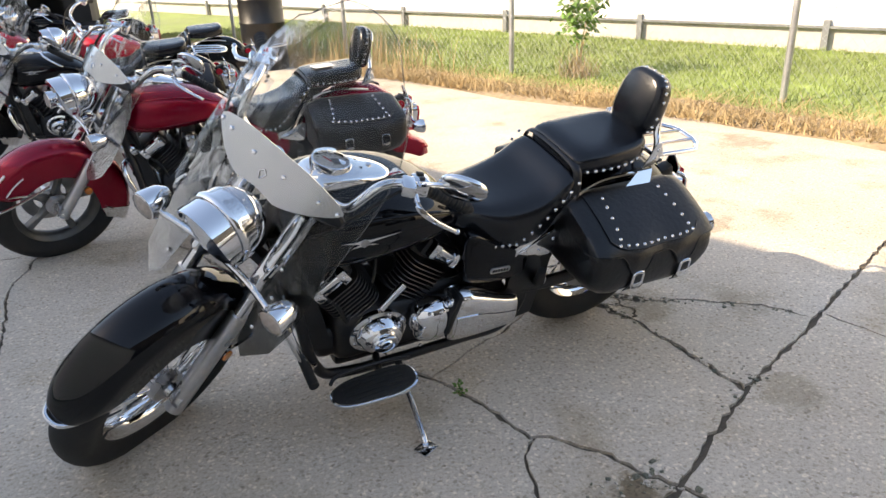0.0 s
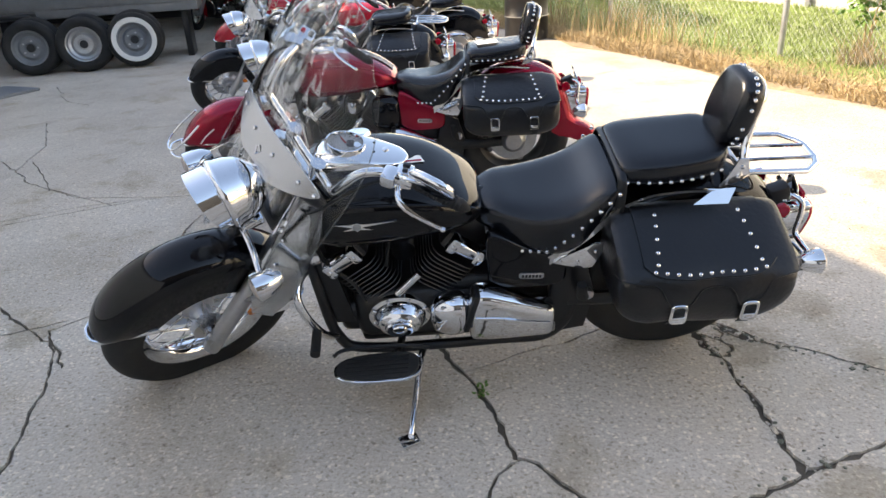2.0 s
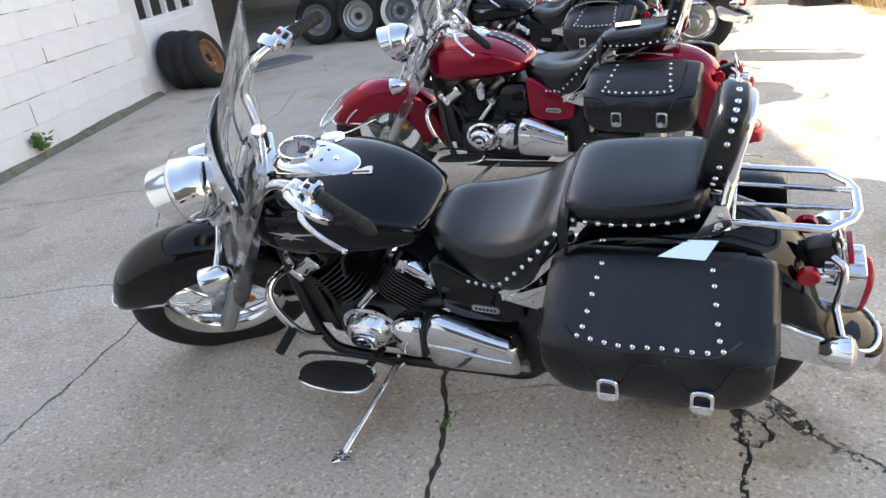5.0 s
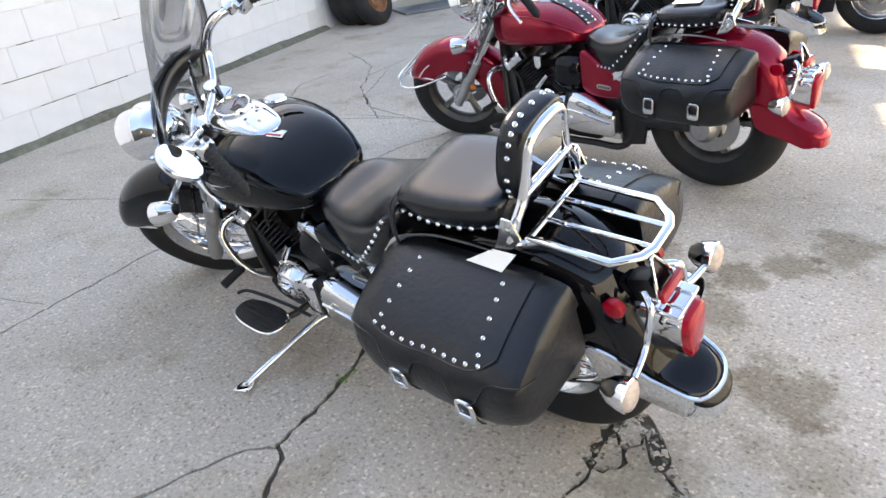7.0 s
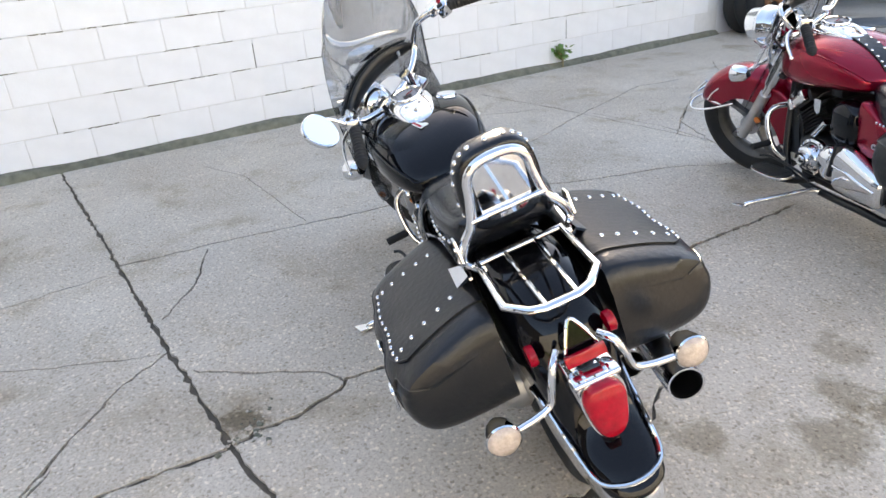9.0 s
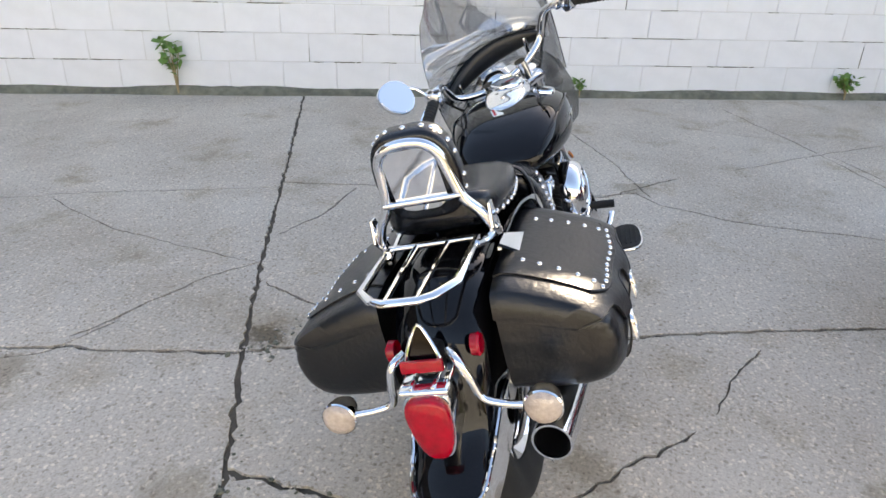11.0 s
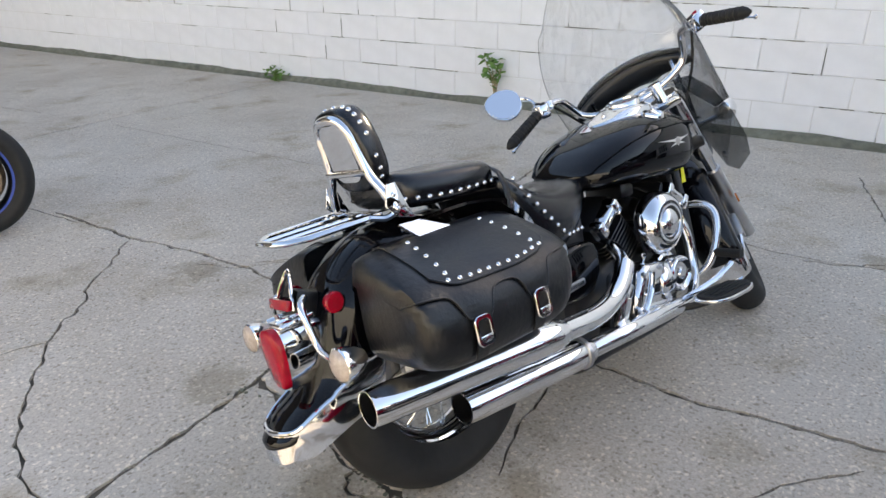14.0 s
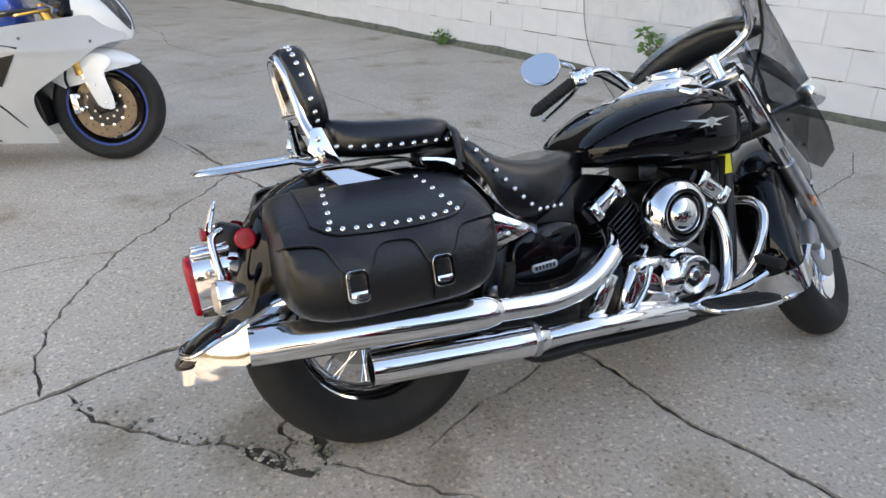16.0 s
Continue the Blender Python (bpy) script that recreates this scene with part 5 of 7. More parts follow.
            for bx, bz in ((0.345, 0.742), (0.35, 0.775)):
                stud((bx, y * 0.134, bz), (0, y, 0), bike, SCREW_MESH, "bolt")
    if back:
        hoop = [(hx, hy * (1 if hz < 0.79 else 0.9), hz) for hx, hy, hz in [(0.348, -0.126, 0.745), (0.358, -0.110, 0.785), (0.367, -0.092, 0.825), (0.378, -0.078, 0.885), (0.388, -0.070, 0.928), (0.395, -0.045, 0.953), (0.398, 0, 0.960), (0.395, 0.045, 0.953), (0.388, 0.070, 0.928), (0.378, 0.078, 0.885), (0.367, 0.092, 0.825), (0.358, 0.110, 0.785), (0.348, 0.126, 0.745)]]
        hb = part("backrest_hoop", tube(hoop, 0.0115, 12, 5), CHROME, bike, "chrome backrest hoop")
        part("backrest_brace", rod((0.374, -0.083, 0.832), (0.374, 0.083, 0.832), 0.008, 10), CHROME, hb)
        tilt = Matrix.Translation((0.345, 0, 0.887)) @ pose(0, 0, 0, 0, 13)
        pad = []
        for d, k in ((-0.030, 0.82), (-0.024, 0.95), (-0.012, 1.0), (0.018, 1.0), (0.028, 0.97), (0.032, 0.9)):
            pts = []
            for i in range(40):
                a = 2 * math.pi * i / 40
                cy, cz = power(math.cos(a), 2 / 3.4), power(math.sin(a), 2 / 3.0)
                wv = 0.091 - 0.008 * max(0, cz)
                pts.append(tilt @ Vector((d, cy * wv * k, cz * 0.102 * k)))
            pad.append(pts)
        bp = part("backrest", loft(pad), VINYL, bike, "black studded vinyl backrest pad", 50)
        for i in range(17):
            a = radians(-38 + 256 * i / 16)
            cy, cz = power(math.cos(a), 2 / 3.4), power(math.sin(a), 2 / 3.0)
            p = tilt @ Vector((0.004, cy * (0.091 - 0.008 * max(0, cz)), cz * 0.102))
            stud(p, tilt.to_3x3() @ Vector((0, math.cos(a), math.sin(a))), bp)
        part("back_plate", plate(rounded(0.112, 0.14, 0.035), 0.004, tilt @ Matrix.Translation((0.036, 0, 0)) @ pose(0, 0, 0, 0, 90) @ pose(0, 0, 0, 0, 0, 90)), CHROME, bp, "polished back plate")
    if rack:
        fl = [(0.372, -0.103, 0.735), (0.552, -0.104, 0.728), (0.594, -0.068, 0.726), (0.606, -0.041, 0.726), (0.606, 0.027, 0.726), (0.594, 0.054, 0.726), (0.552, 0.090, 0.728), (0.372, 0.093, 0.735)]
        rk = part("luggage_rack", tube(fl, 0.0098, 10, 1, loop=True, flat=0.75), CHROME, bike, "chrome luggage rack")
        for y in (-0.035, 0.035):
            part("rack_bar", rod((0.372, y - 0.005, 0.735), (0.602, y * 0.9 - 0.006, 0.727), 0.0055, 8), CHROME, rk)
        for y in (-0.098, 0.098):
            part("rack_stay", tube([(0.40, y, 0.733), (0.365, y * 1.12, 0.725), (0.345, y * 1.27, 0.735)], 0.008, 8, 5), CHROME, rk)
    if bags:
        saddlebag(bike, -1)
        saddlebag(bike, 1)
    # tail
    def lamp_ring(x, ky, kz):
        pts = []
        for q in range(32):
            a = 2 * math.pi * q / 32
            cy, cz = power(math.cos(a), 2 / 3.0), power(math.sin(a), 2 / 2.8)
            pts.append((x + 0.004 * cz, cy * (0.042 + 0.010 * cz) * ky, 0.478 + cz * 0.072 * kz))
        return pts
    lens = part("tail_lamp", loft([lamp_ring(0.636, 0.985, 0.985), lamp_ring(0.650, 0.985, 0.985), lamp_ring(0.657, 0.95, 0.96), lamp_ring(0.661, 0.84, 0.88), lamp_ring(0.663, 0.5, 0.6)]), LENS_RED, bike, "red tail lamp in a chrome housing", 50)
    part("lamp_housing", loft([lamp_ring(0.645, 1.0, 1.0), lamp_ring(0.645, 1.06, 1.05), lamp_ring(0.635, 1.08, 1.06), lamp_ring(0.590, 1.08, 1.06), lamp_ring(0.555, 1.06, 1.04), lamp_ring(0.530, 0.92, 0.92)]), CHROME, lens, "chrome lamp housing", 40)
    part("lamp_hood", box(0.088, 0.100, 0.014, Matrix.Translation((0.604, 0, 0.556)) @ pose(0, 0, 0, 0, 4), 0.006, 3), CHROME, lens, "chrome hood of the tail lamp")
    for y in (-0.022, 0.022):
        part("hood_rib", box(0.08, 0.008, 0.006, Matrix.Translation((0.604, y, 0.565)) @ pose(0, 0, 0, 0, 4), 0.002), CHROME, lens)
    for y in (-1, 1):
        part("side_window", box(0.026, 0.006, 0.052, Matrix.Translation((0.614, y * 0.0445, 0.478)) @ pose(y * 8, 0, 0, 0, 14), 0.002), LENS_RED, lens, "small red side window")
    part("tail_mount", box(0.06, 0.05, 0.07, Matrix.Translation((0.560, 0, 0.575)) @ pose(0, 0, 0, 0, -20), 0.012), BLACK_METAL, bike, "black tail lamp mount")
    part("reflector", box(0.012, 0.085, 0.024, Matrix.Translation((0.612, 0, 0.592)) @ pose(0, 0, 0, 0, -8), 0.003), LENS_RED, bike, "red reflector strip")
    arrow = [(0.600, -0.036, 0.578), (0.596, -0.031, 0.606), (0.586, -0.018, 0.636), (0.576, 0.0, 0.660), (0.586, 0.018, 0.636), (0.596, 0.031, 0.606), (0.600, 0.036, 0.578)]
    bracket = part("plate_bracket", tube(arrow, 0.0042, 8, 3), CHROME, bike, "pointed chrome bracket")
    # black inner plate paints the dark reflection seen in the chrome
    bm = bmesh.new()
    bm.faces.new([bm.verts.new((a - 0.003, b * 0.9, c)) for a, b, c in arrow])
    bmesh.ops.solidify(bm, geom=bm.faces[:], thickness=0.004)
    part("bracket_dark_reflection", bm, BLACK_PAINT, bracket, "black plate painting the dark reflection of the chrome bracket")
    for y in (-1, 1):
        part("signal_stalk", tube([(0.575, y * 0.045, 0.60), (0.598, y * 0.066, 0.588), (0.598, y * 0.080, 0.548), (0.592, y * 0.092, 0.50), (0.596, y * 0.128, 0.487), (0.602, y * 0.18, 0.484)], 0.0085, 10, 6), CHROME, bike, "chrome signal stalk")
        sm = Matrix.Translation((0.598, y * 0.208, 0.484)) @ pose(0, 0, 0, 0, 90)
        sg = part("rear_signal", lathe([(0, -0.045), (0.016, -0.042), (0.03, -0.022), (0.036, 0.0), (0.038, 0.014), (0.035, 0.017)], 24, sm), CHROME, bike, "chrome indicator lamp")
        part("signal_lens", lathe([(0.036, 0.014), (0.03, 0.023), (0.016, 0.028), (0, 0.029)], 22, sm), LENS_CLEAR, sg, "pale amber lens")
        part("side_reflector", lathe([(0.022, -0.01), (0.024, 0.004), (0.02, 0.008), (0, 0.009)], 20, Matrix.Translation((0.53, y * 0.089, 0.580)) @ pose(0, 0, 0, -90 * y)), LENS_RED, bike, "round red reflector")
    # frame
    part("frame", join(rod((-0.86, 0, 0.69), (-0.2, 0, 0.63), 0.028), *[tube([(-0.88, y * 0.03, 0.66), (-0.84, y * 0.09, 0.42), (-0.80, y * 0.12, 0.22), (-0.70, y * 0.125, 0.155), (-0.3, y * 0.125, 0.155), (-0.12, y * 0.12, 0.17), (-0.05, y * 0.11, 0.34), (-0.10, y * 0.10, 0.58), (0.0, y * 0.10, 0.66)], 0.017, 10, 6) for y in (-1, 1)]), BLACK_METAL, bike, "black tubular frame")
    for y in (-1, 1):
        part("swing_arm", tube([(-0.08, y * 0.11, 0.30), (0.1, y * 0.112, 0.30), (0.258, y * 0.108, 0.312)], 0.02, 10, 3, flat=1.3), BLACK_METAL, bike, "black swing arm")
    part("final_drive", lathe([(0, -0.06), (0.05, -0.055), (0.075, -0.03), (0.078, 0.0), (0.06, 0.02), (0, 0.02)], 28, Matrix.Translation((0.258, -0.10, 0.312)) @ pose(0, 0, 0, -90) @ Matrix.Diagonal((0.85, 0.85, 1, 1))), DULL_METAL, bike, "dull alloy final drive")
    # engine
    part("crankcase", join(box(0.40, 0.25, 0.20, Matrix.Translation((-0.54, 0, 0.285)), 0.045, 3), box(0.28, 0.22, 0.19, Matrix.Translation((-0.34, 0, 0.32)), 0.04, 3), box(0.12, 0.2, 0.12, Matrix.Translation((-0.73, 0, 0.26)), 0.03, 3)), BLACK_METAL, bike, "black crankcase")
    lc = Matrix.Translation((-0.60, -0.125, 0.300)) @ pose(0, 0, 0, 90) @ Matrix.Diagonal((1.15, 0.92, 1, 1))
    left_cover = part("left_cover", lathe([(0.0, 0.058), (0.040, 0.058), (0.044, 0.054), (0.050, 0.052), (0.056, 0.046), (0.060, 0.034), (0.066, 0.026), (0.070, 0.012), (0.082, 0.008), (0.082, -0.01)], 36, lc), CHROME, bike, "polished engine cover")
    part("cover_inset", lathe([(0.036, 0.056), (0.038, 0.066), (0.034, 0.072), (0.020, 0.070), (0.016, 0.074), (0, 0.075)], 28, lc @ Matrix.Diagonal((1.0, 0.9, 1, 1))), CHROME, left_cover)
    for k in range(8):
        a = 2 * math.pi * (k + 0.5) / 8
        stud(lc @ Vector((0.074 * math.cos(a), 0.074 * math.sin(a), 0.012)), (0, -1, 0), left_cover, SCREW_MESH, "bolt")
    shaft = [ring(x, w, zb, zt, 3.2, 20, -0.165) for x, w, zb, zt, _ in mix_rows([(-0.392, 0.022, 0.262, 0.385, 0), (-0.382, 0.045, 0.235, 0.418, 0), (-0.34, 0.049, 0.228, 0.426, 0), (-0.28, 0.047, 0.226, 0.405, 0), (-0.20, 0.043, 0.228, 0.372, 0), (-0.145, 0.038, 0.232, 0.352, 0), (-0.132, 0.02, 0.25, 0.335, 0)], 4)]
    casing = part("side_casing", loft(shaft), CHROME, bike, "polished side casing", 50)
    part("casing_rib", tube([(-0.375, -0.212, 0.345), (-0.30, -0.213, 0.338), (-0.22, -0.209, 0.315), (-0.15, -0.203, 0.30)], 0.006, 8, 4), CHROME, casing)
    drum_rows = [ring(x, w, zb, zt, 2.3, 22, -0.160) for x, w, zb, zt, _ in mix_rows([(-0.505, 0.015, 0.30, 0.35, 0), (-0.492, 0.040, 0.268, 0.382, 0), (-0.45, 0.055, 0.252, 0.402, 0), (-0.405, 0.050, 0.256, 0.400, 0), (-0.388, 0.030, 0.28, 0.38, 0)], 3)]
    nose_case = part("drum_casing", loft(drum_rows), CHROME, bike, "polished round casing", 50)
    for bx, bz in ((-0.47, 0.392), (-0.41, 0.388), (-0.49, 0.27)):
        stud((bx, -0.205, bz), (0, -1, 0), nose_case, SCREW_MESH, "bolt")
    part("casing_clip", box(0.02, 0.06, 0.15, Matrix.Translation((-0.385, -0.185, 0.36)) @ pose(0, 0, 0, 0, 14), 0.008), BLACK_METAL, bike)
    part("pump_casing", join(box(0.13, 0.05, 0.12, Matrix.Translation((-0.60, 0.145, 0.29)) @ pose(0, 0, 0, 0, 8), 0.022, 3), lathe([(0.03, -0.03), (0.032, 0.03), (0.024, 0.044), (0, 0.046)], 22, Matrix.Translation((-0.675, 0.145, 0.285)) @ pose(0, 0, 0, -90))), ALLOY, bike, "alloy pump casing")
    rm = Matrix.Translation((-0.605, 0.155, 0.305)) @ pose(0, 0, 0, -90)
    round_cover = part("right_cover", lathe([(0, 0.052), (0.012, 0.052), (0.016, 0.046), (0.034, 0.043), (0.041, 0.046), (0.048, 0.052), (0.053, 0.050), (0.056, 0.042), (0.057, 0.0), (0.066, -0.004), (0.066, -0.03)], 36, rm), CHROME, bike, "polished round clutch cover")
    for k in range(6):
        a = 2 * math.pi * (k + 0.3) / 6
        stud(rm @ Vector((0.0615, 0.0, -0.002)) if k == 0 else rm @ Vector((0.0615 * math.cos(a), 0.0615 * math.sin(a), -0.002)), (0, 1, 0), round_cover, SCREW_MESH, "bolt")
    rc = [(-0.362, 0.240), (-0.372, 0.300), (-0.405, 0.362), (-0.44, 0.378), (-0.505, 0.374), (-0.538, 0.355), (-0.545, 0.250), (-0.50, 0.222), (-0.42, 0.218)]
    casing_r = part("right_casing", join(plate(rc, 0.09, Matrix.Translation((0, 0.155, 0)) @ pose(0, 0, 0, 90), 0.02, 4), lathe([(0.058, -0.03), (0.060, 0.03), (0.056, 0.038), (0.050, 0.040)], 28, Matrix.Translation((-0.535, 0.15, 0.30)) @ pose(0, 0, 0, 0, 90))), CHROME, bike, "polished side casing", 50)
    part("casing_rib", tube([(-0.40, 0.203, 0.250), (-0.44, 0.204, 0.300), (-0.46, 0.203, 0.355)], 0.007, 8, 3), CHROME, casing_r)
    part("casing_flange", tube([(-0.36, 0.185, 0.232), (-0.42, 0.19, 0.214), (-0.50, 0.19, 0.216), (-0.555, 0.185, 0.245)], 0.008, 8, 4), ALLOY, casing_r)
    for bx, bz in ((-0.378, 0.252), (-0.418, 0.356), (-0.50, 0.358), (-0.49, 0.238), (-0.525, 0.26)):
        part("bolt", lathe([(0.009, -0.004), (0.009, 0.004), (0.005, 0.006), (0, 0.006)], 8, Matrix.Translation((bx, 0.2, bz)) @ pose(0, 0, 0, -90)), ALLOY, casing_r)
    part("clutch_arm", tube([(-0.47, 0.16, 0.375), (-0.475, 0.17, 0.40), (-0.455, 0.18, 0.405)], 0.006, 8, 4), CHROME, bike, "small chrome lever")
    for cx, cz, lean, nm in ((-0.668, 0.405, -36, "front_cylinder"), (-0.475, 0.420, 36, "rear_cylinder")):
        base = Matrix.Translation((cx, 0, cz)) @ pose(0, 0, 0, 0, lean)
        cyl = part(nm, lathe([(0.062, -0.06), (0.062, 0.13), (0, 0.13)], 24, base), BLACK_METAL, bike, "black finned cylinder")
        fin = mesh_of(join(plate(rounded(0.15, 0.225, 0.035, 3), 0.0035)), BLACK_METAL, 40, "fin")
        edge_me = mesh_of(tube([(x, y, 0) for x, y in rounded(0.152, 0.227, 0.036, 3)], 0.0018, 5, 1, loop=True), FIN_EDGE, 60, "fin_edge")
        for k in range(9 if fin_detail else 5):
            z = -0.035 + (0.0145 if fin_detail else 0.026) * k
            for me, nme in ((fin, "fin"), (edge_me, "fin_edge")):
                ob = new(nme, me)
                ob.parent = cyl
                ob.matrix_local = base @ Matrix.Translation((0, 0, z))
        part("cylinder_head", box(0.15, 0.22, 0.065, base @ Matrix.Translation((0, 0, 0.135)), 0.02, 2), BLACK_METAL, cyl)
        for y in (-1, 1):
            hc = part("head_cover", join(box(0.115, 0.05, 0.045, base @ Matrix.Translation((0.0, y * 0.105, 0.14)) @ pose(0, 0, 0, y * -12), 0.013, 3), box(0.03, 0.056, 0.052, base @ Matrix.Translation((-0.045, y * 0.107, 0.14)), 0.008), box(0.03, 0.056, 0.052, base @ Matrix.Translation((0.045, y * 0.107, 0.14)), 0.008)), CHROME, cyl, "chrome rocker cover")
            for bx in (-0.045, 0.045):
                stud(base @ Vector((bx, y * 0.135, 0.14)), base.to_3x3() @ Vector((0, y, 0)), hc, SCREW_MESH, "bolt")
    # dark running gear that fills the frame, added for the dark mass there
    part("gearbox", join(box(0.26, 0.20, 0.20, Matrix.Translation((-0.26, 0, 0.32)), 0.03, 2), box(0.20, 0.24, 0.10, Matrix.Translation((-0.20, 0, 0.25)), 0.025, 2)), BLACK_METAL, bike, "black gearbox casing")
    part("battery_box", box(0.20, 0.19, 0.20, Matrix.Translation((-0.22, 0, 0.50)), 0.025, 2), BLACK_METAL, bike, "black battery box")
    part("carburettor", join(lathe([(0.035, -0.09), (0.04, -0.06), (0.03, -0.03), (0.04, 0.03), (0.035, 0.09)], 16, Matrix.Translation((-0.572, 0, 0.52)) @ pose(0, 0, 0, 90)), box(0.07, 0.15, 0.06, Matrix.Translation((-0.572, 0, 0.585)), 0.015)), BLACK_METAL, bike, "black carburettor")
    part("rectifier", join(box(0.05, 0.12, 0.10, Matrix.Translation((-0.775, -0.02, 0.33)) @ pose(0, 0, 0, 0, -10), 0.01), *[box(0.012, 0.11, 0.09, Matrix.Translation((-0.805 + 0.004 * q, -0.02, 0.33)) @ pose(0, 0, 0, 0, -10), 0.002) for q in (0, 3)]), BLACK_METAL, bike, "black finned rectifier")
    # made-up black filler: closes the bright gap between downtube and engine
    part("downtube_filler", loft([[(x - 0.03, -w, z), (x + 0.05, -w, z), (x + 0.05, w, z), (x - 0.03, w, z)] for x, z, w in ((-0.865, 0.62, 0.05), (-0.845, 0.50, 0.075), (-0.815, 0.38, 0.095), (-0.79, 0.26, 0.105))]), BLACK_METAL, bike, "black filler shape closing the gap ahead of the engine")
    part("sump", box(0.46, 0.20, 0.06, Matrix.Translation((-0.50, 0, 0.185)), 0.02, 2), BLACK_METAL, bike)
    for y in (-1, 1):
        part("pivot_plate", plate([(-0.135, 0.17), (-0.02, 0.19), (0.0, 0.33), (-0.03, 0.44), (-0.10, 0.47), (-0.14, 0.36)], 0.02, Matrix.Translation((0, y * 0.118, 0)) @ pose(0, 0, 0, 90), 0.004), BLACK_METAL, bike, "black swing arm pivot plate")
    for y in (-1, 1):
        part("wiring", tube([(-0.84, y * 0.06, 0.60), (-0.80, y * 0.10, 0.50), (-0.73, y * 0.11, 0.43), (-0.70, y * 0.12, 0.36)], 0.007, 6, 4), RUBBER, bike, "black wiring")
        part("spark_lead", tube([(-0.60, y * 0.05, 0.585), (-0.615, y * 0.115, 0.56), (-0.625, y * 0.125, 0.50)], 0.005, 6, 4), RUBBER, bike, "black spark plug lead")
    part("push_tube", rod((-0.60, -0.14, 0.40), (-0.53, -0.14, 0.475), 0.012, 12), CHROME, bike, "chrome coolant pipe")
    # intake on the right
    am = Matrix.Translation((-0.575, 0.14, 0.475)) @ pose(0, 0, 0, -90) @ Matrix.Diagonal((1.1, 1.1, 1.05, 1))
    ac = part("air_cleaner", lathe([(0, 0.0), (0.084, 0.0), (0.088, 0.006), (0.0885, 0.026), (0.085, 0.042), (0.077, 0.055), (0.067, 0.063), (0.062, 0.065), (0.060, 0.060), (0.055, 0.060), (0.053, 0.066), (0.047, 0.066), (0.045, 0.060), (0.041, 0.060), (0.038, 0.065), (0.026, 0.072), (0.012, 0.0745), (0, 0.075)], 44, am), CHROME, bike, "round chrome air cleaner")
    for r0 in (0.0575, 0.043):
        part("cleaner_ring", lathe([(r0 + 0.002, 0.0605), (r0 + 0.001, 0.0622), (r0 - 0.001, 0.0622), (r0 - 0.002, 0.0605)], 36, am), BLACK_METAL, ac)
    part("cleaner_bolt", lathe([(0.007, 0), (0.007, 0.005), (0, 0.006)], 6, turn_to(am @ Vector((0.079, 0, 0.045)), (0.6, 0.8, 0))), CHROME, ac)
    # exhaust on the right
    p1 = [(-0.70, 0.06, 0.48), (-0.765, 0.095, 0.455), (-0.792, 0.115, 0.38), (-0.790, 0.125, 0.29), (-0.755, 0.145, 0.22), (-0.66, 0.18, 0.200), (-0.44, 0.217, 0.227), (-0.26, 0.225, 0.238), (-0.12, 0.198, 0.233)]
    ex = part("front_exhaust", tube(p1, 0.019, 14, 7), CHROME, bike, "chrome exhaust pipe")
    part("heat_shield", tube([(-0.56, 0.20, 0.213), (-0.44, 0.217, 0.227), (-0.28, 0.225, 0.238), (-0.14, 0.203, 0.234)], 0.027, 14, 4), CHROME, ex)
    mu = Vector((0.310, 0.172, 0.250)) - Vector((-0.13, 0.198, 0.233))
    ml = mu.length
    shell = [(0.022, -0.02), (0.034, 0.0), (0.040, 0.03), (0.042, 0.1), (0.043, ml - 0.04), (0.0415, ml), (0.037, ml), (0.036, ml - 0.03), (0.034, ml - 0.12), (0, ml - 0.12)]
    part("lower_silencer", lathe(shell, 28, turn_to((-0.13, 0.198, 0.233), mu)), [CHROME], ex, "chrome slash silencer")
    # added black liner paints the silencer mouth dark inside
    part("silencer_dark_liner", lathe([(0.0355, ml - 0.004), (0.0345, ml - 0.03), (0.033, ml - 0.118), (0, ml - 0.118)], 24, turn_to((-0.13, 0.198, 0.233), mu)), BLACK_METAL, ex)
    part("silencer_clamp", lathe([(0.040, -0.008), (0.044, -0.006), (0.044, 0.006), (0.040, 0.008)], 24, turn_to((-0.10, 0.1965, 0.2342), mu)), ALLOY, ex)
    p2 = [(-0.41, 0.08, 0.46), (-0.39, 0.14, 0.43), (-0.350, 0.185, 0.400), (-0.29, 0.207, 0.366), (-0.20, 0.226, 0.336), (-0.10, 0.243, 0.336), (0.02, 0.252, 0.345)]
    ex2 = part("rear_exhaust", tube(p2, 0.021, 14, 7), CHROME, bike, "chrome exhaust pipe")
    part("heat_shield", tube([(-0.358, 0.182, 0.405), (-0.30, 0.206, 0.371), (-0.22, 0.224, 0.341), (-0.12, 0.242, 0.335), (0.03, 0.253, 0.346)], 0.029, 14, 5), CHROME, ex2)
    mu = Vector((0.568, 0.197, 0.367)) - Vector((0.02, 0.252, 0.345))
    ml = mu.length
    shell = [(0.022, -0.02), (0.034, 0.0), (0.040, 0.03), (0.042, 0.1), (0.043, ml - 0.04), (0.0415, ml), (0.037, ml), (0.036, ml - 0.03), (0.034, ml - 0.12), (0, ml - 0.12)]
    part("upper_silencer", lathe(shell, 28, turn_to((0.02, 0.252, 0.345), mu)), [CHROME], ex2, "chrome slash silencer")
    # same added liner: darkness of the mouth put into its colour
    part("silencer_dark_liner", lathe([(0.0355, ml - 0.004), (0.0345, ml - 0.03), (0.033, ml - 0.118), (0, ml - 0.118)], 24, turn_to((0.02, 0.252, 0.345), mu)), BLACK_METAL, ex2)
    part("exhaust_bracket", box(0.05, 0.03, 0.14, Matrix.Translation((-0.30, 0.20, 0.30)) @ pose(0, 0, 0, 0, -30), 0.01), CHROME, bike)
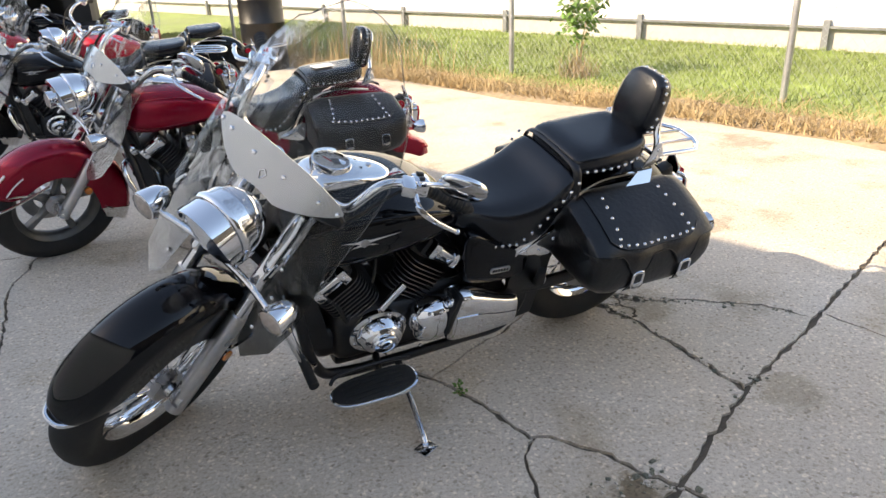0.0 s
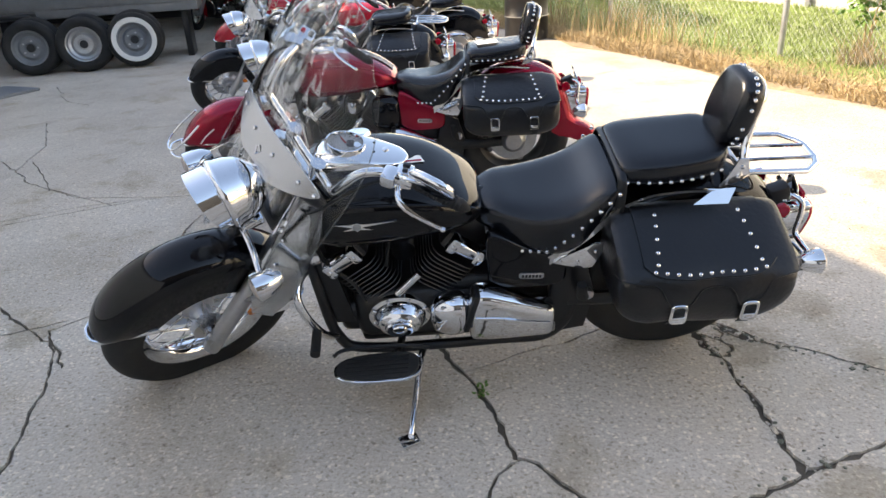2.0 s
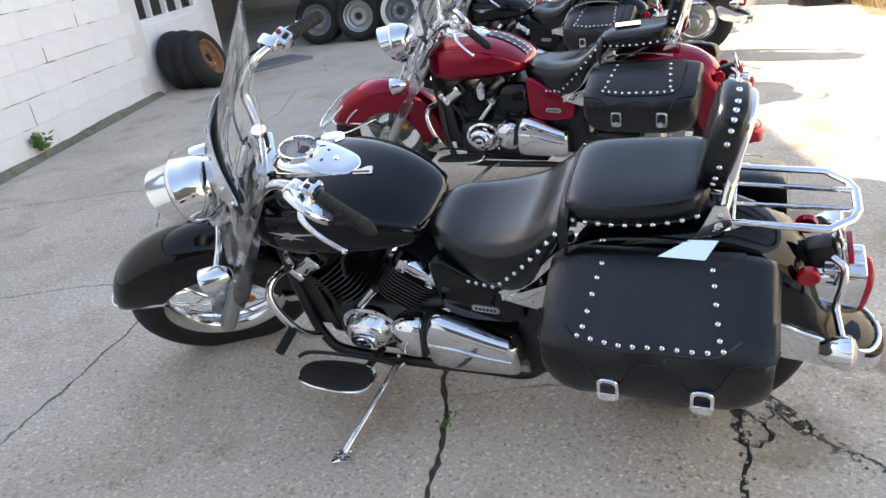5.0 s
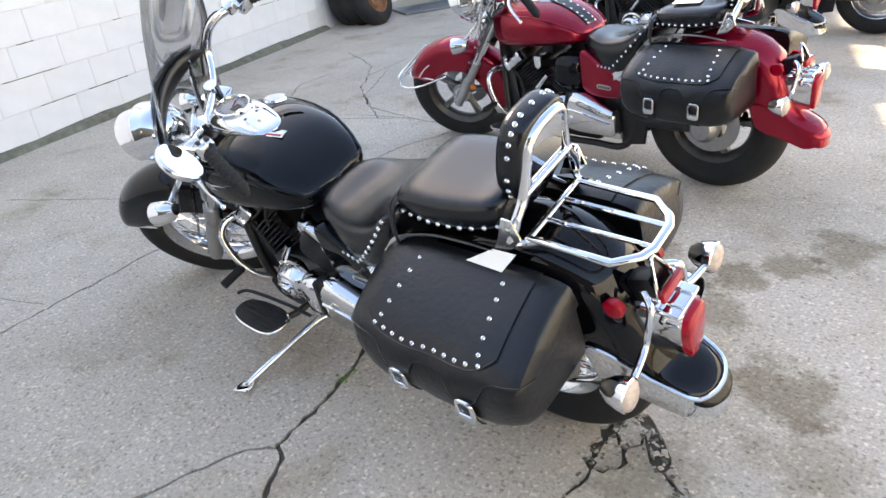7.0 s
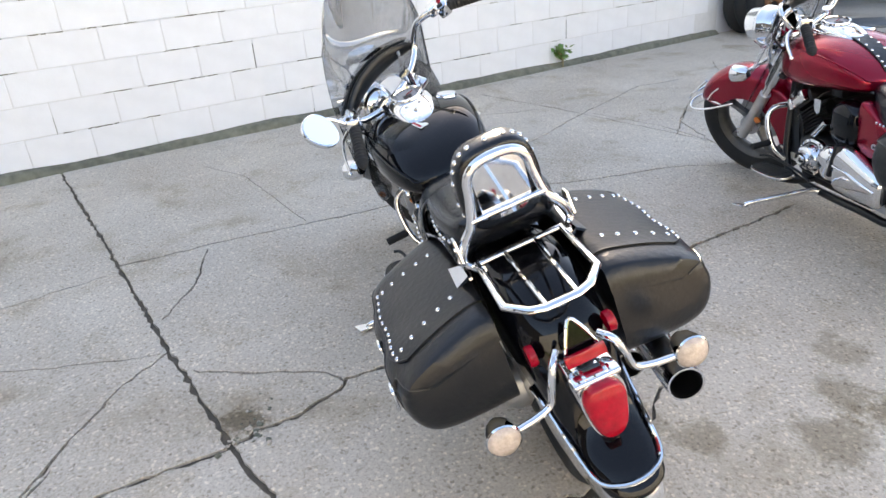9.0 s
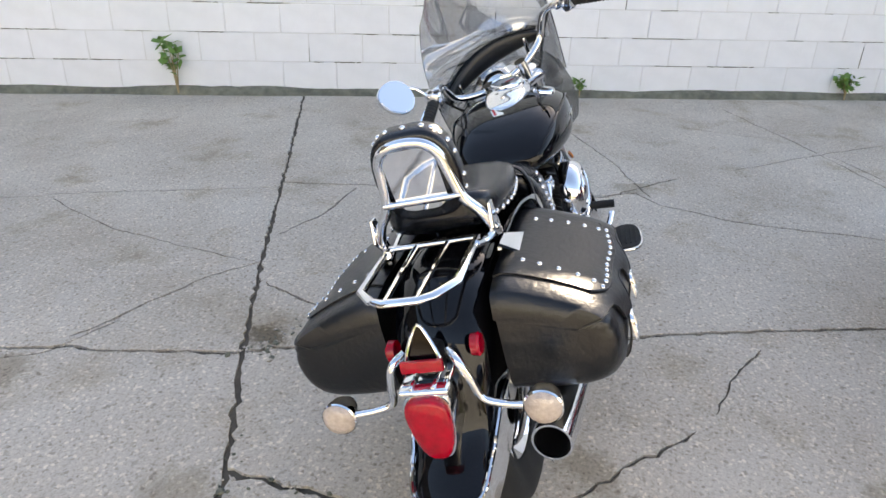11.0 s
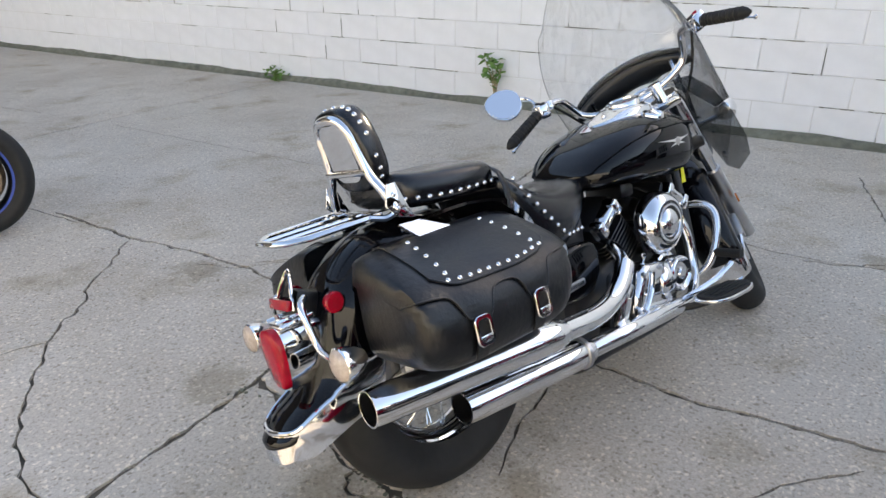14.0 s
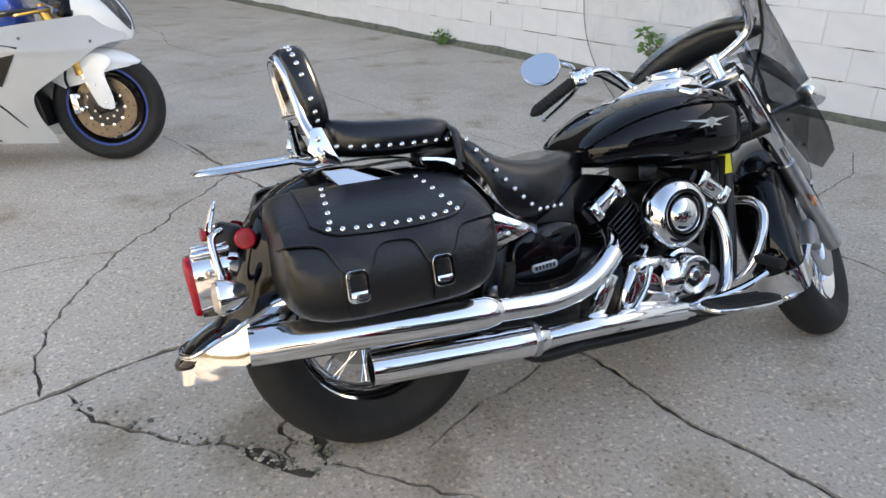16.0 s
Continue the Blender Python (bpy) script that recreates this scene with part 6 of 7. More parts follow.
    # foot boards, pegs, guards
    for y in (-1, 1):
        fb = []
        for i in range(28):
            a = 2 * math.pi * i / 28
            fb.append((0.142 * power(math.cos(a), 2 / 3.0), 0.058 * power(math.sin(a), 2 / 2.6) * (1 + 0.12 * math.cos(a))))
        fm = Matrix.Translation((-0.672 if y < 0 else -0.665, y * (0.283 if y < 0 else 0.305), 0.237 if y < 0 else 0.234)) @ pose(0, 0, 0, 0, -5, y * 3) @ Matrix.Diagonal((0.94, 0.96, 1, 1))
        pan = part("footboard", plate(fb, 0.012, fm, 0.003), CHROME, bike, "rider footboard with a chrome rim")
        part("footboard_pad", plate([(x * 0.94, yy * 0.90) for x, yy in fb], 0.010, fm @ Matrix.Translation((0, 0, 0.007)), 0.003), RUBBER, pan, "ribbed black rubber pad")
        for k in range(5):
            part("pad_rib", box(0.2, 0.005, 0.004, fm @ Matrix.Translation((0, -0.034 + 0.017 * k, 0.0135)), 0.001), RUBBER, pan)
        part("footboard_bracket", tube([(-0.60, y * 0.12, 0.19), (-0.62, y * 0.2, 0.19), (-0.64, y * 0.27, 0.212)], 0.012, 8, 5), BLACK_METAL, bike)
        part("highway_bar", tube([(-0.86, y * 0.06, 0.46), (-0.885, y * 0.13, 0.46), (-0.888, y * 0.17, 0.425), (-0.865, y * 0.18, 0.35), (-0.83, y * 0.165, 0.27), (-0.80, y * 0.12, 0.22)], 0.0125, 12, 6), CHROME, bike, "chrome engine guard")
        part("highway_peg", rod((-0.85, y * 0.17, 0.305), (-0.85, y * 0.27, 0.30), 0.015, 12), RUBBER, bike, "black rubber peg")
        sc = [(-0.315, 0.455), (-0.305, 0.535), (-0.22, 0.55), (-0.13, 0.525), (-0.105, 0.47), (-0.125, 0.405), (-0.26, 0.40)]
        if y < 0:
            sc = [(-0.330, 0.435), (-0.338, 0.52), (-0.335, 0.595), (-0.305, 0.605), (-0.21, 0.548), (-0.115, 0.505), (-0.098, 0.455), (-0.125, 0.405), (-0.27, 0.40)]
        cover_m = Matrix.Translation((0.025 if y > 0 else 0, y * 0.132, -0.045 if y > 0 else 0)) @ pose(0, 0, 0, 90, 0, 0)
        sd = part("side_cover", plate([(q.x, q.y) for q in catmull([(a, b, 0) for a, b in sc + sc[:1]], 5)[:-1]], 0.045, cover_m, 0.012, 3), paint if name == "motorcycle" or paint is RED_PAINT else BLACK_PAINT, bike, "", 50)
        bm_ = Matrix.Translation((-0.205 if y < 0 else -0.172, y * 0.1565, 0.452 if y < 0 else 0.400)) @ pose(0, 0, 0, 90, 0, 0) @ pose(0, 0, 0, 0, 0, -4)
        part("badge", plate(rounded(0.075, 0.021, 0.009, 4), 0.005, bm_, 0.001), ALLOY, sd, "oval metal badge")
        for k in range(6):
            part("badge_bar", box(0.007, 0.010, 0.007, bm_ @ Matrix.Translation((-0.0255 + 0.0102 * k, 0, 0))), BLACK_METAL, sd)
    part("shift_lever", tube([(-0.52, -0.20, 0.22), (-0.60, -0.215, 0.255), (-0.76, -0.235, 0.275), (-0.80, -0.26, 0.275)], 0.006, 8, 6), BLACK_METAL, bike, "black gear lever")
    part("brake_pedal", tube([(-0.58, 0.20, 0.22), (-0.72, 0.24, 0.25), (-0.80, 0.26, 0.285)], 0.010, 8, 6), CHROME, bike, "chrome brake pedal")
    part("lower_bracket", box(0.10, 0.02, 0.03, Matrix.Translation((-0.17, -0.15, 0.225)), 0.004), ALLOY, bike)
    for y in (-1, 1):
        part("shock_bolt", lathe([(0.016, 0), (0.018, 0.02), (0.010, 0.028), (0, 0.028)], 12, Matrix.Translation((-0.03, y * 0.14, 0.36)) @ pose(0, 0, 0, -90 * y)), ALLOY, bike)
        part("pillion_peg", tube([(-0.02, y * 0.12, 0.33), (-0.05, y * 0.17, 0.37), (-0.06, y * 0.185, 0.43)], [0.016, 0.018, 0.015], 10, 5), RUBBER, bike, "folded rubber passenger peg")
    part("horn", lathe([(0, -0.03), (0.03, -0.028), (0.04, 0.0), (0.038, 0.01), (0, 0.014)], 24, Matrix.Translation((-0.84, -0.05, 0.50)) @ pose(0, 0, 0, 0, -90)), CHROME, bike)
    if cast:
        for y in (-1, 1):
            air = [ring(x, w, zb, zt, 3.0, 20, y * 0.125) for x, w, zb, zt, _ in mix_rows([(-0.475, 0.02, 0.46, 0.54, 0), (-0.465, 0.045, 0.43, 0.575, 0), (-0.41, 0.055, 0.415, 0.59, 0), (-0.345, 0.05, 0.42, 0.575, 0), (-0.325, 0.02, 0.45, 0.54, 0)], 3)]
            abx = part("air_box", loft(air), BLACK_PAINT, bike, "glossy black air box", 50)
            part("air_box_cap", box(0.09, 0.03, 0.012, Matrix.Translation((-0.41, y * 0.150, 0.585)) @ pose(y * -30, 0, 0, 0, 14), 0.005), CHROME, abx, "chrome cap of the air box")
            shield = [(-0.022, 0.03), (0.022, 0.03), (0.018, -0.02), (0.0, -0.034), (-0.018, -0.02)]
            part("engine_badge", plate(shield, 0.010, Matrix.Translation((-0.575, y * 0.150, 0.535)) @ pose(0, 0, 0, 90), 0.002), CHROME, bike, "chrome shield badge")
    # stand
    part("side_stand", join(tube([(-0.53, -0.15, 0.165), (-0.545, -0.20, 0.168), (-0.578, -0.42, 0.155), (-0.585, -0.462, 0.148)], [0.014, 0.012, 0.010, 0.009], 10, 4), box(0.055, 0.05, 0.008, Matrix.Translation((-0.59, -0.478, 0.146)) @ pose(0, 0, 0, -16.5, 0, 20), 0.003)), CHROME, bike, "chrome side stand, folded out")
    if screen:
        scr = []
        for k in range(15):
            f = k / 14
            s = 0.92 + 0.54 * f
            hw = max(0.255 * (1 - max(0, f - 0.3) ** 2.2 * 1.5), 0.05)
            row = []
            for i in range(21):
                u = -1 + i / 10
                drop = (1 - f) ** 3 * (0.14 * min(1, max(0, (abs(u) - 0.35) / 0.45)) ** 1.5 - 0.03 * max(0, (abs(u) - 0.8) / 0.2))
                y = hw * u
                row.append(S @ fork_pt(s - drop - 0.02 * u * u * (1 if f > 0.8 else 0), 0.170 - 1.36 * y * y - 0.02 * f, y))
            scr.append(row)
        bm = loft(scr, close=False)
        bmesh.ops.solidify(bm, geom=bm.faces[:], thickness=0.004)
        sc_ob = part("windscreen", bm, SCREEN, bike, "clear plastic windscreen", 60)
        rim_line = [r[0] for r in scr] + scr[-1][1:-1] + [r[-1] for r in scr[::-1]]
        part("screen_edge", tube([tuple(p) for p in rim_line], 0.0018, 6, 1), SCREEN_EDGE, sc_ob, "polished edge of the screen")
        lo = []
        for i in range(29):
            u = -1 + i / 14
            y = 0.205 * u
            s1 = 1.076 - 0.034 * abs(u) ** 2.6
            s0 = 0.948 + 0.078 * abs(u) ** 2.0 + 0.016 * max(0.0, 1 - (abs(u) / 0.3) ** 2)
            s0, s1 = (s0, s1) if abs(u) < 0.999 else (1.032, 1.038)
            d = 0.176 - 1.36 * y * y
            lo.append([S @ fork_pt(s0, d, y), S @ fork_pt(s1, d, y), S @ fork_pt(s1, d + 0.003, y), S @ fork_pt(s0, d + 0.003, y)])
        panel = part("screen_panel", loft(lo), PANEL, sc_ob, "satin grey lower screen panel", 50)
        mark = [S @ fork_pt(1.000 + a, 0.1805 - 1.36 * b * b, b) for a, b in ((0.014, 0.0), (0.004, 0.010), (-0.004, 0.006), (-0.014, 0.0), (-0.004, -0.006), (0.004, -0.010))]
        part("emblem", tube([tuple(p) for p in mark], 0.0022, 6, 1, loop=True), CHROME, panel, "small chrome emblem")
        for y in (-0.195, -0.147, -0.05, 0.05, 0.147, 0.195):
            p = S @ fork_pt(1.028, 0.181 - 1.36 * y * y, y)
            stud(p, S.to_3x3() @ Vector((-0.82, y * 2, 0.57)), sc_ob, SCREW_MESH, "screw")
        for y in (-1, 1):
            part("screen_rod", tube([tuple(S @ fork_pt(s, d, y * w)) for s, d, w in ((0.74, 0.06, 0.115), (0.86, 0.10, 0.14), (1.03, 0.12, 0.147))], 0.008, 8, 5), CHROME, sc_ob, "chrome screen mount")
            dl = [(0.985, 0.125), (0.975, 0.180), (0.90, 0.222), (0.78, 0.246), (0.66, 0.250), (0.58, 0.234), (0.525, 0.178), (0.56, 0.147), (0.68, 0.130), (0.80, 0.116)]
            d3 = [S @ fork_pt(s, 0.075 - 0.25 * (w - 0.12), y * w) for s, w in dl]
            bm = bmesh.new()
            bm.faces.new([bm.verts.new(p) for p in d3])
            bmesh.ops.solidify(bm, geom=bm.faces[:], thickness=0.004)
            part("wind_deflector", bm, SMOKE, sc_ob, "smoked plastic wind deflector")
            for s, w in ((0.62, 0.16), (0.80, 0.14), (0.72, 0.16)):
                stud(S @ fork_pt(s, 0.080 - 0.25 * (w - 0.12), y * w), S.to_3x3() @ Vector((-0.82, y * 0.3, 0.5)), sc_ob, SCREW_MESH, "screw")
        pouch = []
        for i in range(17):
            u = -1 + i / 8
            y = 0.212 * u
            top, low = 1.058 - 0.03 * u * u, 0.975 + 0.018 * u * u
            if abs(u) > 0.99:
                top, low = 1.015, 0.998
            d = 0.158 - 1.36 * y * y
            mid, h = (top + low) / 2, (top - low) / 2
            pouch.append([S @ fork_pt(mid + h * power(math.sin(2 * math.pi * k / 14), 0.7), d + 0.014 * math.cos(2 * math.pi * k / 14), y) for k in range(14)])
        bm = loft(pouch)
        part("screen_pouch", bm, LEATHER, sc_ob, "black leather pouch inside the screen")
    return bike


MAIN = pose(0, 0.132, 0.0035, 16.5, 0, 3.5)
main_bike = cruiser("motorcycle", MAIN, BLACK_PAINT, "black cruiser motorcycle with studded saddlebags, leaning on its side stand", turn=35.2)

part("paper_tag", box(0.05, 0.034, 0.001, pose(-0.525, -0.012, 0.7855, 0, 11, 20)), PAPER, main_bike, "white paper sticker on the tank")
part("tag_bar", box(0.05, 0.009, 0.001, pose(-0.528, -0.022, 0.7872, 0, 11, 20)), LENS_RED, main_bike, "red bar of the sticker")
part("yellow_tag", plate([(-0.016, -0.035), (0.016, -0.035), (0.010, 0.035), (-0.006, 0.035)], 0.001, pose(-0.815, 0.118, 0.585, 90, 0, 10)), YELLOW, main_bike, "yellow paper tag on the frame")
# ---- yard clutter ----


def loose_tyre(name, m, R, w, rim_r, label, disc=None, band=None):
    t = thing(name, m, label, "tyre", "loose tyres in the yard")
    part("tread", tyre_bm(R, w, rim_r, Matrix()), RUBBER, t, "worn black tyre")
    if band:
        part("whitewall", lathe([(rim_r + 0.004, w * 0.47), (rim_r + 0.02, w * 0.5), (rim_r + (R - rim_r) * 0.48, w * 0.512), (rim_r + (R - rim_r) * 0.5, w * 0.49)], 40), band, t, "white sidewall band")
    if disc:
        rm = part("wheel_disc", lathe([(0, 0.03), (rim_r * 0.28, 0.03), (rim_r * 0.32, 0.045), (rim_r * 0.55, 0.05), (rim_r * 0.72, 0.015), (rim_r * 0.88, 0.03), (rim_r * 0.95, w * 0.38), (rim_r + 0.005, w * 0.42), (rim_r + 0.005, w * 0.3), (rim_r * 0.9, -w * 0.3)], 36), disc, t, "pressed steel wheel")
        part("hub_hole", lathe([(0, 0.034), (rim_r * 0.24, 0.034), (rim_r * 0.24, 0.02)], 20), BLACK_METAL, rm)
        for k in range(5):
            a = 2 * math.pi * k / 5
            part("wheel_nut", lathe([(0.012, 0.04), (0.012, 0.06), (0, 0.062)], 6, Matrix.Translation((math.cos(a) * rim_r * 0.42, math.sin(a) * rim_r * 0.42, 0))), DULL_METAL, rm)
    return t


fx = Vector((0.62, -0.72, 0.30)).normalized()
for k, (p, lean) in enumerate((((-5.62, 4.18, 0.30), 0.12), ((-5.47, 4.22, 0.30), 0.2), ((-5.30, 4.26, 0.29), 0.34))):
    ax = Vector((0.93, 0.30, lean))
    loose_tyre("tyre", turn_to(Vector(p), ax), 0.315, 0.19, 0.19, "old black tyre leaning in a row against the wall", RUST if k == 2 else None)
for p, d, b in (((-5.52, 6.72, 0.32), STEEL_GREY, None), ((-4.93, 6.85, 0.32), DULL_METAL, None), ((-4.36, 7.0, 0.33), STEEL_GREY, WHITEWALL)):
    ax = Vector((0.28, -0.92, 0.12))
    loose_tyre("wheel", turn_to(Vector(p), ax), 0.325, 0.17, 0.20, "car wheel standing against the grey trailer", d or ALLOY, b)
    loose_tyre("tyre", turn_to(Vector(p) + Vector((-0.06, 0.21, 0.01)), ax), 0.335, 0.18, 0.20, "black tyre standing behind a car wheel")
trailer = thing("trailer", pose(-5.1, 7.75, 0, 0, 0, 14), "grey steel utility trailer with wheels leaning on it", "trailer")
part("bed", box(2.6, 0.8, 0.12, pose(0, 0, 0.66), 0.01), STEEL_GREY, trailer)
part("side_board", box(2.6, 0.04, 0.3, pose(0, -0.4, 0.86), 0.005), STEEL_GREY, trailer)
part("top_rail", box(2.64, 0.06, 0.05, pose(0, -0.4, 1.03), 0.008), ALLOY, trailer, "pale metal top rail")
part("fender", box(0.7, 0.26, 0.06, pose(-1.0, -0.52, 0.66), 0.02), BLACK_METAL, trailer)
for x in (-1.1, 1.1):
    part("leg", box(0.08, 0.5, 0.62, pose(x, 0, 0.31), 0.005), BLACK_METAL, trailer)
mat_ob = part("steel_plate", box(0.95, 0.55, 0.03, pose(-5.35, 5.3, 0.016, 0, 0, 66), 0.005), STEEL_GREY)
tagged(mat_ob, "flat grey steel plate lying on the slab", "plate")

drum = thing("oil_drum", pose(0.58, 7.85, 0), "black steel oil drum standing by the fence", "drum")
part("shell", lathe([(0, 0.012), (0.285, 0.012), (0.29, 0), (0.296, 0.006), (0.29, 0.02), (0.287, 0.28), (0.297, 0.295), (0.297, 0.305), (0.287, 0.32), (0.287, 0.57), (0.297, 0.585), (0.297, 0.595), (0.287, 0.61), (0.287, 0.87), (0.296, 0.88), (0.29, 0.895), (0.282, 0.88), (0, 0.872)], 36), BLACK_METAL, drum)
part("drum_band", lathe([(0.2975, 0.293), (0.2985, 0.30), (0.2975, 0.307)], 36), DULL_METAL, drum, "worn shiny rib")
bucket = thing("bucket", pose(-0.13, 8.05, 0), "white plastic bucket standing on the slab", "bucket")
part("pail", lathe([(0, 0.005), (0.125, 0.0), (0.13, 0.01), (0.15, 0.36), (0.156, 0.362), (0.156, 0.375), (0.145, 0.375), (0.122, 0.02), (0, 0.02)], 28), PAPER, bucket)
part("rim_band", lathe([(0.149, 0.31), (0.158, 0.312), (0.158, 0.325), (0.15, 0.327)], 28), PAPER, bucket)

# ---- more motorcycles ----
red_bike = cruiser("motorcycle", pose(-0.352, 1.80, 0, 4.5, 0, 0), RED_PAINT, "dark red cruiser motorcycle with black studded saddlebags", "parked motorcycles", 25, cast=True, rack=False, front_trim=True)
part("paper_sheet", box(0.11, 0.075, 0.001, pose(0.13, -0.03, 0.8125, 0, -1, 12)), PAPER, red_bike, "white paper sheet on the pillion seat")
cruiser("motorcycle", pose(-1.04, 3.86, 0.002, 8, 0, -2), BLACK_PAINT, "black cruiser motorcycle parked behind the red one", "parked motorcycles", 30, rack=True, studs=False, fin_detail=False, back=False)
cruiser("motorcycle", pose(-0.62, 5.1, 0.002, 8, 0, -2), BRIGHT_RED, "bright red cruiser motorcycle with a black seat and no bags", "parked motorcycles", 25, rack=False, screen=False, studs=False, fin_detail=False, back=False, bags=False, guard=BLACK_PAINT)
cruiser("motorcycle", pose(-1.64, 6.45, 0.002, 8, 0, -2), BRIGHT_RED, "bright red cruiser motorcycle with a tall clear windscreen", "parked motorcycles", 30, rack=False, studs=False, fin_detail=False, back=False)
cruiser("motorcycle", pose(-1.3, 8.6, 0.002, 8, 0, -12), BLACK_PAINT, "dark cruiser motorcycle at the end of the row", "parked motorcycles", 25, rack=False, screen=False, studs=False, fin_detail=False, back=False, bags=False)

cruiser("motorcycle", pose(-4.75, 12.3, 0.002, 4, 0, 78), BRIGHT_RED, "bright red motorcycle standing inside the dark shed", "parked motorcycles", 5, rack=False, screen=False, studs=False, fin_detail=False, back=False, bags=False)


def fairing_y(x, z):
    t = min(max((x + 0.165) / 0.52, 0.0), 1.0)
    w = 0.045 + 0.195 * (1 - (1 - t) ** 2)
    fall = 1 - 0.30 * ((0.60 - z) / 0.5) ** 2 if z < 0.60 else 1 - 1.3 * (z - 0.60)
    return w * fall + 0.010 * math.exp(-((z - 0.575) / 0.022) ** 2) * t


def sport_bike(m):
    bike = thing("sport_motorcycle", m, "white sport motorcycle with blue rim tape and gold fork", "motorcycle", "parked motorcycles")
    fw, rw = Vector((0, 0, 0.282)), Vector((1.40, 0, 0.302))
    for c, R, w, nm in ((fw, 0.284, 0.115, "front_wheel"), (rw, 0.305, 0.19, "rear_wheel")):
        at = Matrix.Translation(c) @ pose(0, 0, 0, 90)
        ty = part(nm, tyre_bm(R, w, 0.207, at), RUBBER, bike, "black rubber tyre")
        part("rim", rim_bm(0.205, w * 0.72, at), BLACK_METAL, ty, "black alloy rim")
        for z in (-1, 1):
            part("rim_tape", lathe([(0.195, z * w * 0.366), (0.212, z * w * 0.376), (0.212, z * w * 0.36), (0.195, z * w * 0.352)], 48, at), TAPE, ty, "blue rim tape")
            part("brake_disc", lathe([(0.095, -0.0025), (0.156, -0.0025), (0.156, 0.0025), (0.095, 0.0025)], 44, at @ Matrix.Translation((0, 0, z * 0.064)), closed=True), BROWN_DISC, ty, "brown weathered brake disc")
            part("disc_carrier", lathe([(0.03, z * 0.062), (0.06, z * 0.066), (0.098, z * 0.065), (0.098, z * 0.062)], 30, at), BLACK_METAL, ty)
            for k in range(10):
                a = 2 * math.pi * k / 10
                part("disc_bolt", lathe([(0.009, 0), (0.009, 0.006), (0, 0.008)], 8, at @ Matrix.Translation((0.097 * math.cos(a), 0.097 * math.sin(a), z * 0.066)) @ pose(0, 0, 0, 0 if z > 0 else 180)), CHROME, ty)
                a += 0.3
                part("carrier_bolt", lathe([(0.0065, 0), (0.0065, 0.006), (0, 0.007)], 8, at @ Matrix.Translation((0.058 * math.cos(a), 0.058 * math.sin(a), z * 0.066)) @ pose(0, 0, 0, 0 if z > 0 else 180)), ALLOY, ty)
                for q, rr in ((0.12, 0.118), (0.30, 0.142)):
                    part("disc_hole", lathe([(0.0045, 0), (0, 0.0006)], 8, at @ Matrix.Translation((rr * math.cos(a + q), rr * math.sin(a + q), z * 0.067)) @ pose(0, 0, 0, 0 if z > 0 else 180)), BLACK_METAL, ty)
        part("hub", lathe([(0, -0.08), (0.028, -0.08), (0.034, -0.05), (0.034, 0.05), (0.028, 0.08), (0, 0.08)], 24, at), BLACK_METAL, ty)
        for k in range(3):
            for d in (-9, 9):
                a = radians(30 + 120 * k + d)
                bm = loft([[(x * math.cos(a) - y * math.sin(a), x * math.sin(a) + y * math.cos(a), z) for y, z in ((-h, -0.014), (h, -0.014), (h, 0.014), (-h, 0.014))] for x, h in ((0.03, 0.012), (0.196, 0.011))])
                bm.transform(at)
                part("spoke", bm, BLACK_METAL, ty)
    ax = Vector((0.41, 0, 0.91))
    front_line = [(0.22, 0.115), (0.235, 0.17), (0.268, 0.235), (0.285, 0.30), (0.282, 0.35), (0.255, 0.385), (0.16, 0.45), (0.06, 0.52), (-0.01, 0.575), (-0.07, 0.605), (-0.125, 0.618), (-0.145, 0.66), (-0.125, 0.705), (-0.06, 0.732), (0.03, 0.738)]
    for y in (-1, 1):
        base = Vector((0.0, y * 0.098, 0.282))
        part("fork_slider", rod(base + ax * 0.02, base + ax * 0.20, 0.020, 14), CHROME, bike, "polished fork slider")
        part("fork_tube", rod(base + ax * 0.20, base + ax * 0.53, 0.026, 16), GOLD, bike, "gold fork tube")
        part("fork_collar", lathe([(0.022, -0.022), (0.031, -0.018), (0.031, 0.006), (0.028, 0.010)], 18, turn_to(base + ax * 0.21, ax)), GOLD, bike, "gold fork collar")
        part("fork_cap", lathe([(0.027, 0), (0.027, 0.012), (0.014, 0.016), (0.014, 0.03), (0, 0.03)], 14, turn_to(base + ax * 0.53, ax)), GOLD, bike, "gold fork cap")
        part("fork_foot", box(0.05, 0.03, 0.12, Matrix.Translation(base + Vector((0.030, 0, 0.03))) @ pose(0, 0, 0, 0, 24), 0.010), BLACK_METAL, bike)
        cm = Matrix.Translation((0.135, y * 0.092, 0.305)) @ pose(0, 0, 0, 0, 8)
        cal = part("caliper", join(box(0.036, 0.034, 0.105, cm, 0.008), box(0.05, 0.026, 0.028, cm @ Matrix.Translation((-0.008, 0, 0.034)), 0.006), box(0.05, 0.026, 0.028, cm @ Matrix.Translation((-0.008, 0, -0.034)), 0.006)), CHROME, bike, "silver brake caliper")
        for dz in (-0.03, 0.03):
            stud(cm @ Vector((-0.004, y * 0.017, dz)), (0, y, 0), cal, SCREW_MESH, "bolt")
        part("brake_hose", tube([(0.14, y * 0.09, 0.35), (0.16, y * 0.115, 0.42), (0.15, y * 0.11, 0.50)], 0.007, 8, 5), RUBBER, bike, "black brake hose")
        # front mudguard side leg
        leg = [(0.075, 0.50), (0.058, 0.43), (0.035, 0.355), (0.008, 0.295), (-0.03, 0.278), (-0.066, 0.285), (-0.062, 0.35), (-0.042, 0.42), (-0.040, 0.465), (-0.075, 0.505), (-0.06, 0.545), (0.02, 0.555)]
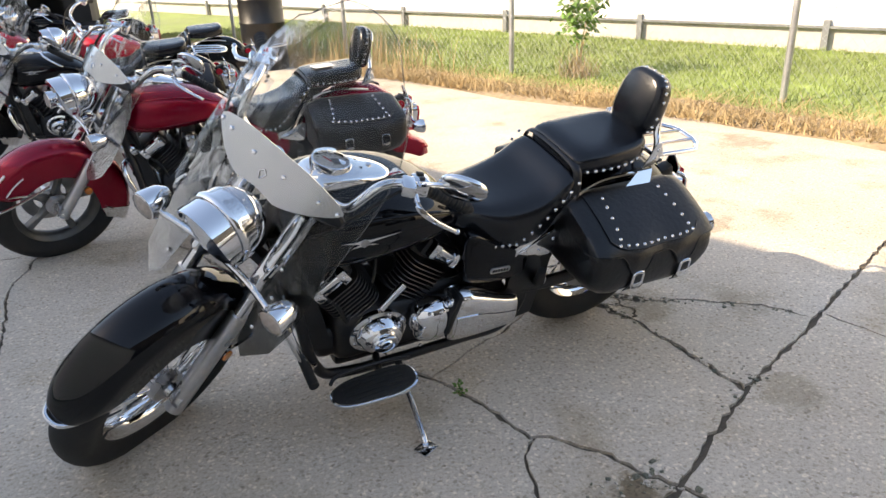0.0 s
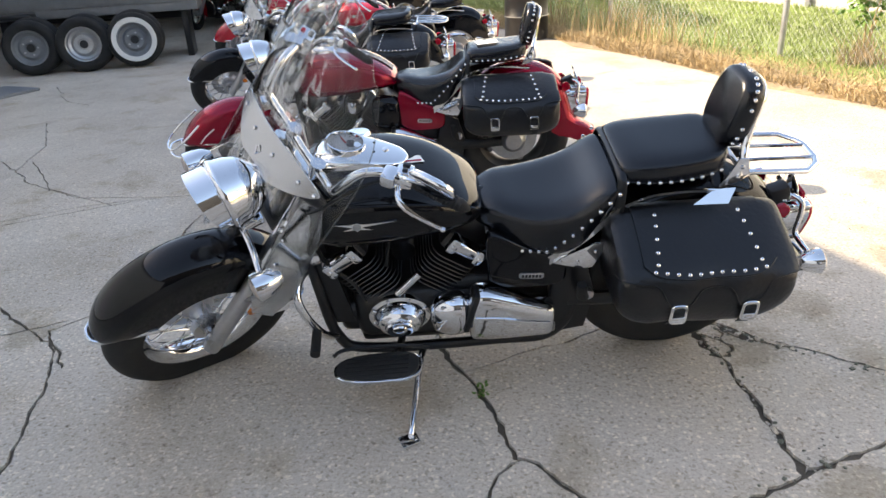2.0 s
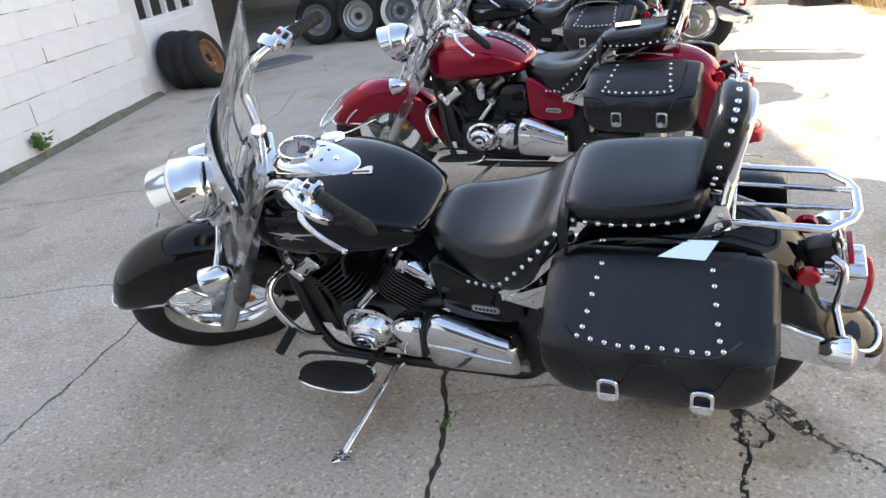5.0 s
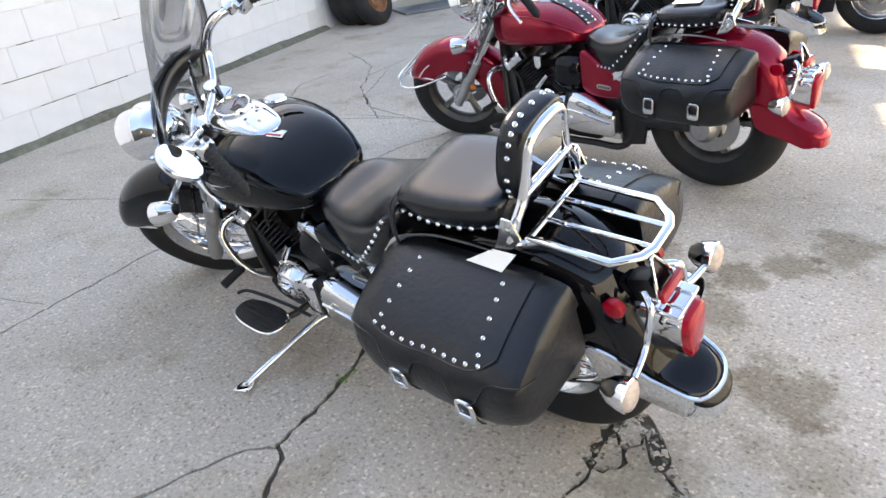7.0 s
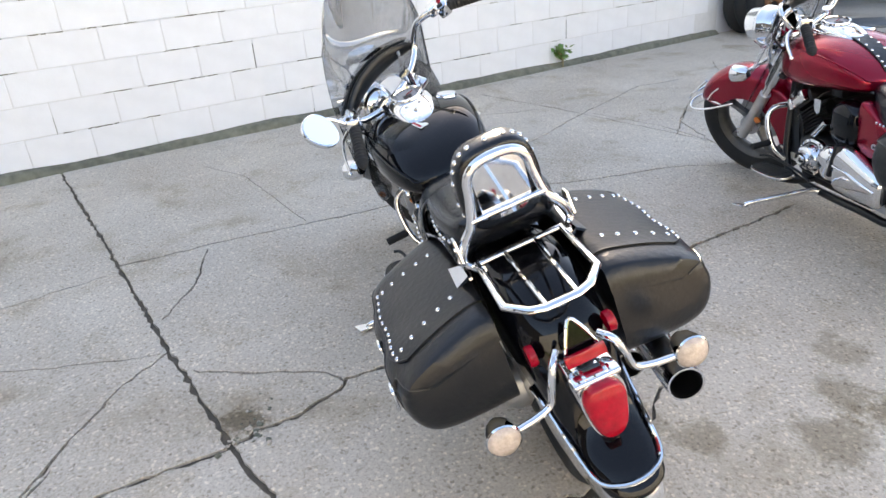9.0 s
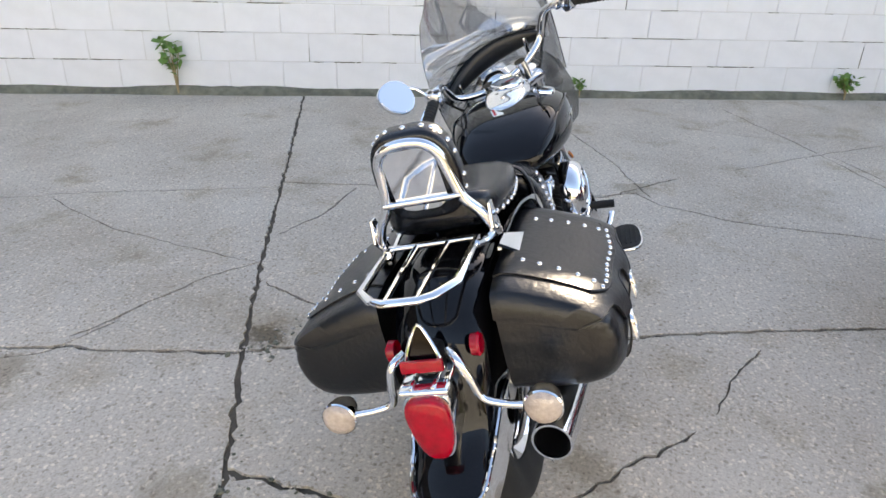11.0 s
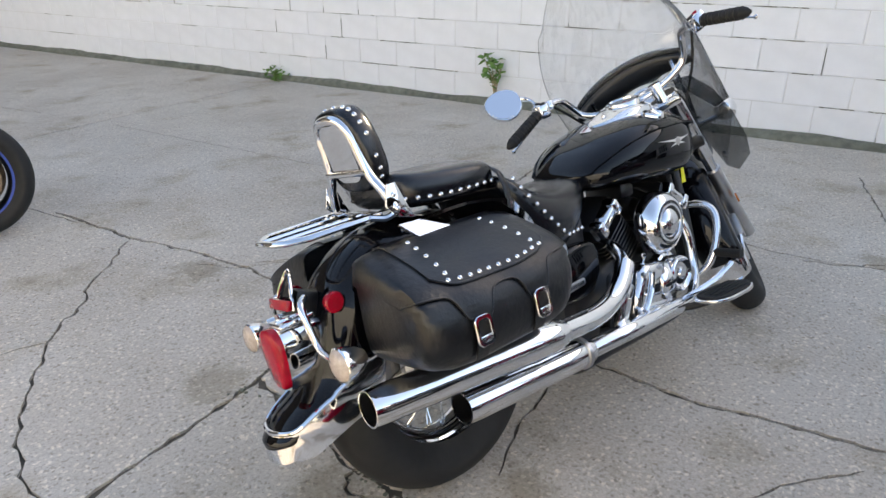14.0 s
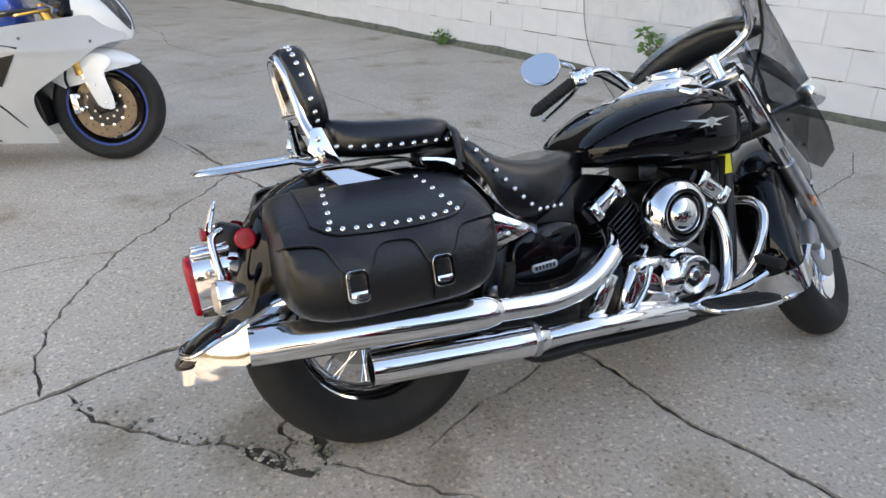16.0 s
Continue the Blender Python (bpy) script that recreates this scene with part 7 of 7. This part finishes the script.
        lg = part("mudguard_leg", plate([(q.x, q.y) for q in catmull([(a, b, 0) for a, b in leg + leg[:1]], 4)[:-1]], 0.006, Matrix.Translation((0, y * 0.124, 0)) @ pose(0, 0, 0, 90), 0.002), WHITE_PAINT, bike, "white mudguard leg")
        for sx, sz in ((-0.03, 0.31), (0.015, 0.40)):
            stud((sx, y * 0.128, sz), (0, y, 0), lg, SCREW_MESH, "screw")
        # side fairing
        rows = []
        for fx, fz in mix_rows(front_line, 4):
            v = (fz - 0.115) / 0.65
            rz = 0.125 + 0.50 * v
            row = []
            for i in range(25):
                f = (i / 24) ** 1.25
                x, z = fx + (0.92 - fx) * f, fz + (rz - fz) * f
                row.append((x, y * fairing_y(x, z), z))
            rows.append(row)
        bm = loft(rows, caps=False, close=False)
        bmesh.ops.solidify(bm, geom=bm.faces[:], thickness=0.005)
        bmesh.ops.recalc_face_normals(bm, faces=bm.faces[:])
        fair = part("side_fairing", bm, WHITE_PAINT, bike, "glossy white side fairing", 50)
        duct = [(0.305, 0.592), (0.45, 0.612), (0.60, 0.62), (0.60, 0.50), (0.50, 0.43), (0.415, 0.405)]
        bm = bmesh.new()
        bm.faces.new([bm.verts.new((x, y * (fairing_y(x, z) + 0.004), z)) for x, z in duct])
        bmesh.ops.solidify(bm, geom=bm.faces[:], thickness=0.006)
        part("fairing_duct", bm, BLACK_METAL, fair, "black fairing duct")
        line = [(0.50, 0.345), (0.46, 0.322), (0.42, 0.285), (0.38, 0.238), (0.345, 0.20)]
        part("fairing_stripe", tube([(x, y * (fairing_y(x, z) + 0.001), z) for x, z in line], [0.004, 0.005, 0.005, 0.004, 0.002], 6, 4), BLACK_METAL, fair, "thin dark decal line")
        for lz in (0.235, 0.135):
            part("fairing_stripe", tube([(x, y * (fairing_y(x, lz) + 0.001), lz + (x - 0.5) * 0.02) for x in (0.49, 0.55, 0.60)], 0.004, 6, 3), BLACK_METAL, fair, "thin dark decal line")
        for sx, sz in ((0.0, 0.615), (0.30, 0.632)):
            part("screw", lathe([(0.008, -0.002), (0.008, 0.002), (0.004, 0.004), (0, 0.004)], 10, turn_to((sx, y * fairing_y(sx, sz), sz), (0, y, 0.1))), STEEL_GREY, fair, "dark screw")
        part("mirror", join(tube([(-0.02, y * 0.12, 0.88), (-0.05, y * 0.24, 0.97), (-0.02, y * 0.30, 0.99)], 0.01, 8, 4), box(0.03, 0.12, 0.06, pose(-0.01, y * 0.33, 1.0), 0.014, 3)), BLACK_METAL, bike, "black mirror")
        part("clip_on", rod((0.22, y * 0.08, 0.765), (0.34, y * 0.32, 0.74), 0.015, 12), BLACK_METAL, bike, "black handlebar")
        part("clip_clamp", box(0.05, 0.06, 0.03, Matrix.Translation((0.215, y * 0.098, 0.765)), 0.008), BLUE_PAINT, bike, "blue fork clamp")
        part("lever", tube([(0.17, y * 0.14, 0.765), (0.20, y * 0.22, 0.755), (0.26, y * 0.32, 0.735)], 0.007, 8, 4), GOLD, bike, "gold lever")
    part("front_mudguard", arc_guard(fw, [(28, 0.305, 0.06, 0.06, 0.01), (50, 0.305, 0.095, 0.09, 0.01), (75, 0.302, 0.115, 0.085, 0.01), (95, 0.300, 0.112, 0.06, 0.006), (112, 0.298, 0.090, 0.035, 0.0), (124, 0.297, 0.06, 0.015, 0.0), (130, 0.297, 0.03, 0.004, 0)], 0.003, Matrix()), WHITE_PAINT, bike, "white front mudguard", 50)
    stations = mix_rows([(-0.170, 0.015, 0.645, 0.68, 0), (-0.158, 0.045, 0.62, 0.73, 0), (-0.12, 0.075, 0.612, 0.795, 0), (-0.06, 0.105, 0.62, 0.85, 0), (0.02, 0.128, 0.64, 0.89, 0), (0.07, 0.138, 0.66, 0.90, 0)], 4)
    nose_ob = part("nose_fairing", loft([ring(x, w, zb, zt, 2.6, 24) for x, w, zb, zt, _ in stations]), WHITE_PAINT, bike, "glossy white nose fairing", 50)
    for y in (-1, 1):
        lamp = []
        for x, w, zb, zt, _ in stations[2:14]:
            f = (x + 0.164) / 0.10
            row = []
            for i in range(9):
                a = radians(2 + 30 * f + (58 - 10 * f) * i / 8)
                row.append((x - 0.003, y * w * 1.05 * power(math.cos(a), 2 / 2.6), (zb + zt) / 2 + (zt - zb) / 2 * 1.04 * power(math.sin(a), 2 / 2.6)))
            lamp.append(row)
        bm = loft(lamp, caps=False, close=False)
        bmesh.ops.solidify(bm, geom=bm.faces[:], thickness=0.002)
        lens = part("headlamp", bm, SMOKE, nose_ob, "clear wrap-round headlamp", 60)
        part("headlamp_edge", tube([r[0] for r in lamp] + [r[-1] for r in lamp[::-1]], 0.003, 6, 1, loop=True), STEEL_GREY, lens)
    scr = []
    for k in range(8):
        f = k / 7
        scr.append([(0.060 + 0.26 * f, 0.148 * u * (1 - 0.3 * f * f), 0.90 + 0.10 * f - (0.165 - 0.02 * f) * u * u) for u in [-1 + i / 5 for i in range(11)]])
    bm = loft(scr, caps=False, close=False)
    bmesh.ops.solidify(bm, geom=bm.faces[:], thickness=0.003)
    part("windscreen", bm, SMOKE, bike, "smoked windscreen", 60)
    # added black box: stands in for the cockpit's darkness, hides the white inside
    part("cockpit_filler", box(0.28, 0.27, 0.10, pose(0.20, 0, 0.655, 0, 8), 0.02, 2), BLACK_METAL, bike, "black filler box that keeps the cockpit dark")
    part("instruments", box(0.04, 0.16, 0.09, pose(0.13, 0, 0.77, 0, -30), 0.012, 2), BLACK_METAL, bike, "black instruments")
    tk = [ring(x, w, zb, zt, 2.4, 26) for x, w, zb, zt, _ in mix_rows([(0.33, 0.06, 0.66, 0.76, 0), (0.37, 0.13, 0.62, 0.84, 0), (0.50, 0.17, 0.60, 0.90, 0), (0.64, 0.15, 0.60, 0.88, 0), (0.78, 0.09, 0.62, 0.80, 0), (0.80, 0.05, 0.66, 0.76, 0)], 4)]
    part("tank", loft(tk), BLUE_PAINT, bike, "blue fuel tank", 60)
    part("seat", loft_seat([(0.78, 0.09, 0.70, 0.76, 0), (0.88, 0.14, 0.69, 0.77, 0.01), (1.05, 0.12, 0.72, 0.80, 0), (1.15, 0.09, 0.76, 0.85, 0)], 3), VINYL, bike, "black seat", 60)
    part("tail_fairing", loft([ring(x, w, zb, zt, 2.6, 22) for x, w, zb, zt, _ in mix_rows([(0.95, 0.10, 0.62, 0.74, 0), (1.15, 0.13, 0.68, 0.86, 0), (1.4, 0.11, 0.78, 0.92, 0), (1.6, 0.05, 0.88, 0.94, 0)], 4)]), WHITE_PAINT, bike, "white tail fairing", 50)
    part("engine", box(0.5, 0.3, 0.4, pose(0.60, 0, 0.40), 0.05, 2), BLACK_METAL, bike, "black engine")
    part("radiator", box(0.05, 0.30, 0.34, pose(0.325, 0, 0.36, 0, 14), 0.01), BLACK_METAL, bike, "black radiator")
    part("swing_arm", join(*[tube([(0.85, y * 0.13, 0.42), (1.1, y * 0.135, 0.36), (1.40, y * 0.12, 0.302)], 0.03, 8, 3, flat=1.4) for y in (-1, 1)]), BLACK_METAL, bike, "black swing arm")
    part("silencer", lathe([(0.03, 0), (0.05, 0.04), (0.055, 0.34), (0.04, 0.36), (0, 0.34)], 22, turn_to((1.05, 0.17, 0.36), (0.9, 0.06, 0.32))), BLACK_METAL, bike, "black silencer")
    part("side_stand", tube([(0.85, -0.14, 0.30), (0.90, -0.30, 0.06), (0.91, -0.335, 0.045)], 0.012, 8, 4), BLACK_METAL, bike, "black side stand")
    return bike


sport_bike(pose(1.015, -2.495, 0.002, 8, 0, -14))
